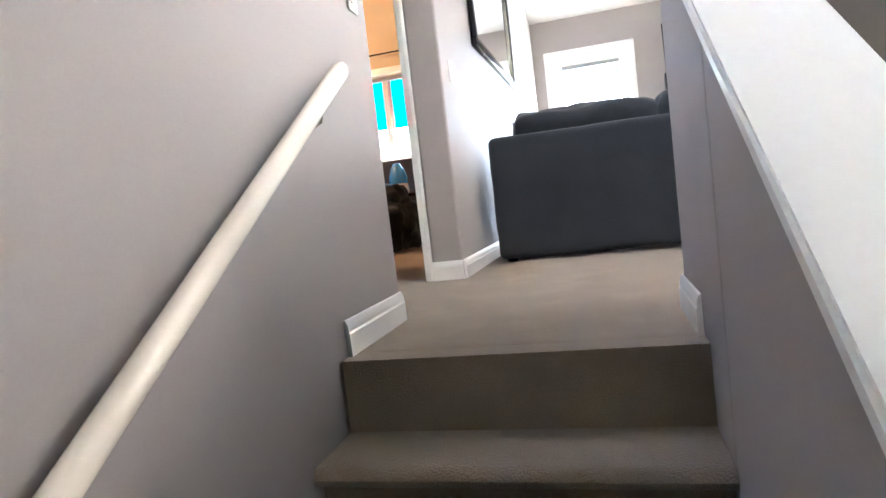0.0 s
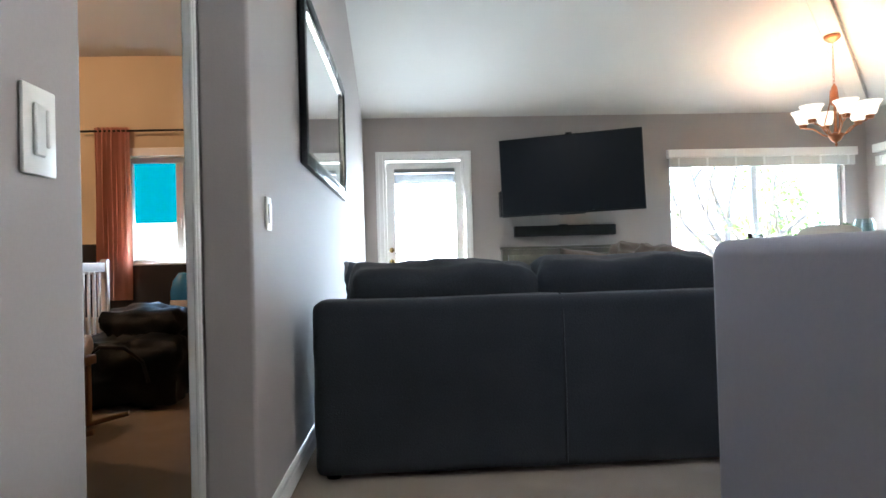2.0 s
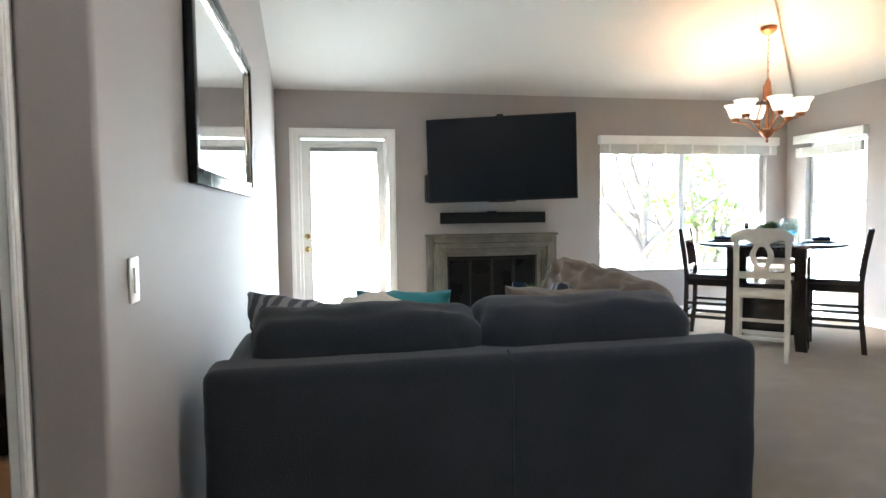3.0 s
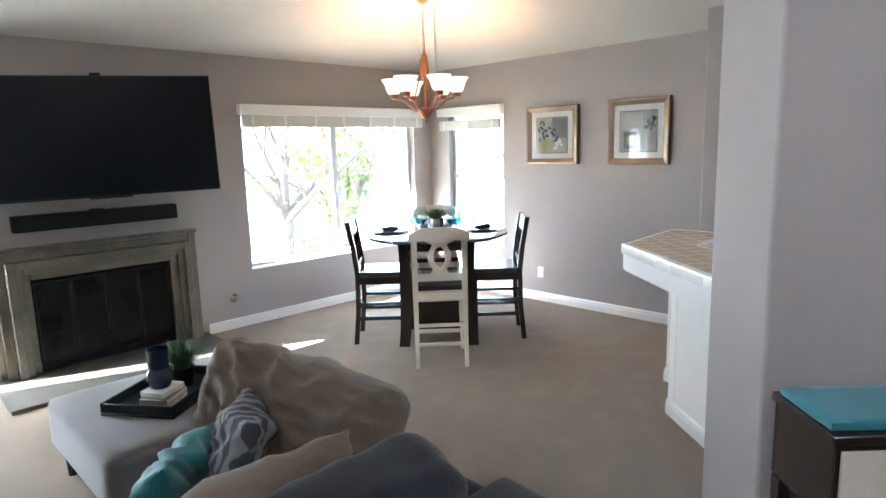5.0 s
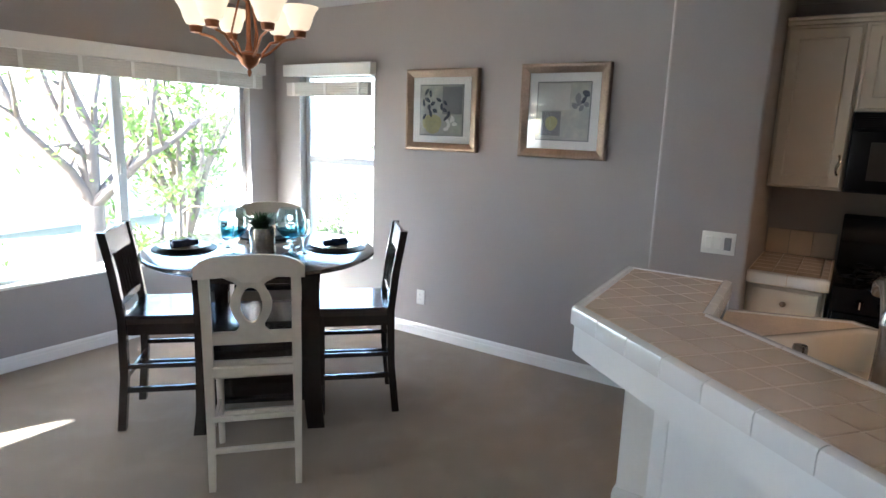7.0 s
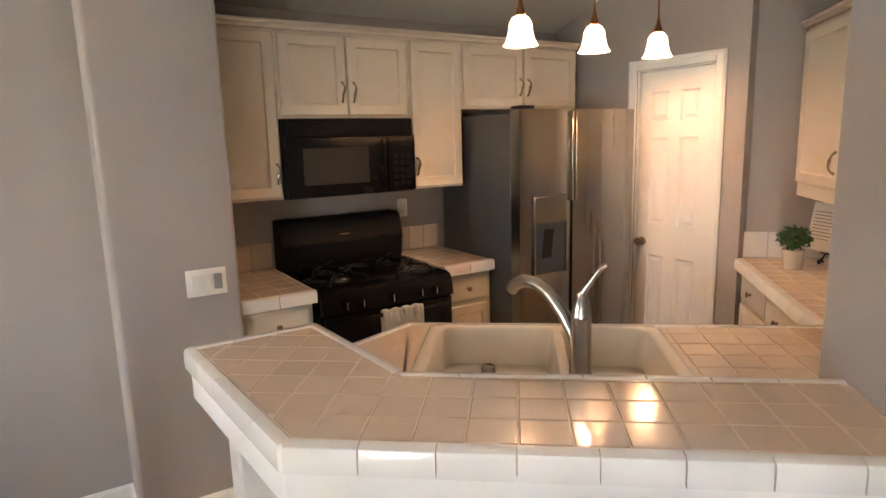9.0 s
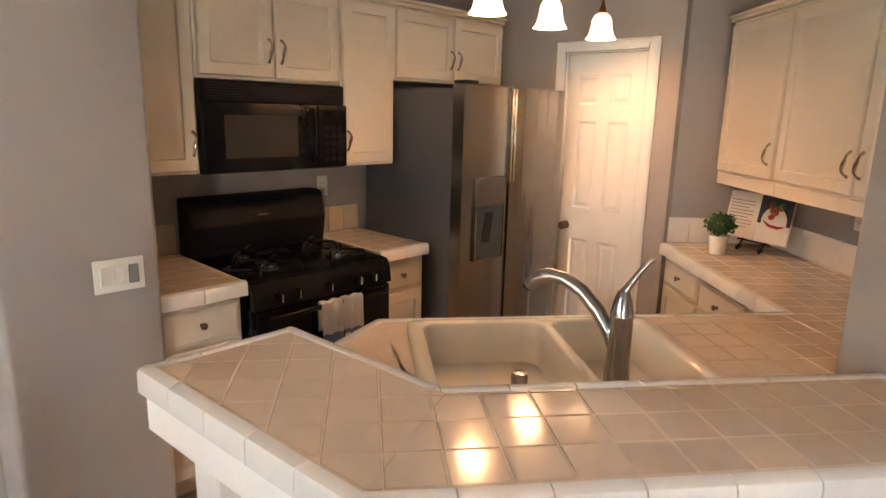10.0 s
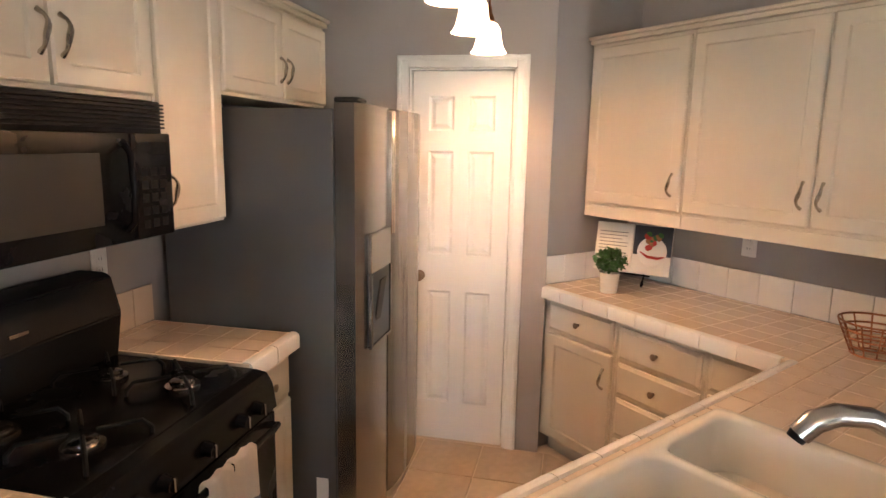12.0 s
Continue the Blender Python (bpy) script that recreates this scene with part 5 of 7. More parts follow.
for k in range(3):
    a = 2 * math.pi * k / 3 + 0.3
    part("scroll_rod", tube(bmesh.new(), [(0.03 * math.cos(a), 0.03 * math.sin(a), 0.42), (0.035 * math.cos(a), 0.035 * math.sin(a), 0.33), (0.08 * math.cos(a), 0.08 * math.sin(a), 0.18), (0.05 * math.cos(a), 0.05 * math.sin(a), 0.09)], 0.005, 6), BRONZE, chan)
for k in range(6):
    a = 2 * math.pi * k / 6 + 0.2
    ca, sa = math.cos(a), math.sin(a)
    arm = part("arm", tube(bmesh.new(), [(0.04 * ca, 0.04 * sa, 0.075), (0.10 * ca, 0.10 * sa, 0.10), (0.17 * ca, 0.17 * sa, 0.155), (0.225 * ca, 0.225 * sa, 0.165), (0.25 * ca, 0.25 * sa, 0.178)], 0.006, 8), BRONZE, chan)
    part("cup", lathe(bmesh.new(), [(0.0, 0.165), (0.028, 0.17), (0.034, 0.195), (0.02, 0.20), (0.0, 0.20)], 14, (0.25 * ca, 0.25 * sa, 0)), BRONZE, arm)
    part("shade", shell(bmesh.new(), [(0.022, 0.198), (0.046, 0.204), (0.058, 0.225), (0.066, 0.252), (0.080, 0.276), (0.096, 0.294), (0.094, 0.295), (0.077, 0.278), (0.063, 0.254), (0.055, 0.227), (0.044, 0.207)], 24, (0.25 * ca, 0.25 * sa, 0)), LAMPGLASS, arm, "lit alabaster glass bell shade")
    bulb("chandelier_bulb", CH.x + 0.275 * ca, CH.y + 0.275 * sa, 1.845 + 0.335, CHAN_W)

# ---- kitchen ----
BAR = DIAG @ pose(2.865, -2.33, 0, 0, 0, 6)
BZ, CZ = 1.03, 0.918


def pull(parent, x, y, z, upright=True, l=0.10):
    """A curved satin pull facing local -y."""
    bm = bmesh.new()
    pts = []
    for i in range(9):
        u = -1 + i / 4
        off = -0.026 * (1 - u ** 4) - 0.001
        w = 0.006 * math.sin(u * math.pi)
        pts.append((x + w, y + off, z + u * l / 2) if upright else (x + u * l / 2, y + off, z + w))
    tube(bm, pts, [0.0075, 0.005, 0.0055, 0.0075, 0.008, 0.0075, 0.0055, 0.005, 0.0075], 8)
    return part("handle", bm, NICKEL, parent, "satin nickel curved pull")


def knob(parent, x, y, z):
    bm = bmesh.new()
    lathe(bm, [(0.008, 0.0), (0.006, 0.012), (0.014, 0.018), (0.015, 0.024), (0.0, 0.029)], 14, (x, y, z), pose(0, 0, 0, 90, 0, 0))
    return part("knob", bm, FRAMEBRONZE, parent, "small dark bronze knob")


def panel_front(parent, name, x0, x1, z0, z1, y=0.0, raised=True):
    """A routed door or drawer front, 19 mm thick, facing local -y."""
    bm = bmesh.new()
    t = 0.019
    rim = 0.052 if raised else 0.016
    rings = []
    for ins, dy in ((0.0, 0.0), (0.0, -t + 0.005), (0.006, -t), (rim, -t), (rim + 0.006, -t + 0.007), (rim + 0.014, -t + 0.007), (rim + 0.03, -t + 0.002)) if raised else ((0.0, 0.0), (0.0, -t + 0.008), (0.008, -t + 0.005), (0.016, -t)):
        rings.append([bm.verts.new((a, y + dy, b)) for a, b in ((x0 + ins, z0 + ins), (x1 - ins, z0 + ins), (x1 - ins, z1 - ins), (x0 + ins, z1 - ins))])
    for a, b in zip(rings, rings[1:]):
        for k in range(4):
            bm.faces.new((a[k], a[(k + 1) % 4], b[(k + 1) % 4], b[k]))
    bm.faces.new(rings[-1])
    return part(name, bm, CAB, parent, smooth=20)


def cabinet(name, m, w, d, z0, z1, fronts, label, toe=0.0, rail=0.0):
    """fronts: (kind, x0, x1, z0, z1, handle x or None)."""
    c = thing(name, m, label, "cabinet")
    bm = bmesh.new()
    box(bm, 0.0, 0.0, z0 + toe, w, d, z1, bev=0.001)
    if toe:
        box(bm, 0.01, 0.06, z0 + 0.005, w - 0.01, d, z0 + toe)
    part("body", bm, CAB, c)
    for kind, a, b, e, f, hx in fronts:
        fr = panel_front(c, kind, a, b, e, f, -0.001, raised=kind == "door")
        if hx is not None:
            if kind == "door":
                hz = e + 0.12 if z0 > 1 else f - 0.12
                pull(fr, hx, -0.020, hz)
            else:
                knob(fr, (a + b) / 2, -0.020, (e + f) / 2)
    if rail:
        part("light_rail", bx(0.0, 0.0, z0 - rail, w, 0.02, z0 - 0.001, bev=0.002), CAB, c)
    return c


# base units left and right of the range
def range_m(x, y, z=0.0):
    return pose(x, y, z, 0, 0, -90)


cabinet("base_cabinet", range_m(5.815, 1.286), 0.36, 0.63, 0.0, 0.87, [("drawer", 0.015, 0.345, 0.69, 0.85, 0), ("door", 0.015, 0.345, 0.12, 0.67, 0.31)], "cream base cabinet with one drawer and door beside the range", 0.10)
cabinet("base_cabinet", range_m(5.87, 0.138), 0.34, 0.575, 0.0, 0.87, [("drawer", 0.012, 0.325, 0.69, 0.85, 0), ("door", 0.012, 0.325, 0.12, 0.67, 0.03)], "narrow cream base cabinet between range and refrigerator", 0.10)
# wall units
UZ0, UZ1 = 1.345, 2.185
cabinet("wall_cabinet", range_m(6.10, 1.286), 0.350, 0.345, UZ0, UZ1, [("door", 0.012, 0.338, UZ0 + 0.012, UZ1 - 0.015, 0.318)], "cream wall cabinet with one door beside the microwave")
cabinet("wall_cabinet", range_m(6.10, 0.934), 0.752, 0.345, 1.752, UZ1, [("door", 0.012, 0.37, 1.766, UZ1 - 0.015, 0.343), ("door", 0.382, 0.74, 1.766, UZ1 - 0.015, 0.409)], "cream two-door wall cabinet above the microwave")
cabinet("wall_cabinet", range_m(6.10, 0.180), 0.36, 0.345, UZ0, UZ1, [("door", 0.012, 0.348, UZ0 + 0.012, UZ1 - 0.015, 0.032)], "narrow cream wall cabinet with one door")
cabinet("wall_cabinet", range_m(6.10, -0.182), 0.93, 0.345, 1.80, UZ1, [("door", 0.012, 0.460, 1.814, UZ1 - 0.015, 0.435), ("door", 0.472, 0.918, 1.814, UZ1 - 0.015, 0.497)], "cream two-door wall cabinet above the refrigerator")
cr = bmesh.new()
for (a, b, c2, d2) in ((6.075, -1.112, 6.449, 1.286),):
    box(cr, a, b, UZ1 + 0.001, c2, d2, UZ1 + 0.022, bev=0.004)
    box(cr, a - 0.018, b, UZ1 + 0.022, c2, d2, UZ1 + 0.04, bev=0.006, seg=2)
structure("trim_cabinet_crown", cr, CAB, "cream crown moulding along the wall cabinets", "moulding")

# slanting wall: base units and wall units
cabinet("base_cabinet", spot(2.58, -4.425, 0, 90), 0.495, 0.595, 0.0, 0.87, [("drawer", 0.05, 0.48, 0.70, 0.85, 0), ("door", 0.05, 0.48, 0.12, 0.68, 0.44)], "cream base cabinet with one drawer and one door", 0.10)
cabinet("base_cabinet", spot(2.58, -3.928, 0, 90), 0.455, 0.595, 0.0, 0.87, [("drawer", 0.02, 0.44, 0.685, 0.835, 0), ("drawer", 0.02, 0.44, 0.515, 0.665, 0), ("drawer", 0.02, 0.44, 0.315, 0.495, 0), ("drawer", 0.02, 0.44, 0.12, 0.295, 0)], "cream base cabinet with a stack of four drawers", 0.10)
cabinet("base_cabinet", spot(2.58, -3.471, 0, 90), 0.33, 0.595, 0.0, 0.87, [("drawer", 0.02, 0.325, 0.70, 0.85, 0), ("door", 0.02, 0.325, 0.12, 0.68, 0.05)], "cream corner base cabinet with one drawer and door", 0.10)
RZ0, RZ1 = 1.338, 2.142
cabinet("wall_cabinet", spot(2.335, -4.425, 0, 90), 0.595, 0.35, RZ0, RZ1, [("door", 0.022, 0.585, RZ0 + 0.015, RZ1 - 0.018, 0.545)], "cream wall cabinet with one door above the counter", rail=0.06)
cabinet("wall_cabinet", spot(2.335, -3.828, 0, 90), 1.12, 0.35, RZ0, RZ1, [("door", 0.012, 0.555, RZ0 + 0.015, RZ1 - 0.018, 0.525), ("door", 0.567, 1.108, RZ0 + 0.015, RZ1 - 0.018, 0.597)], "wide cream two-door wall cabinet above the counter", rail=0.06)
cw = bmesh.new()
box(cw, 1.981, -4.428, RZ1 + 0.001, 2.36, -2.685, RZ1 + 0.022, bev=0.004)
box(cw, 1.981, -4.428, RZ1 + 0.022, 2.375, -2.685, RZ1 + 0.038, bev=0.006, seg=2)
structure("trim_cabinet_crown", cw, CAB, "cream crown moulding along the slanting cabinets", "moulding", DIAG)
cabinet("sink_cabinet", BAR @ pose(1.16, -0.755, 0, 0, 0, 180), 1.48, -0.0 + 0.70, 0.0, 0.80, [("door", 0.05, 0.48, 0.12, 0.75, 0.44), ("door", 0.50, 0.93, 0.12, 0.75, 0.54), ("door", 0.97, 1.40, 0.12, 0.75, 1.01)], "cream sink cabinet under the tiled counter", 0.10)
bpy.data.objects["sink_cabinet"].matrix_basis = BAR @ pose(-0.32, -0.755, 0)

# tiled counters
TS = 0.1085


def edge_tiles(parent, a, b, z, depth=0.026, drop=0.052, l=0.152, mat=None):
    """Rounded trim tiles along an edge; outwards is on the right of the way."""
    mat = mat or TILEWHITE
    a, b = Vector((*a, z)), Vector((*b, z))
    t = (b - a).normalized()
    out = Vector((t.y, -t.x, 0))
    n = max(1, round((b - a).length / l))
    step = (b - a).length / n
    g = 0.0015
    bm = bmesh.new()
    prof = [(-depth, -0.004), (-depth, 0.004), (-depth + 0.006, 0.009), (-0.004, 0.009), (0.008, 0.004), (0.012, -0.006), (0.012, -drop), (0.0, -drop), (0.0, -0.004)]
    r0 = [bm.verts.new((g - step / 2, -o, zz)) for o, zz in prof]
    r1 = [bm.verts.new((step / 2 - g, -o, zz)) for o, zz in prof]
    for i in range(len(prof)):
        j = (i + 1) % len(prof)
        bm.faces.new((r0[i], r0[j], r1[j], r1[i]))
    bm.faces.new(r0[::-1])
    bm.faces.new(r1)
    me = mesh_of("edge_tile", bm, mat, 35)
    ang = math.degrees(math.atan2(t.y, t.x))
    for i in range(n):
        o = new("edge_tile", me)
        o.parent = parent
        o.matrix_basis = Matrix.Translation(a + t * (i + 0.5) * step) @ pose(0, 0, 0, 0, 0, ang)


def counter(name, m, slabs, z, label, thick=0.045):
    """A tiled worktop: a bed in convex pieces (counter-clockwise); tiles are laid later."""
    t = thing(name, m, label, "worktop")
    for s in slabs:
        part("slab", prism(bmesh.new(), s, z - thick, z + 0.0035), GROUT, t, smooth=0)
    return t


jobs = []
bar_slabs = [[(0.0, 0.0), (1.081, 0.0), (1.254, 0.396), (0.0, 0.396)], [(1.081, 0.0), (1.449, -0.41), (1.76, -0.153), (1.254, 0.396)]]
bar = counter("bar_counter", BAR, bar_slabs, BZ, "raised breakfast bar with glazed beige tiles and white edge")
inset = [[(0.0, 0.03), (1.071, 0.03), (1.241, 0.366), (0.0, 0.366)], [(1.071, 0.03), (1.449, -0.368), (1.718, -0.150), (1.241, 0.366)]]
jobs.append((bar, inset, TS, 0.003, BZ - 0.001, BZ + 0.006, TILE, (0.02, 0.366 - 4 * TS)))
edge_tiles(bar, (1.254, 0.396), (0.0, 0.396), BZ)
edge_tiles(bar, (1.76, -0.153), (1.254, 0.396), BZ)
edge_tiles(bar, (1.449, -0.41), (1.76, -0.153), BZ)
edge_tiles(bar, (1.081, 0.0), (1.449, -0.41), BZ)
edge_tiles(bar, (0.0, 0.0), (1.081, 0.0), BZ)
fa = bmesh.new()
prism(fa, [(0.0, 0.382), (1.247, 0.382), (1.254, 0.393), (0.0, 0.393)], BZ - 0.15, BZ - 0.05)
prism(fa, [(1.236, 0.378), (1.738, -0.162), (1.752, -0.150), (1.25, 0.392)], BZ - 0.15, BZ - 0.05)
prism(fa, [(1.43, -0.40), (1.449, -0.398), (1.752, -0.148), (1.735, -0.142)], BZ - 0.15, BZ - 0.05)
part("fascia", fa, TRIM, bar, "white painted apron under the tiles", smooth=0)
part("underside", prism(prism(bmesh.new(), [(0.0, 0.0), (1.081, 0.0), (1.25, 0.385), (0.0, 0.385)], BZ - 0.16, BZ - 0.151), [(1.081, 0.0), (1.42, -0.39), (1.73, -0.15), (1.25, 0.385)], BZ - 0.16, BZ - 0.151), TRIM, bar, smooth=0)
# half wall below the bar, with a leg at its free end
structure("wall_bar", prism(bmesh.new(), [(-0.02, -0.055), (1.04, -0.055), (1.10, 0.06), (1.105, 0.155), (-0.02, 0.155)], 0.0, BZ - 0.16, 0.0), TRIM, "white half wall carrying the breakfast bar", "wall", BAR)
structure("wall_bar_leg", bx(4.72, 1.22, 0.0, 4.84, 1.57, BZ - 0.16, bev=0.008), TRIM, "short white wall leg under the bar end", "wall")
structure("wall_bar_end", bx(4.20, 1.20, 0.0, 4.72, 1.28, BZ - 0.16), TRIM, "recessed white wall below the bar end", "wall")
baseboard("baseboard", [(1.105, 0.155), (-0.0, 0.155)], 0.095, BAR)
baseboard("baseboard", [(4.84, 1.57), (4.72, 1.57), (4.72, 1.29)])

S0, S1, V0, V1 = 0.275, 1.095, -0.72, -0.075
slabs = [[(-0.965, -0.785), (S0, -0.785), (S0, -0.004), (-0.90, -0.004)], [(S0, -0.785), (S1, -0.785), (S1, V0 + 0.01), (S0, V0 + 0.01)],
         [(S0, V1 - 0.01), (S1, V1 - 0.01), (S1, -0.004), (S0, -0.004)], [(S1, -0.785), (1.20, -0.785), (1.44, -0.405), (1.078, -0.004), (S1, -0.004)]]
sc = counter("sink_counter", BAR, slabs, CZ, "tiled worktop round a white kitchen sink")
tl = [[(-0.965, -0.757), (S0 - 0.006, -0.757), (S0 - 0.006, -0.03), (-0.90, -0.03)], [(S1 + 0.006, -0.757), (1.185, -0.757), (1.405, -0.402), (1.078, -0.03), (S1 + 0.006, -0.03)],
      [(S0 - 0.002, V1 + 0.004), (S1 + 0.002, V1 + 0.004), (S1 + 0.002, -0.03), (S0 - 0.002, -0.03)], [(S0 - 0.002, -0.757), (S1 + 0.002, -0.757), (S1 + 0.002, V0 - 0.004), (S0 - 0.002, V0 - 0.004)]]
jobs.append((sc, tl, TS, 0.003, CZ - 0.001, CZ + 0.006, TILE, (0.02, -0.03 - 8 * TS)))
edge_tiles(sc, (-0.345, -0.785), (1.20, -0.785), CZ)
edge_tiles(sc, (1.20, -0.785), (1.44, -0.405), CZ)
riser = bmesh.new()
box(riser, -0.02, -0.012, CZ + 0.008, 1.075, -0.001, BZ - 0.05)
part("riser", riser, TILEWHITE, sc, "white tiled riser below the bar")

dc = counter("corner_counter", DIAG, [[(1.982, -4.426), (2.62, -4.426), (2.62, -3.152), (1.982, -3.222)]], CZ, "beige tiled worktop along the slanting wall")
jobs.append((dc, [[(2.0, -4.41), (2.592, -4.41), (2.592, -3.125), (2.0, -3.195)]], TS, 0.003, CZ - 0.001, CZ + 0.006, TILE, (2.592 - 6 * TS, -4.41)))
edge_tiles(dc, (2.62, -4.426), (2.62, -3.17), CZ)
for a, b in (((1.983, -2.53), (1.983, -4.42)), ((1.99, -4.427), (2.62, -4.427))):
    l = math.hypot(b[0] - a[0], b[1] - a[1])
    n = round(l / 0.152)
    for i in range(n):
        x0, y0 = a[0] + (b[0] - a[0]) * i / n, a[1] + (b[1] - a[1]) * i / n
        x1, y1 = a[0] + (b[0] - a[0]) * (i + 1) / n, a[1] + (b[1] - a[1]) * (i + 1) / n
        if abs(x1 - x0) < 0.01:
            t = bx(x0 - 0.002, min(y0, y1) + 0.001, CZ + 0.007, x0 + 0.007, max(y0, y1) - 0.001, CZ + 0.155, bev=0.002)
        else:
            t = bx(x0 + 0.001, y0 - 0.002, CZ + 0.007, x1 - 0.001, y0 + 0.007, CZ + 0.155, bev=0.002)
        part("backsplash_tile", t, TILEWHITE, dc)

lc = counter("range_counter", IDENT, [[(5.772, 0.915), (6.449, 0.915), (6.449, 1.289), (5.772, 1.289)]], CZ, "short beige tiled worktop beside the wall switch")
jobs.append((lc, [[(5.80, 0.928), (6.44, 0.928), (6.44, 1.285), (5.80, 1.285)]], TS, 0.003, CZ - 0.001, CZ + 0.006, TILE, (5.80, 1.285 - 4 * TS)))
edge_tiles(lc, (5.772, 1.289), (5.772, 0.915), CZ)
rc = counter("range_counter", IDENT, [[(5.83, -0.204), (6.449, -0.204), (6.449, 0.142), (5.83, 0.142)]], CZ, "short beige tiled worktop between range and refrigerator")
jobs.append((rc, [[(5.858, -0.196), (6.44, -0.196), (6.44, 0.132), (5.858, 0.132)]], TS, 0.003, CZ - 0.001, CZ + 0.006, TILE, (5.858, 0.132 - 4 * TS)))
edge_tiles(rc, (5.83, 0.142), (5.83, -0.204), CZ)
for y0, y1, t in ((0.92, 1.28, lc), (-0.20, 0.13, rc)):
    for i in range(3):
        a = y0 + (y1 - y0) * i / 3
        part("backsplash_tile", bx(6.441, a + 0.001, CZ + 0.007, 6.449, a + (y1 - y0) / 3 - 0.001, CZ + 0.155, bev=0.002), TILE, t)

# double sink
sk = thing("kitchen_sink", BAR @ pose(0, 0, CZ), "white porcelain double-bowl kitchen sink set in tiles", "sink")


def sink_body():
    bm = bmesh.new()

    def rrect(x0, y0, x1, y1, r, z, k=5):
        pts = []
        for cx, cy, a0 in ((x1 - r, y1 - r, 0), (x0 + r, y1 - r, 90), (x0 + r, y0 + r, 180), (x1 - r, y0 + r, 270)):
            for i in range(k + 1):
                a = radians(a0 + 90 * i / k)
                pts.append(bm.verts.new((cx + r * math.cos(a), cy + r * math.sin(a), z)))
        return pts

    def bridge(a, b):
        n = len(a)
        for i in range(n):
            bm.faces.new((a[i], a[(i + 1) % n], b[(i + 1) % n], b[i]))
    o = [rrect(S0 - 0.012, V0 - 0.012, S1 + 0.012, V1 + 0.012, 0.03, 0.006), rrect(S0 - 0.012, V0 - 0.012, S1 + 0.012, V1 + 0.012, 0.03, 0.014), rrect(S0, V0, S1, V1, 0.03, 0.024)]
    bridge(o[0], o[1])
    bridge(o[1], o[2])
    mid = 0.635
    holes = []
    for a, b in ((S0 + 0.035, mid - 0.012), (mid + 0.012, S1 - 0.035)):
        h = [rrect(a, V0 + 0.03, b, V1 - 0.105, 0.05, 0.024), rrect(a + 0.006, V0 + 0.036, b - 0.006, V1 - 0.111, 0.05, 0.016), rrect(a + 0.02, V0 + 0.05, b - 0.02, V1 - 0.125, 0.06, -0.15), rrect(a + 0.06, V0 + 0.09, b - 0.06, V1 - 0.165, 0.05, -0.175)]
        for p, q in zip(h, h[1:]):
            bridge(p, q)
        bm.faces.new(h[-1])
        holes.append(h[0])
    top = [o[2]] + holes
    es = []
    for loop in top:
        for i in range(len(loop)):
            e = bm.edges.get((loop[i], loop[(i + 1) % len(loop)]))
            es.append(e)
    bmesh.ops.triangle_fill(bm, use_beauty=True, use_dissolve=False, edges=es)
    return bm


part("basin", sink_body(), PORCELAIN, sk, smooth=50)
for x in (0.41, 0.84):
    part("drain", lathe(bmesh.new(), [(0.045, -0.174), (0.043, -0.170), (0.03, -0.172), (0.0, -0.174)], 20, (x, -0.45, 0)), STEEL, sk)
FZ = CZ + 0.024
fa2 = thing("kitchen_faucet", BAR @ pose(0.605, -0.145, FZ), "brushed nickel pull-out faucet with side lever on the sink", "faucet")
part("deck_plate", prism(bmesh.new(), [(0.125 * math.cos(a) * (1 if abs(math.cos(a)) < 0.9 else 1.0), 0.033 * math.sin(a)) for a in [2 * math.pi * i / 28 for i in range(28)]], 0.0, 0.008, 0.002), FRAMEBRONZE, fa2, "dark bronze oval deck plate")
part("body", lathe(bmesh.new(), [(0.0, 0.008), (0.034, 0.008), (0.033, 0.03), (0.029, 0.10), (0.028, 0.195), (0.0295, 0.20), (0.0295, 0.205), (0.027, 0.22), (0.022, 0.245), (0.014, 0.268), (0.0, 0.272)], 24), STEEL, fa2)
part("spout", tube(bmesh.new(), [(0.005, -0.005, 0.10), (0.02, -0.02, 0.15), (0.045, -0.045, 0.20), (0.08, -0.08, 0.245), (0.115, -0.115, 0.268), (0.15, -0.15, 0.27), (0.175, -0.175, 0.255), (0.19, -0.19, 0.23)], [0.018, 0.019, 0.019, 0.018, 0.0185, 0.020, 0.021, 0.019], 16), STEEL, fa2)
part("spray_head", rod(bmesh.new(), (0.188, -0.188, 0.236), (0.194, -0.194, 0.222), 0.017, 0.015, 16), BLACK, fa2)
part("lever", tube(bmesh.new(), [(0, 0, 0.262), (-0.012, 0.004, 0.285), (-0.03, 0.01, 0.315), (-0.05, 0.016, 0.345), (-0.062, 0.02, 0.352)], [0.012, 0.009, 0.008, 0.009, 0.006], 10), STEEL, fa2)
ag = bmesh.new()
lathe(ag, [(0.0, 0.0), (0.021, 0.0), (0.021, 0.05), (0.019, 0.058), (0.0, 0.06)], 20)
solid("air_gap_cap", ag, STEEL, "small brushed nickel air gap cap beside the faucet", "air gap", m=BAR @ pose(0.86, -0.145, FZ))

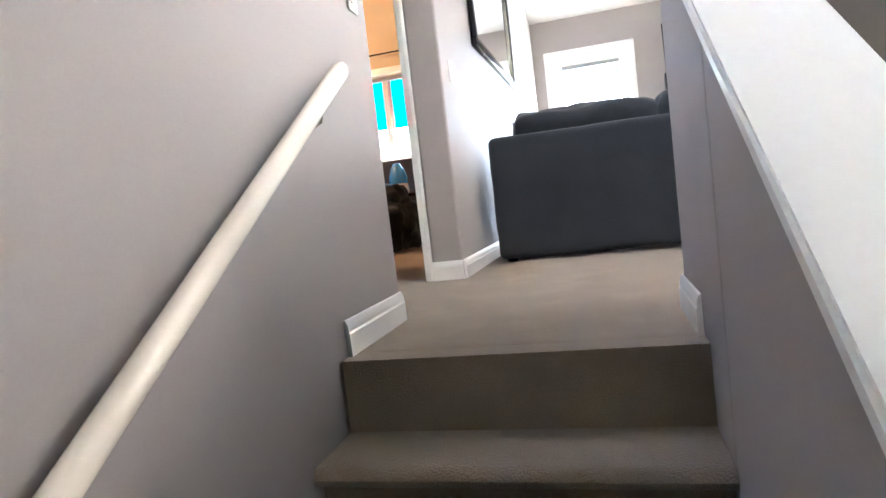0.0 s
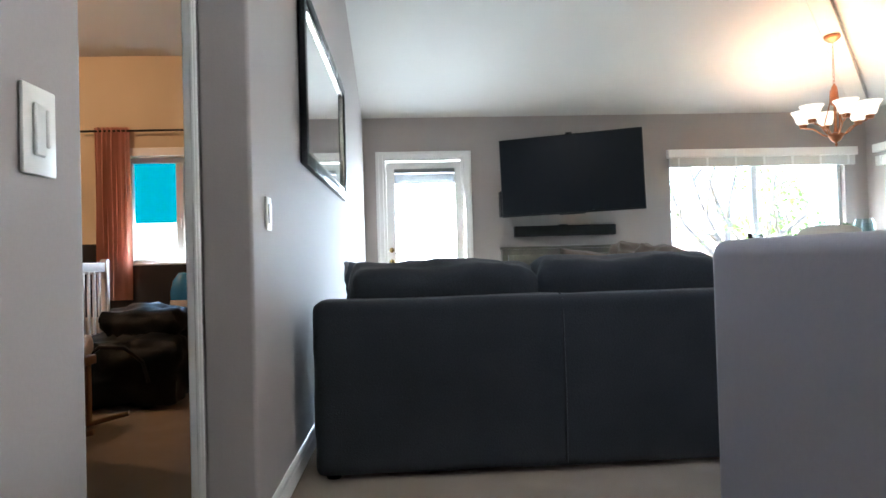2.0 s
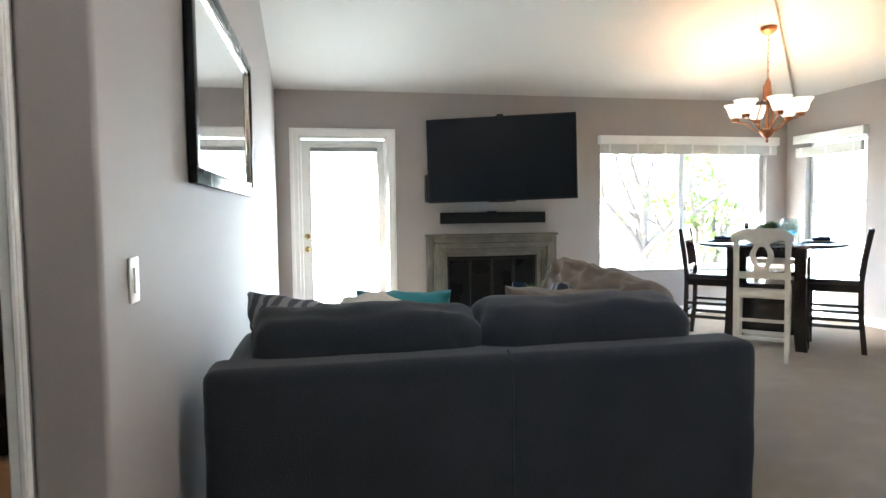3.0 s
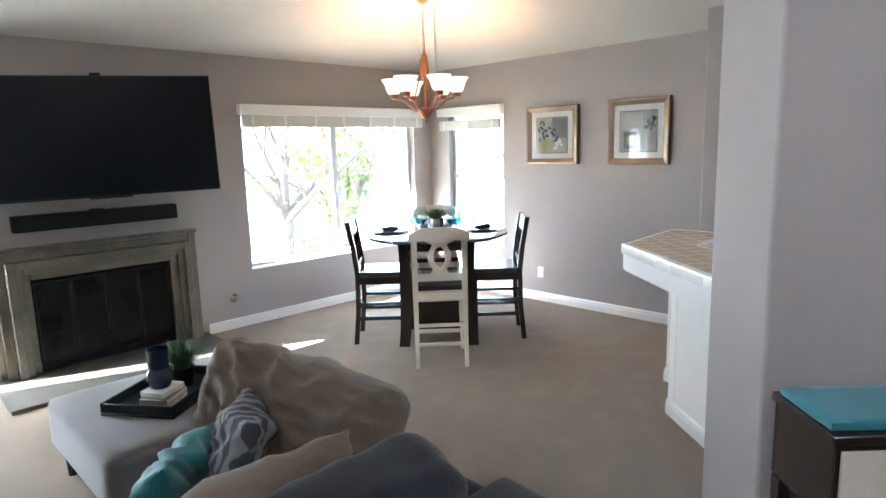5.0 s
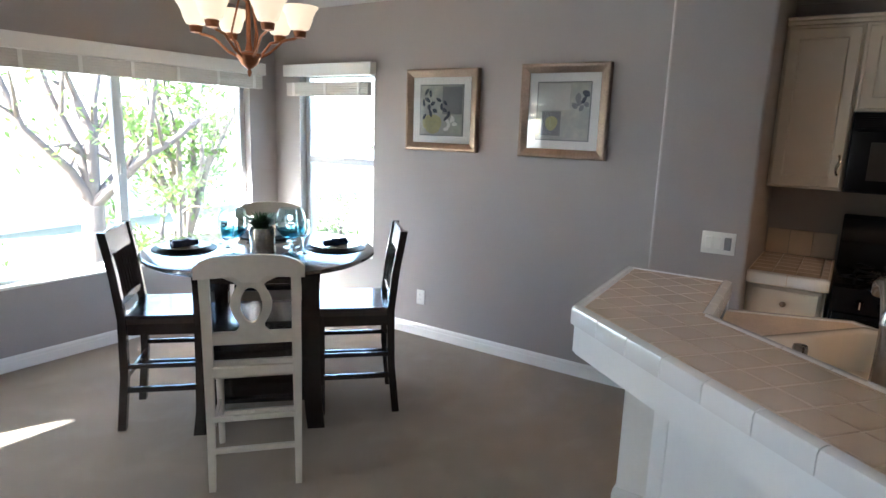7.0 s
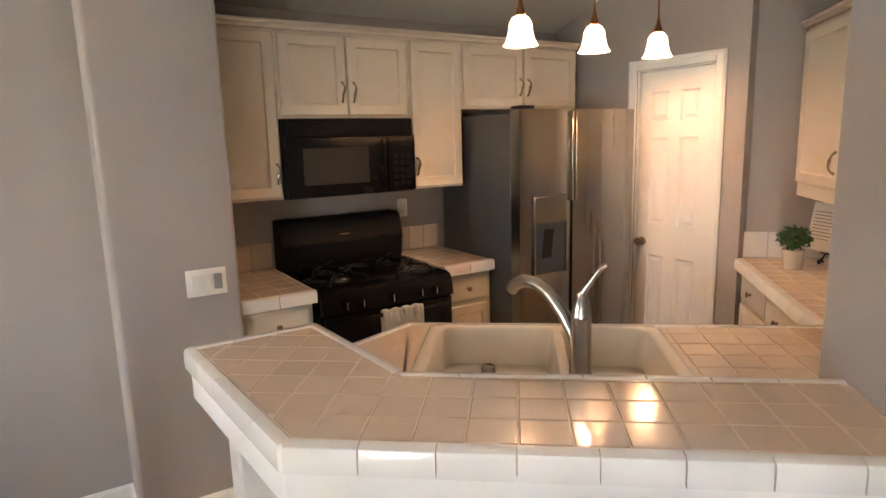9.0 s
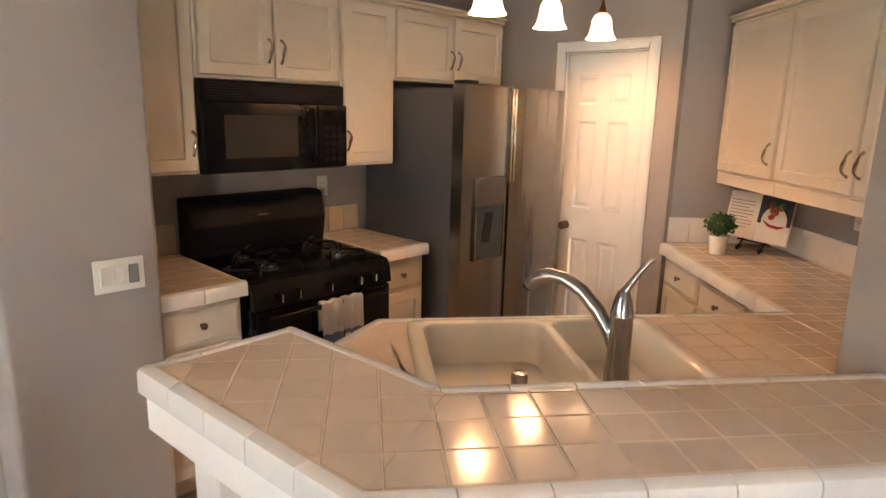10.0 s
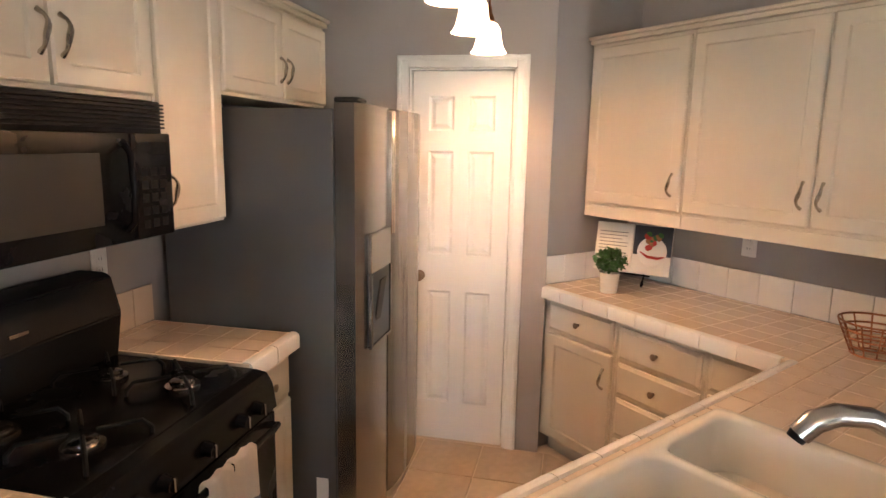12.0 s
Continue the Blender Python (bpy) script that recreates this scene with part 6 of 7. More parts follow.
# range
rg = thing("gas_range", range_m(5.745, 0.905), "black freestanding gas range with four burners and knobs", "range")
RW = 0.758
part("body", bx(0.0, 0.02, 0.02, RW, 0.70, 0.895, bev=0.004), BLACKGLOSS, rg)
part("oven_door", bx(0.012, -0.012, 0.20, RW - 0.012, 0.018, 0.785, bev=0.006, seg=2), BLACKGLOSS, rg)
part("oven_window", bx(0.16, -0.0135, 0.33, RW - 0.16, -0.012, 0.60), SCREEN, rg)
part("drawer", bx(0.012, -0.008, 0.035, RW - 0.012, 0.018, 0.19, bev=0.006, seg=2), BLACKGLOSS, rg)
oh = bmesh.new()
tube(oh, [(0.06, -0.010, 0.755), (0.06, -0.045, 0.76), (0.10, -0.052, 0.762), (RW - 0.10, -0.052, 0.762), (RW - 0.06, -0.045, 0.76), (RW - 0.06, -0.010, 0.755)], 0.011, 10)
part("oven_handle", oh, BLACKGLOSS, rg)
cp = bmesh.new()
prof = [(-0.012, 0.792), (0.0, 0.87), (0.02, 0.905), (0.06, 0.912), (0.06, 0.792)]
l0 = [cp.verts.new((0.0, y, z)) for y, z in prof]
l1 = [cp.verts.new((RW, y, z)) for y, z in prof]
for i in range(5):
    j = (i + 1) % 5
    cp.faces.new((l0[i], l0[j], l1[j], l1[i]))
cp.faces.new(l0)
cp.faces.new(l1[::-1])
part("control_panel", cp, BLACKGLOSS, rg)
for x in (0.12, 0.21, 0.379, 0.548, 0.638):
    k = rod(bmesh.new(), (x, -0.004, 0.84), (x, -0.034, 0.836), 0.021, 0.018, 18)
    kn = part("knob", k, BLACKGLOSS, rg)
    part("pointer", bx(x - 0.003, -0.040, 0.818, x + 0.003, -0.030, 0.854, bev=0.001), NICKEL, kn)
part("cooktop", bx(0.0, 0.06, 0.896, RW, 0.64, 0.914, bev=0.005, seg=2), BLACKGLOSS, rg)
bg = bmesh.new()
prof = [(0.57, 0.91), (0.545, 1.06), (0.555, 1.07), (0.575, 1.185), (0.60, 1.198), (0.70, 1.198), (0.70, 0.91)]
l0 = [bg.verts.new((0.0, y, z)) for y, z in prof]
l1 = [bg.verts.new((RW, y, z)) for y, z in prof]
for i in range(len(prof)):
    j = (i + 1) % len(prof)
    bg.faces.new((l0[i], l0[j], l1[j], l1[i]))
bg.faces.new(l0)
bg.faces.new(l1[::-1])
bmesh.ops.bevel(bg, geom=bg.edges[:], offset=0.005, segments=2, affect="EDGES")
part("back_guard", bg, BLACKMATT, rg)
part("badge", bx(RW / 2 - 0.03, 0.552, 1.095, RW / 2 + 0.03, 0.566, 1.105), NICKEL, rg)
for bxx in (0.19, 0.568):
    for by in (0.19, 0.44):
        b = bmesh.new()
        lathe(b, [(0.05, 0.914), (0.05, 0.922), (0.036, 0.926), (0.036, 0.934), (0.03, 0.938), (0.0, 0.939)], 22, (bxx, by, 0))
        part("burner", b, STEEL, rg, "round steel burner head")
        g = bmesh.new()
        for k in range(4):
            a = k * math.pi / 2 + math.pi / 4
            ca, sa = math.cos(a), math.sin(a)
            tube(g, [(bxx + 0.03 * ca, by + 0.03 * sa, 0.953), (bxx + 0.13 * ca, by + 0.13 * sa, 0.953), (bxx + 0.15 * ca, by + 0.15 * sa, 0.93), (bxx + 0.15 * ca, by + 0.15 * sa, 0.914)], 0.006, 6)
        part("grate", g, BLACKMATT, rg)
for j, x in enumerate((0.355, 0.475)):
    tw = bmesh.new()
    n, w = 12, 0.115
    rows = []
    path = [(-0.036, 0.64), (-0.036, 0.756), (-0.040, 0.783), (-0.053, 0.788), (-0.067, 0.780), (-0.068, 0.71), (-0.070, 0.63), (-0.072, 0.58 + 0.03 * j), (-0.073, 0.555 + 0.03 * j)]
    for y, z in path:
        rows.append([tw.verts.new((x + w * (i / n - 0.5) * (1 - 0.10 * (0.73 - z)) + 0.01 * (0.73 - z), y - 0.004 * math.sin(i * 1.7 + j) * (0.74 - z) / 0.2, z + 0.004 * math.sin(i))) for i in range(n + 1)])
    for r, (a, b) in enumerate(zip(rows, rows[1:])):
        for i in range(n):
            f = tw.faces.new((a[i], a[i + 1], b[i + 1], b[i]))
            f.material_index = 1 if r == 6 else 0
    bmesh.ops.solidify(tw, geom=tw.faces[:], thickness=0.004)
    solid("dish_towel", tw, [TOWELWHITE, TOWELBLUE], "white dish towel with blue stripe over the oven handle", "towel", m=range_m(5.745, 0.905), smooth=60)

mw = thing("microwave", range_m(6.065, 0.930), "black over-the-range microwave under a wall cabinet", "microwave")
part("body", bx(0.0, 0.012, 1.342, 0.755, 0.384, 1.748, bev=0.004), BLACK, mw)
part("door", bx(0.004, -0.02, 1.35, 0.575, 0.011, 1.655, bev=0.007, seg=2), BLACKGLOSS, mw)
part("window", bx(0.09, -0.0225, 1.41, 0.46, -0.0195, 1.60, bev=0.001), MWGLASS, mw, "dark mesh door window")
part("control_panel", bx(0.58, -0.02, 1.35, 0.751, 0.011, 1.655, bev=0.007, seg=2), BLACKGLOSS, mw)
part("display", bx(0.605, -0.0222, 1.595, 0.725, -0.0198, 1.63), FIREGLASS, mw)
part("handle", tube(bmesh.new(), [(0.545, -0.02, 1.385), (0.54, -0.05, 1.41), (0.54, -0.055, 1.50), (0.54, -0.05, 1.60), (0.545, -0.02, 1.63)], 0.010, 10), BLACKGLOSS, mw)
for i in range(7):
    part("vent_slat", bx(0.02, -0.014 - 0.0, 1.668 + 0.011 * i, 0.735, 0.011, 1.674 + 0.011 * i), BLACK, mw)
for r in range(5):
    for c in range(3):
        part("key", bx(0.612 + 0.04 * c, -0.0215, 1.38 + 0.038 * r, 0.640 + 0.04 * c, -0.0198, 1.404 + 0.038 * r, bev=0.001), BLACKMATT, mw)

# refrigerator
fg = thing("refrigerator", range_m(5.585, -0.212), "stainless side-by-side refrigerator with grey sides and water dispenser", "refrigerator")
FW = 0.905
part("body", bx(0.004, 0.095, 0.02, FW - 0.004, 0.80, 1.755, bev=0.004), FRIDGESIDE, fg)


def fridge_door(x0, x1, name):
    bm = bmesh.new()
    n = 12
    prof = []
    for i in range(n + 1):
        u = i / n
        prof.append((x0 + (x1 - x0) * u, 0.012 - 0.028 * math.sin(math.pi * u) ** 0.6))
    lo = [bm.verts.new((x, y, 0.06)) for x, y in prof]
    hi = [bm.verts.new((x, y, 1.775)) for x, y in prof]
    bl, bh = [bm.verts.new((x, 0.088, 0.06)) for x, _ in prof], [bm.verts.new((x, 0.088, 1.775)) for x, _ in prof]
    for i in range(n):
        bm.faces.new((lo[i], lo[i + 1], hi[i + 1], hi[i]))
        bm.faces.new((bl[i + 1], bl[i], bh[i], bh[i + 1]))
        bm.faces.new((hi[i], hi[i + 1], bh[i + 1], bh[i]))
        bm.faces.new((lo[i + 1], lo[i], bl[i], bl[i + 1]))
    bm.faces.new((lo[0], hi[0], bh[0], bl[0]))
    bm.faces.new((hi[n], lo[n], bl[n], bh[n]))
    return part(name, bm, FRIDGESTEEL, fg, "brushed stainless door", smooth=40)


d1 = fridge_door(0.0, 0.378, "freezer_door")
d2 = fridge_door(0.398, FW, "fridge_door")
for d, x in ((d1, 0.374), (d2, 0.402)):
    part("grip", bx(x - 0.008, -0.016, 1.26, x + 0.008, 0.02, 1.766, bev=0.004), NICKEL, d, "long bright grip strip")
part("door_gap", bx(0.379, 0.03, 0.06, 0.397, 0.085, 1.77), BLACK, fg)
part("dispenser", bx(0.078, -0.020, 0.86, 0.312, 0.03, 1.145, bev=0.004), FRIDGEPOCKET, d1, "dark blue-grey water and ice dispenser pocket")
part("dispenser_panel", bx(0.074, -0.026, 1.147, 0.316, -0.006, 1.30, bev=0.004), FRIDGESTEEL, d1)
rim = bmesh.new()
for x0, x1, z0, z1 in ((0.072, 0.084, 0.862, 1.146), (0.308, 0.318, 0.862, 1.146), (0.072, 0.318, 0.852, 0.862)):
    box(rim, x0, -0.029, z0, x1, -0.012, z1, bev=0.002)
part("dispenser_rim", rim, FRIDGESTEEL, d1)
part("paddle", box(bmesh.new(), -0.035, -0.004, -0.10, 0.035, 0.004, 0.10, bev=0.003, m=pose(0.17, -0.026, 1.02, 8, 0, 0)), BLACK, d1)
part("hinge_cover", bx(0.0, 0.0, 1.776, 0.10, 0.09, 1.795, bev=0.006), BLACK, fg)
part("kick_grille", bx(0.01, 0.06, 0.005, FW - 0.01, 0.10, 0.055), BLACK, fg)
part("energy_label", bx(0.0028, 0.13, 0.20, 0.0042, 0.18, 0.33), PAPER, fg, "small white sticker")

# pendants
for i, (x, y) in enumerate(((5.182, 0.123), (5.21, -0.36), (5.226, -0.846))):
    p = thing("pendant_lamp", pose(x, y, 2.025), "small bell-shaped lit glass pendant lamp on a bronze rod", "pendant lamp", "pendants over the kitchen")
    top = min(3.9, 2.51 + VAULT * (EAST - x)) - 2.025
    part("shade", shell(bmesh.new(), [(0.078, 0.0), (0.064, 0.022), (0.054, 0.06), (0.05, 0.095), (0.036, 0.118), (0.022, 0.125), (0.024, 0.121), (0.047, 0.092), (0.051, 0.06), (0.061, 0.022), (0.075, 0.0)], 28), PENDGLASS, p, "lit frosted glass bell shade")
    part("cap", lathe(bmesh.new(), [(0.0, 0.126), (0.024, 0.126), (0.02, 0.145), (0.011, 0.165), (0.008, 0.19), (0.0, 0.19)], 18), BRONZE, p)
    part("rod", rod(bmesh.new(), (0, 0, 0.18), (0, 0, top), 0.0045, n=8), BRONZE, p)
    part("canopy", lathe(bmesh.new(), [(0.0, top - 0.06), (0.05, top - 0.05), (0.058, top - 0.03), (0.0, top - 0.03)], 20), BRONZE, p)
    bulb("pendant_bulb", x, y, 2.025 + 0.032, PEND_W)

# things on the counter
hp = thing("herb_plant", spot(2.415, -4.15, CZ + 0.0065), "small bushy green plant in a white ribbed pot", "plant")
part("pot", lathe(bmesh.new(), [(0.0, 0.0), (0.042, 0.0), (0.05, 0.095), (0.052, 0.10), (0.046, 0.10), (0.044, 0.08), (0.0, 0.08)], 28), PORCELAIN, hp, "white pot")


def bush(n, r, h, size, seed):
    rnd = random.Random(seed)
    bm = bmesh.new()
    for i in range(n):
        u, v, w = rnd.gauss(0, 1), rnd.gauss(0, 1), rnd.gauss(0, 1)
        d = Vector((u, v, w)).normalized() * (0.45 + 0.55 * rnd.random())
        c = Vector((d.x * r, d.y * r, 0.10 + h * (0.5 + 0.5 * d.z)))
        a = Vector((rnd.uniform(-1, 1), rnd.uniform(-1, 1), rnd.uniform(-0.3, 1))).normalized() * size * rnd.uniform(0.6, 1.3)
        s = a.cross(Vector((rnd.uniform(-1, 1), rnd.uniform(-1, 1), 0.4))).normalized() * size * 0.5
        bm.faces.new([bm.verts.new(p) for p in (c - a, c + s, c + a, c - s)])
    return bm


part("foliage", bush(420, 0.085, 0.12, 0.016, 5), POTPLANT, hp, "dense small green leaves", smooth=0)
part("stem", tube(bmesh.new(), [(0, 0, 0.07), (0.01, 0.0, 0.12), (0.0, 0.01, 0.16)], 0.006, 6), POTPLANT, hp)

EM = spot(2.155, -4.225, CZ + 0.0065, 114)
es = thing("book_easel", EM, "black iron cookbook easel on the counter", "easel")
for x in (-0.07, 0.07):
    part("leg", tube(bmesh.new(), [(x, -0.075, 0.004), (x, -0.045, 0.055), (x * 0.8, 0.0, 0.09), (x * 0.5, 0.06, 0.22)], 0.005, 6), BLACKMATT, es)
    part("scroll", tube(bmesh.new(), [(x, -0.05, 0.012), (x, -0.07, 0.03), (x, -0.085, 0.022), (x, -0.08, 0.005)], 0.005, 6), BLACKMATT, es)
part("crossbar", tube(bmesh.new(), [(-0.10, -0.045, 0.058), (0.10, -0.045, 0.058)], 0.005, 6), BLACKMATT, es)
ck = thing("cookbook", EM @ pose(0, -0.048, 0.066, -9, 0, 0), "open cookbook with a food photograph standing on an easel", "book")
part("page", bx(-0.198, -0.006, 0.0, -0.001, 0.006, 0.255, bev=0.002), PAPER, ck, "white text page")
rp = part("page", bx(0.001, -0.006, 0.0, 0.198, 0.006, 0.255, bev=0.002), PAPER, ck, "page with a food photograph")
part("photo", bx(0.004, -0.0075, 0.10, 0.196, -0.0062, 0.252), PHOTO, rp)
dish = bmesh.new()
lathe(dish, [(0.0, 0.0), (0.075, 0.0), (0.072, 0.0012), (0.0, 0.0014)], 28, (0.10, -0.0076, 0.12), pose(0, 0, 0, 90, 0, 0))
part("dish", dish, MAT_WHITE, rp)
for i in range(14):
    rnd = random.Random(i)
    f = bmesh.new()
    lathe(f, [(0.0, 0.0), (0.016, 0.0), (0.012, 0.002), (0.0, 0.0022)], 8, (0.10 + rnd.uniform(-0.04, 0.04), -0.0092, 0.15 + rnd.uniform(-0.02, 0.06)), pose(0, 0, 0, 90, 0, 0))
    part("food", f, (BROWNFOOD, RED, POTPLANT)[i % 3] if i % 3 else BROWNFOOD, rp)
part("red_mark", tube(bmesh.new(), [(0.04, -0.0085, 0.115), (0.08, -0.0085, 0.092), (0.13, -0.0085, 0.088), (0.165, -0.0085, 0.098)], [0.003, 0.008, 0.008, 0.003], 6), RED, rp)
for r in range(9):
    part("text_line", bx(-0.18, -0.0068, 0.06 + 0.018 * r, -0.03 - 0.03 * (r % 3 == 0), -0.0062, 0.064 + 0.018 * r), BOOKGREY, ck)
bk2 = thing("fruit_basket", spot(2.30, -3.02, CZ + 0.0065), "dark woven wire basket on the counter", "basket")
for k in range(5):
    r, z = 0.07 + 0.012 * k, 0.006 + 0.03 * k
    part("ring", tube(bmesh.new(), [(r * math.cos(t), r * math.sin(t), z) for t in [2 * math.pi * i / 24 for i in range(25)]], 0.004, 5), BRONZE, bk2)
for k in range(12):
    a = 2 * math.pi * k / 12
    part("rib", tube(bmesh.new(), [(0.068 * math.cos(a), 0.068 * math.sin(a), 0.004), (0.12 * math.cos(a), 0.12 * math.sin(a), 0.128)], 0.003, 5), BRONZE, bk2)

# console table in the hall
co = thing("console_table", spot(2.065, -2.488, 0), "weathered dark console table with drawers against the hall wall", "console table")
part("top", bx(0.0, 0.0, 0.76, 0.335, 0.66, 0.79, bev=0.004), DARKWOOD, co)
part("case", bx(0.012, 0.012, 0.50, 0.33, 0.648, 0.759, bev=0.003), DARKWOOD, co)
for y in (0.03, 0.335):
    d = part("drawer", bx(0.004, y, 0.53, 0.013, y + 0.295, 0.74, bev=0.003), WHITEWOOD, co, "distressed grey-white drawer front")
    part("pull", rod(bmesh.new(), (0.004, y + 0.147, 0.635), (-0.02, y + 0.147, 0.635), 0.012, 0.016, 12), BLACKMATT, d)
for x in (0.03, 0.30):
    for y in (0.03, 0.63):
        part("leg", bx(x - 0.022, y - 0.022, 0.0, x + 0.022, y + 0.022, 0.50, bev=0.003), DARKWOOD, co)
part("shelf", bx(0.012, 0.012, 0.16, 0.33, 0.648, 0.185, bev=0.003), DARKWOOD, co)
rn = bmesh.new()
pad(rn, (0.03, 0.20, 0.7905), (0.31, 0.655, 0.815), 0.1, 8, 0.004)
solid("table_runner", rn, TEAL, "folded teal cloth on the console table", "cloth", m=spot(2.065, -2.488, 0), smooth=60)

# ---- nursery seen through the hall doorway ----
def two_tone(name, along, lo, hi, t0, t1, holes, label):
    holed(name, along, lo, hi, t0, t1, 2.62, holes, CREAM, label)


NY = 3.30
NW = (-1.84, -0.95, 0.90, 1.79)
two_tone("wall_nursery_north", "x", -3.9, -0.16, NY, NY + 0.14, [NW], "cream nursery wall with dark lower half")
two_tone("wall_nursery_west", "y", HALL, NY, -3.9, -3.78, [], "cream nursery side wall")
holed("wall_nursery_south", "x", -3.9, -0.16, HALL, HALL + 0.11, 2.62, [(-0.95, -0.20, 0.0, 2.05)], PAINT, "wall with the nursery doorway")
two_tone("wall_nursery_entry", "y", HALL + 0.11, 1.17, -1.27, -1.165, [], "short cream wall inside the nursery door")
structure("wall_nursery_face", bx(-0.17, HALL + 0.12, 0.0, -0.161, NY, 2.62), CREAM, "cream inner face of the nursery wall", "wall")
lowp = bmesh.new()
for x0, x1 in ((-3.78, NW[0]), (NW[1], -0.172)):
    box(lowp, x0, NY - 0.006, 0.0, x1, NY - 0.001, 1.08)
box(lowp, NW[0], NY - 0.006, 0.0, NW[1], NY - 0.001, 0.90)
structure("trim_dark_dado", lowp, NAVY, "dark painted lower wall band", "wall band")
structure("trim_dark_dado_entry", bx(-1.2705, HALL + 0.111, 0.0, -1.159, 1.176, 1.10), NAVY, "dark painted lower band on the entry wall", "wall band")
baseboard("baseboard", [(-0.175, NY), (-3.7, NY)][::-1])
window("window_3", "x", *NW, NY, "x", "small white nursery window with daylight behind")
structure("trim_nursery_window", bx(NW[0] - 0.06, NY - 0.02, NW[3], NW[1] + 0.06, NY - 0.001, NW[3] + 0.07, bev=0.004), TRIM, "pale board above the nursery window", "casing")
cu = thing("curtain", pose(-2.02, NY - 0.07, 0), "coral pink pleated curtain hanging beside the nursery window", "curtain")
cb = bmesh.new()
rows = []
for i in range(41):
    x = 0.27 * i / 40
    y = 0.03 * math.sin(i * 1.15)
    rows.append([cb.verts.new((x + (0.004 * math.sin(z * 5 + i)), y * (0.6 + 0.4 * (2 - z) / 2), z)) for z in (0.62, 0.9, 1.2, 1.5, 1.8, 2.02)])
for a, b in zip(rows, rows[1:]):
    for k in range(5):
        cb.faces.new((a[k], a[k + 1], b[k + 1], b[k]))
bmesh.ops.solidify(cb, geom=cb.faces[:], thickness=0.003)
part("cloth", cb, PINK, cu, smooth=60)
part("curtain_rod", rod(bmesh.new(), (-0.12, 0.0, 1.99), (1.2, 0.0, 1.99), 0.009, n=8), BLACKMATT, cu, "thin black curtain rod")
nf = thing("framed_picture", pose(-2.46, NY - 0.003, 1.62), "small pale picture in a thin black frame", "picture")
fr = bmesh.new()
for x0, x1, z0, z1 in ((-0.17, 0.17, 0.10, 0.12), (-0.17, 0.17, -0.12, -0.10), (-0.17, -0.15, -0.10, 0.10), (0.15, 0.17, -0.10, 0.10)):
    box(fr, x0, -0.025, z0, x1, -0.0, z1, bev=0.002)
part("frame", fr, BLACK, nf)
part("mount", bx(-0.151, -0.012, -0.101, 0.151, -0.002, 0.101), MAT_WHITE, nf)
crib = thing("crib", pose(-2.95, 2.20, 0), "white slatted baby crib against the nursery wall", "crib")
for y in (0.0, 0.70):
    part("top_rail", bx(0.0, y - 0.02, 0.84, 1.15, y + 0.02, 0.90, bev=0.006), WHITECRIB, crib)
    part("low_rail", bx(0.0, y - 0.015, 0.32, 1.15, y + 0.015, 0.38, bev=0.004), WHITECRIB, crib)
    for i in range(13):
        x = 0.08 + 0.0825 * i
        part("slat", bx(x - 0.012, y - 0.007, 0.381, x + 0.012, y + 0.007, 0.839, bev=0.002), WHITECRIB, crib)
for x in (0.0, 1.15):
    for y in (0.0, 0.70):
        part("post", bx(x - 0.025, y - 0.025, 0.0, x + 0.025, y + 0.025, 0.95, bev=0.008, seg=2), WHITECRIB, crib)
    part("end_rail", bx(x - 0.018, 0.026, 0.855, x + 0.018, 0.674, 0.925, bev=0.006), WHITECRIB, crib)
    part("end_rail", bx(x - 0.015, 0.026, 0.32, x + 0.015, 0.674, 0.38, bev=0.004), WHITECRIB, crib)
    for i in range(8):
        y = 0.09 + 0.0743 * i
        part("slat", bx(x - 0.007, y - 0.013, 0.381, x + 0.007, y + 0.013, 0.854, bev=0.002), WHITECRIB, crib)
part("mattress", pad(bmesh.new(), (0.03, 0.03, 0.40), (1.12, 0.67, 0.52), 0.05, 5), THROW, crib)
bag = bmesh.new()
pad(bag, (-1.68, 2.0, 0.0), (-0.92, 2.6, 0.46), 0.45, 12, 0.07)
duffel = thing("duffel_bag", pose(-1.3, 2.3, 0.0), "slumped black nylon duffel bag on the carpet", "bag")
bmesh.ops.translate(bag, verts=bag.verts[:], vec=(1.3, -2.3, 0.0))
part("body", bag, BAGCLOTH, duffel, smooth=60)
part("strap", tube(bmesh.new(), [(-0.22, -0.30, 0.20), (-0.20, -0.34, 0.33), (-0.08, -0.35, 0.41), (0.06, -0.34, 0.40), (0.16, -0.33, 0.31), (0.18, -0.30, 0.18)], 0.013, 7), BLACK, duffel, "black webbing strap")
bag2 = bmesh.new()
pad(bag2, (-1.50, 2.15, 0.36), (-1.0, 2.6, 0.62), 0.5, 10, 0.07)
solid("black_coat", bag2, BAGCLOTH, "crumpled dark cloth lying over the bags", "cloth", smooth=60)
nt = thing("side_table", pose(-1.15, 2.92, 0), "small dark nursery side table", "table")
part("top", bx(-0.25, -0.2, 0.50, 0.25, 0.2, 0.53, bev=0.004), DARKWOOD, nt)
for x in (-0.22, 0.22):
    for y in (-0.17, 0.17):
        part("leg", bx(x - 0.02, y - 0.02, 0.0, x + 0.02, y + 0.02, 0.50), DARKWOOD, nt)
hm = thing("humidifier", pose(-1.22, 2.88, 0.5305), "teardrop humidifier with translucent blue tank on a side table", "humidifier")
part("base", lathe(bmesh.new(), [(0.0, 0.0), (0.09, 0.0), (0.10, 0.03), (0.09, 0.10), (0.0, 0.10)], 22), PORCELAIN, hm)
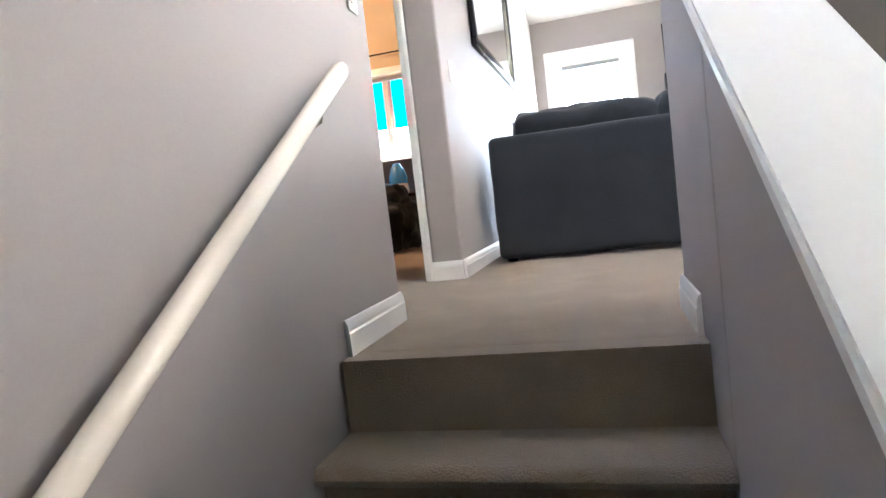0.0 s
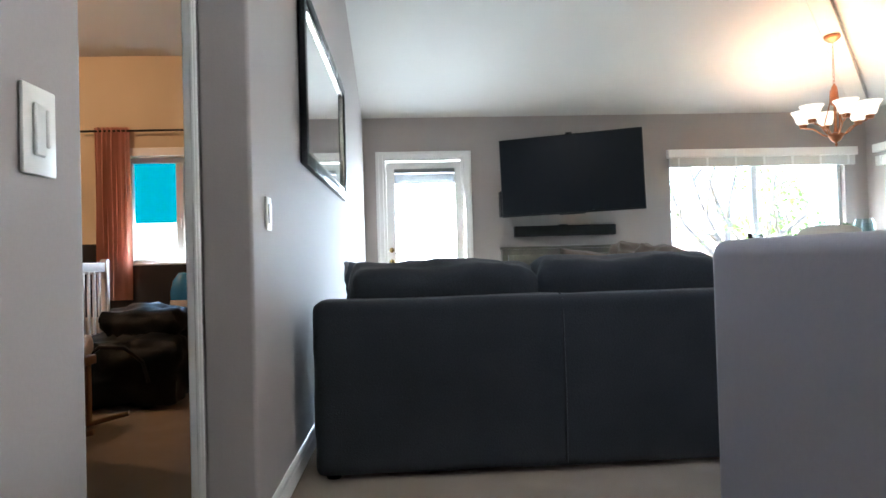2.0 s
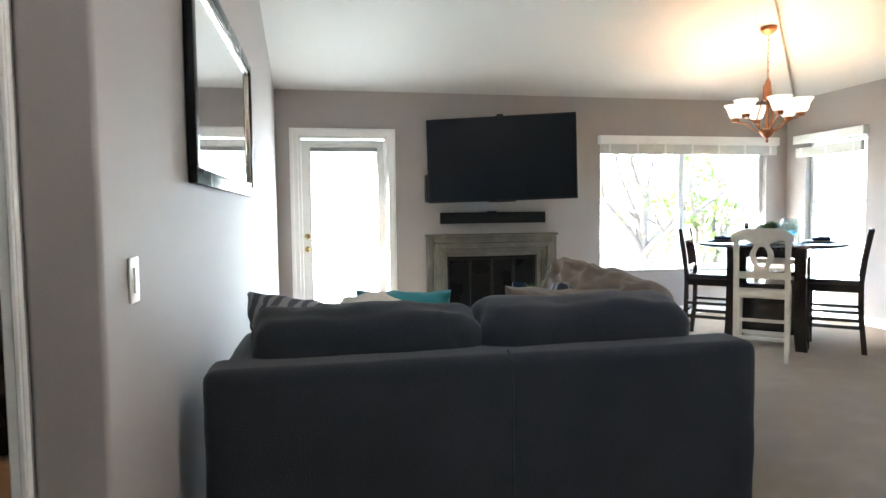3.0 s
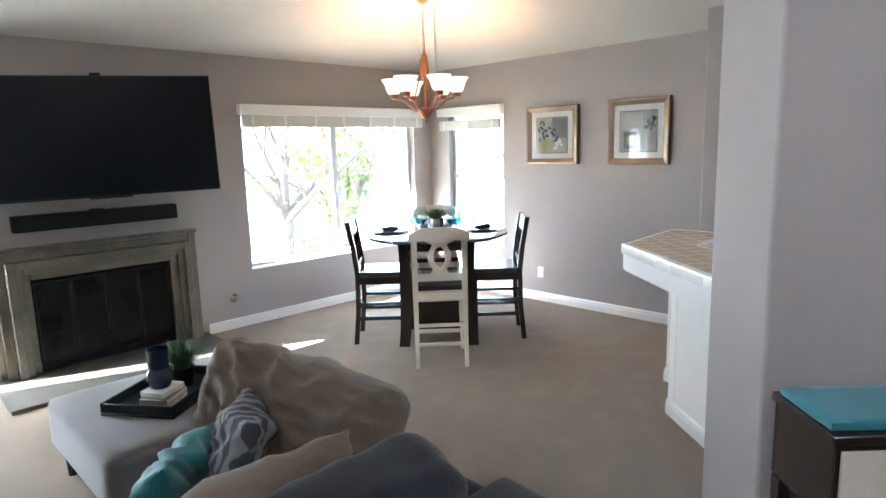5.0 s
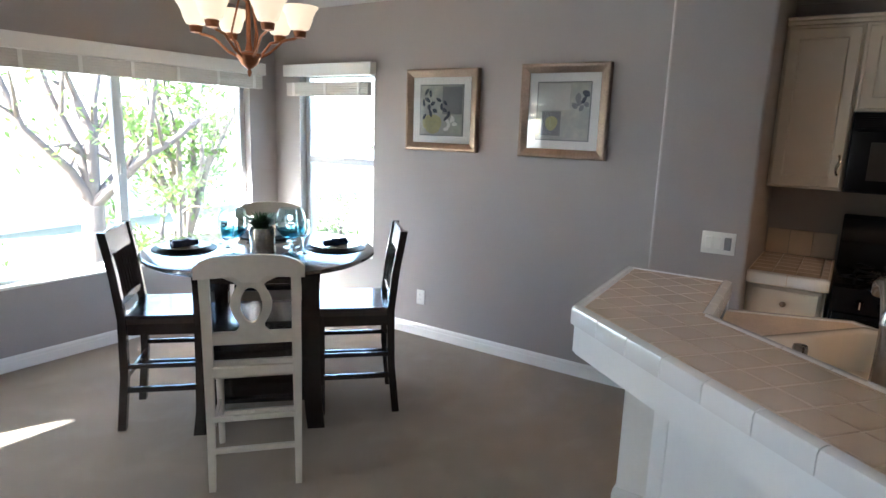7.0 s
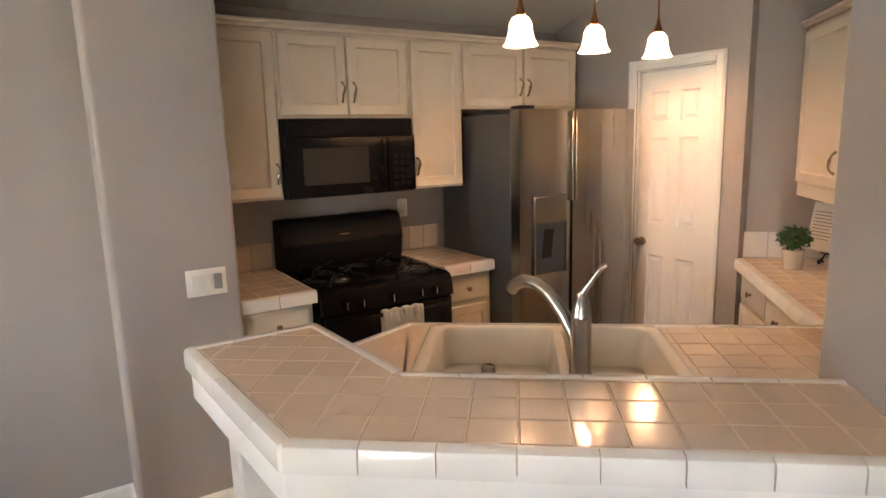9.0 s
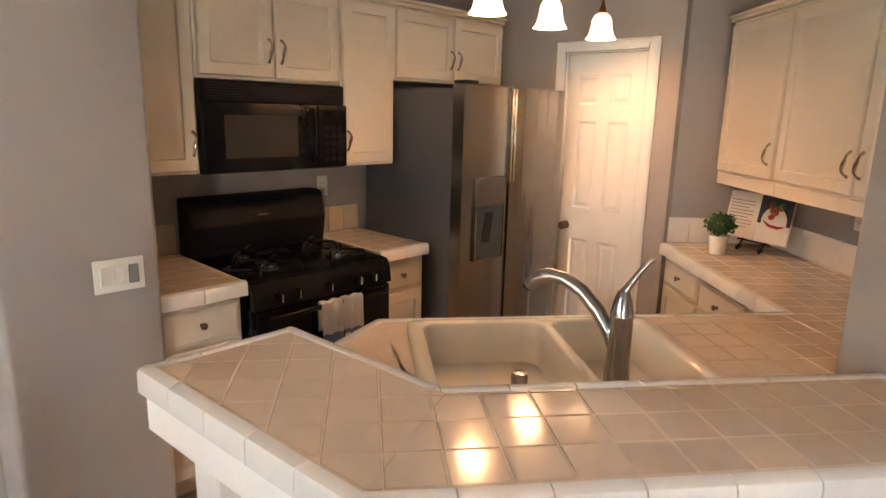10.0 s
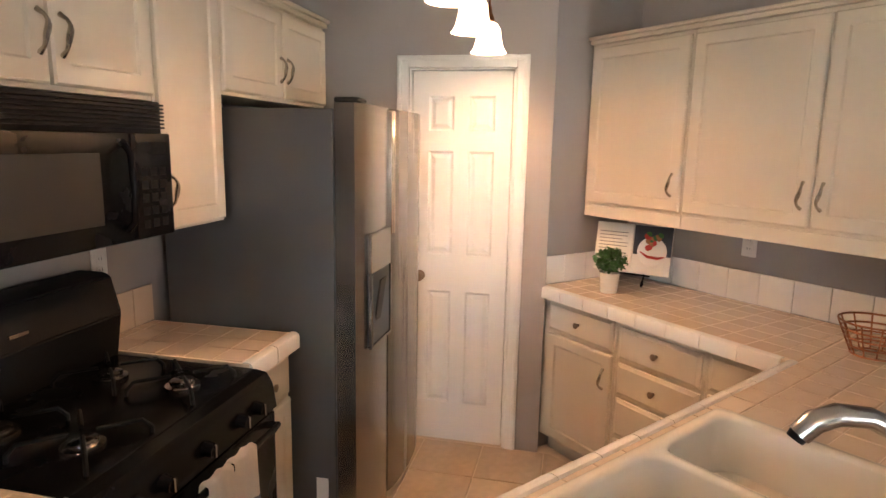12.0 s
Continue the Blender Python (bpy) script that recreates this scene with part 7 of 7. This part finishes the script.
part("tank", lathe(bmesh.new(), [(0.0, 0.101), (0.088, 0.101), (0.09, 0.16), (0.07, 0.24), (0.03, 0.30), (0.0, 0.305)], 22), material("blue_tank_plastic", (0.05, 0.25, 0.55), 0.2, var=0.1, bump=0.0), hm, "blue plastic tank")
rk = thing("rocking_chair", pose(-1.50, 1.48, 0), "wooden nursery rocking chair with a pale cushion", "chair")
part("cushion", pad(bmesh.new(), (-0.25, -0.2, 0.40), (0.22, 0.25, 0.52), 0.3, 7, 0.01), THROW, rk, smooth=60)
part("seat_frame", bx(-0.24, -0.2, 0.35, 0.21, 0.25, 0.40, bev=0.004), WOOD, rk)
for y in (-0.17, 0.21):
    part("rocker", tube(bmesh.new(), [(-0.42, y, 0.06), (-0.2, y, 0.02), (0.0, y, 0.014), (0.2, y, 0.02), (0.40, y, 0.07)], 0.014, 8), WOOD, rk)
    for x in (-0.2, 0.18):
        part("leg", rod(bmesh.new(), (x, y, 0.02), (x, y, 0.36), 0.018, n=10), WOOD, rk)
part("backrest", pad(bmesh.new(), (-0.32, -0.2, 0.50), (-0.22, 0.25, 0.95), 0.2, 7, 0.01), THROW, rk, smooth=60)

# ---- outdoors ----
GZ = -3.0
structure("ground", bx(-600, -600, GZ - 0.5, 600, 600, GZ), GRASS, "dry green lawn reaching the horizon", "ground")
structure("pavement", bx(-40, 19.0, GZ, 40, 26.0, GZ + 0.05), STUCCO, "pale concrete drive behind the garden", "pavement")


def limb(bm, pts, r0, r1):
    n = len(pts)
    tube(bm, pts, [r0 + (r1 - r0) * i / (n - 1) for i in range(n)], 9)


def tree(x, y, h, seed, label, limbs, leaves, spread, size, low=0.5, arms=()):
    rnd = random.Random(seed)
    t = thing("tree", pose(x, y, GZ), label, "tree")
    bm = bmesh.new()
    fork = Vector((rnd.uniform(-0.1, 0.1), rnd.uniform(-0.1, 0.1), h * low))
    limb(bm, [Vector((0, 0, 0)), Vector((0.06, 0.02, h * low * 0.4)), Vector((-0.04, 0.03, h * low * 0.75)), fork], 0.20, 0.15)
    tips = []
    for i in range(limbs):
        a = 6.283 * i / limbs + rnd.uniform(-0.4, 0.4)
        e = rnd.uniform(0.45, 1.05) * h * (1 - low)
        r = spread * rnd.uniform(0.5, 1.0)
        p = [fork, fork + Vector((math.cos(a) * r * 0.35, math.sin(a) * r * 0.35, e * 0.38)), fork + Vector((math.cos(a + 0.2) * r * 0.7, math.sin(a + 0.2) * r * 0.7, e * 0.62)), fork + Vector((math.cos(a) * r, math.sin(a) * r, e))]
        if arms:
            (r1, e1), (r2, e2), (r3, e3) = arms[i]
            o = Vector((0.87, -0.46, 0.0))
            back = Vector((0.46, 0.87, 0.0)) * (0.5 * (i % 3) - 0.5)
            p = [fork, fork + o * r1 + back * 0.3 + Vector((0, 0, e1)), fork + o * r2 + back * 0.7 + Vector((0, 0, e2)), fork + o * r3 + back + Vector((0, 0, e3))]
        limb(bm, p, 0.10, 0.03)
        tips.append(p[-1])
        for k in range(3):
            b = p[1 + k % 2].lerp(p[2 + k % 2], rnd.random())
            q = b + Vector((rnd.uniform(-1, 1), rnd.uniform(-1, 1), rnd.uniform(0.1, 1))).normalized() * spread * rnd.uniform(0.25, 0.5)
            mid = b.lerp(q, 0.5) + Vector((0, 0, 0.08))
            limb(bm, [b, mid, q], 0.04, 0.012)
            tips.append(q)
    part("trunk", bm, BARK, t, "pale peeling bark trunk and limbs", smooth=60)
    cr = bmesh.new()
    for i in range(leaves):
        c = rnd.choice(tips) + Vector((rnd.gauss(0, 1), rnd.gauss(0, 1), rnd.gauss(0, 0.7))) * spread * 0.17
        d = Vector((rnd.uniform(-1, 1), rnd.uniform(-1, 1), rnd.uniform(-1, 0.6))).normalized() * size * rnd.uniform(0.6, 1.4)
        s = d.cross(Vector((rnd.uniform(-1, 1), rnd.uniform(-1, 1), 1))).normalized() * size * 0.45
        cr.faces.new([cr.verts.new(q) for q in (c - d, c + s, c + d, c - s)])
    part("crown", cr, LEAF, t, "sparse clumps of small green leaves", smooth=0)
    return t


ARMS = [((-0.25, 0.5), (-0.75, 1.1), (-1.15, 2.4)), ((-0.10, 0.7), (-0.42, 1.5), (-0.7, 2.6)), ((0.05, 0.8), (0.10, 1.5), (0.4, 2.8)), ((0.30, 0.30), (0.75, 0.75), (0.95, 2.2)), ((0.02, 1.1), (-0.25, 1.9), (0.1, 3.0)), ((0.4, 0.5), (1.1, 0.9), (2.0, 1.6))]
tree(6.80, 10.0, 7.4, 11, "spreading tree with pale bare limbs and sparse leaves", 6, 700, 2.0, 0.06, 0.45, ARMS)
tree(10.1, 12.8, 6.4, 4, "dark green conical garden tree", 9, 2600, 1.5, 0.09, 0.32)
tree(8.6, 11.2, 3.4, 14, "olive green garden shrub", 8, 1500, 1.0, 0.07, 0.25)
tree(5.2, 12.4, 3.3, 15, "olive green garden shrub on the lawn", 8, 1300, 1.0, 0.07, 0.25)
tree(13.6, 12.2, 3.2, 16, "olive green garden shrub beside a tree", 8, 1500, 1.1, 0.07, 0.25)
tree(15.5, 9.0, 5.6, 21, "small leafy garden tree", 7, 3200, 1.8, 0.09, 0.3)
tree(2.2, 15.5, 6.2, 31, "leafy green garden tree beside the drive", 7, 1800, 2.0, 0.09, 0.35)


def house(x, y, w, d, h, turn, label):
    t = thing("house", pose(x, y, GZ, 0, 0, turn), label, "house")
    part("wall", bx(-w / 2, -d / 2, 0, w / 2, d / 2, h), STUCCO, t)
    rf = bmesh.new()
    e = 0.5
    v = [rf.verts.new(p) for p in ((-w / 2 - e, -d / 2 - e, h), (w / 2 + e, -d / 2 - e, h), (w / 2 + e, d / 2 + e, h), (-w / 2 - e, d / 2 + e, h), (-w / 2 + d / 2, 0, h + d * 0.28), (w / 2 - d / 2, 0, h + d * 0.28))]
    for f in ((0, 1, 5, 4), (1, 2, 5), (2, 3, 4, 5), (3, 0, 4), (3, 2, 1, 0)):
        rf.faces.new([v[i] for i in f])
    part("roof", rf, ROOFTILE, t, "clay tile hip roof", smooth=0)
    n = int(w / 3)
    for i in range(n):
        for z in (1.0, 3.6) if h > 4.5 else (1.0,):
            xx = -w / 2 + (i + 0.5) * w / n
            wn_ = part("window", bx(xx - 0.6, -d / 2 - 0.06, z, xx + 0.6, -d / 2 - 0.005, z + 1.2, bev=0.01), VINYLFRAME, t)
            part("pane", bx(xx - 0.52, -d / 2 - 0.075, z + 0.08, xx + 0.52, -d / 2 - 0.061, z + 1.12), FARPANE, wn_)
    return t


house(20, 34, 22, 10, 3.0, 8, "low pale stucco house with clay tile roof")
house(-6, 36, 18, 10, 5.2, -6, "two-storey pale stucco house with clay tile roof")
house(36, 12, 20, 10, 3.0, -80, "low pale stucco house beside the garden")
# cyan glow panel added for the backlit upper nursery sash; bright street farther out
structure("backdrop_cyan_panel", bx(NW[0] - 0.15, NY + 0.17, 1.255, NW[1] + 0.15, NY + 0.18, NW[3] + 0.25), glow("cyan_panel_glow", (0.0, 0.42, 0.50), 0.040, (0.0, 0.0, 0.0)), "added glowing cyan panel close behind the upper nursery window", "sky")
structure("backdrop_street", bx(-7.0, 9.0, GZ, -1.2, 9.1, 3.6), glow("bright_street_glow", (1.0, 1.0, 1.0), 0.09, (0.0, 0.0, 0.0)), "plain bright haze beyond the nursery window", "backdrop")
nl = thing("ceiling_lamp", pose(-2.2, 1.7, 2.50), "round frosted glass ceiling lamp in the nursery", "ceiling lamp")
part("shade", shell(bmesh.new(), [(0.16, 0.10), (0.17, 0.08), (0.13, 0.03), (0.0, 0.0)], 28), LAMPGLASS, nl)
part("ceiling_plate", lathe(bmesh.new(), [(0.06, 0.10), (0.06, 0.119), (0.0, 0.119)], 20), NICKEL, nl)
bulb("nursery_bulb", -2.2, 1.7, 2.42, 1.4, 0.05)

daylight("patio_daylight", (DOOR[0] + DOOR[1]) / 2, NORTH + 0.19, 1.05, 0.70, 1.70, 2.7)

# ---- tiles last ----
for parent, polys, size, gap, z0, z1, mat, org in jobs:
    lay_tiles(parent, polys, size, gap, z0, z1, mat, "tile", 0.0025, org)
lay_tiles(kfloor, [[(4.90, -1.245), (5.70, -1.245), (5.70, 1.25), (4.90, 1.25)], [(3.9, -0.45), (4.90, -1.245), (4.90, 1.15), (4.2, 0.35)]], 0.33, 0.006, 0.003, 0.010, VINYL, "floor_tile", 0.002, (4.92, -1.24))
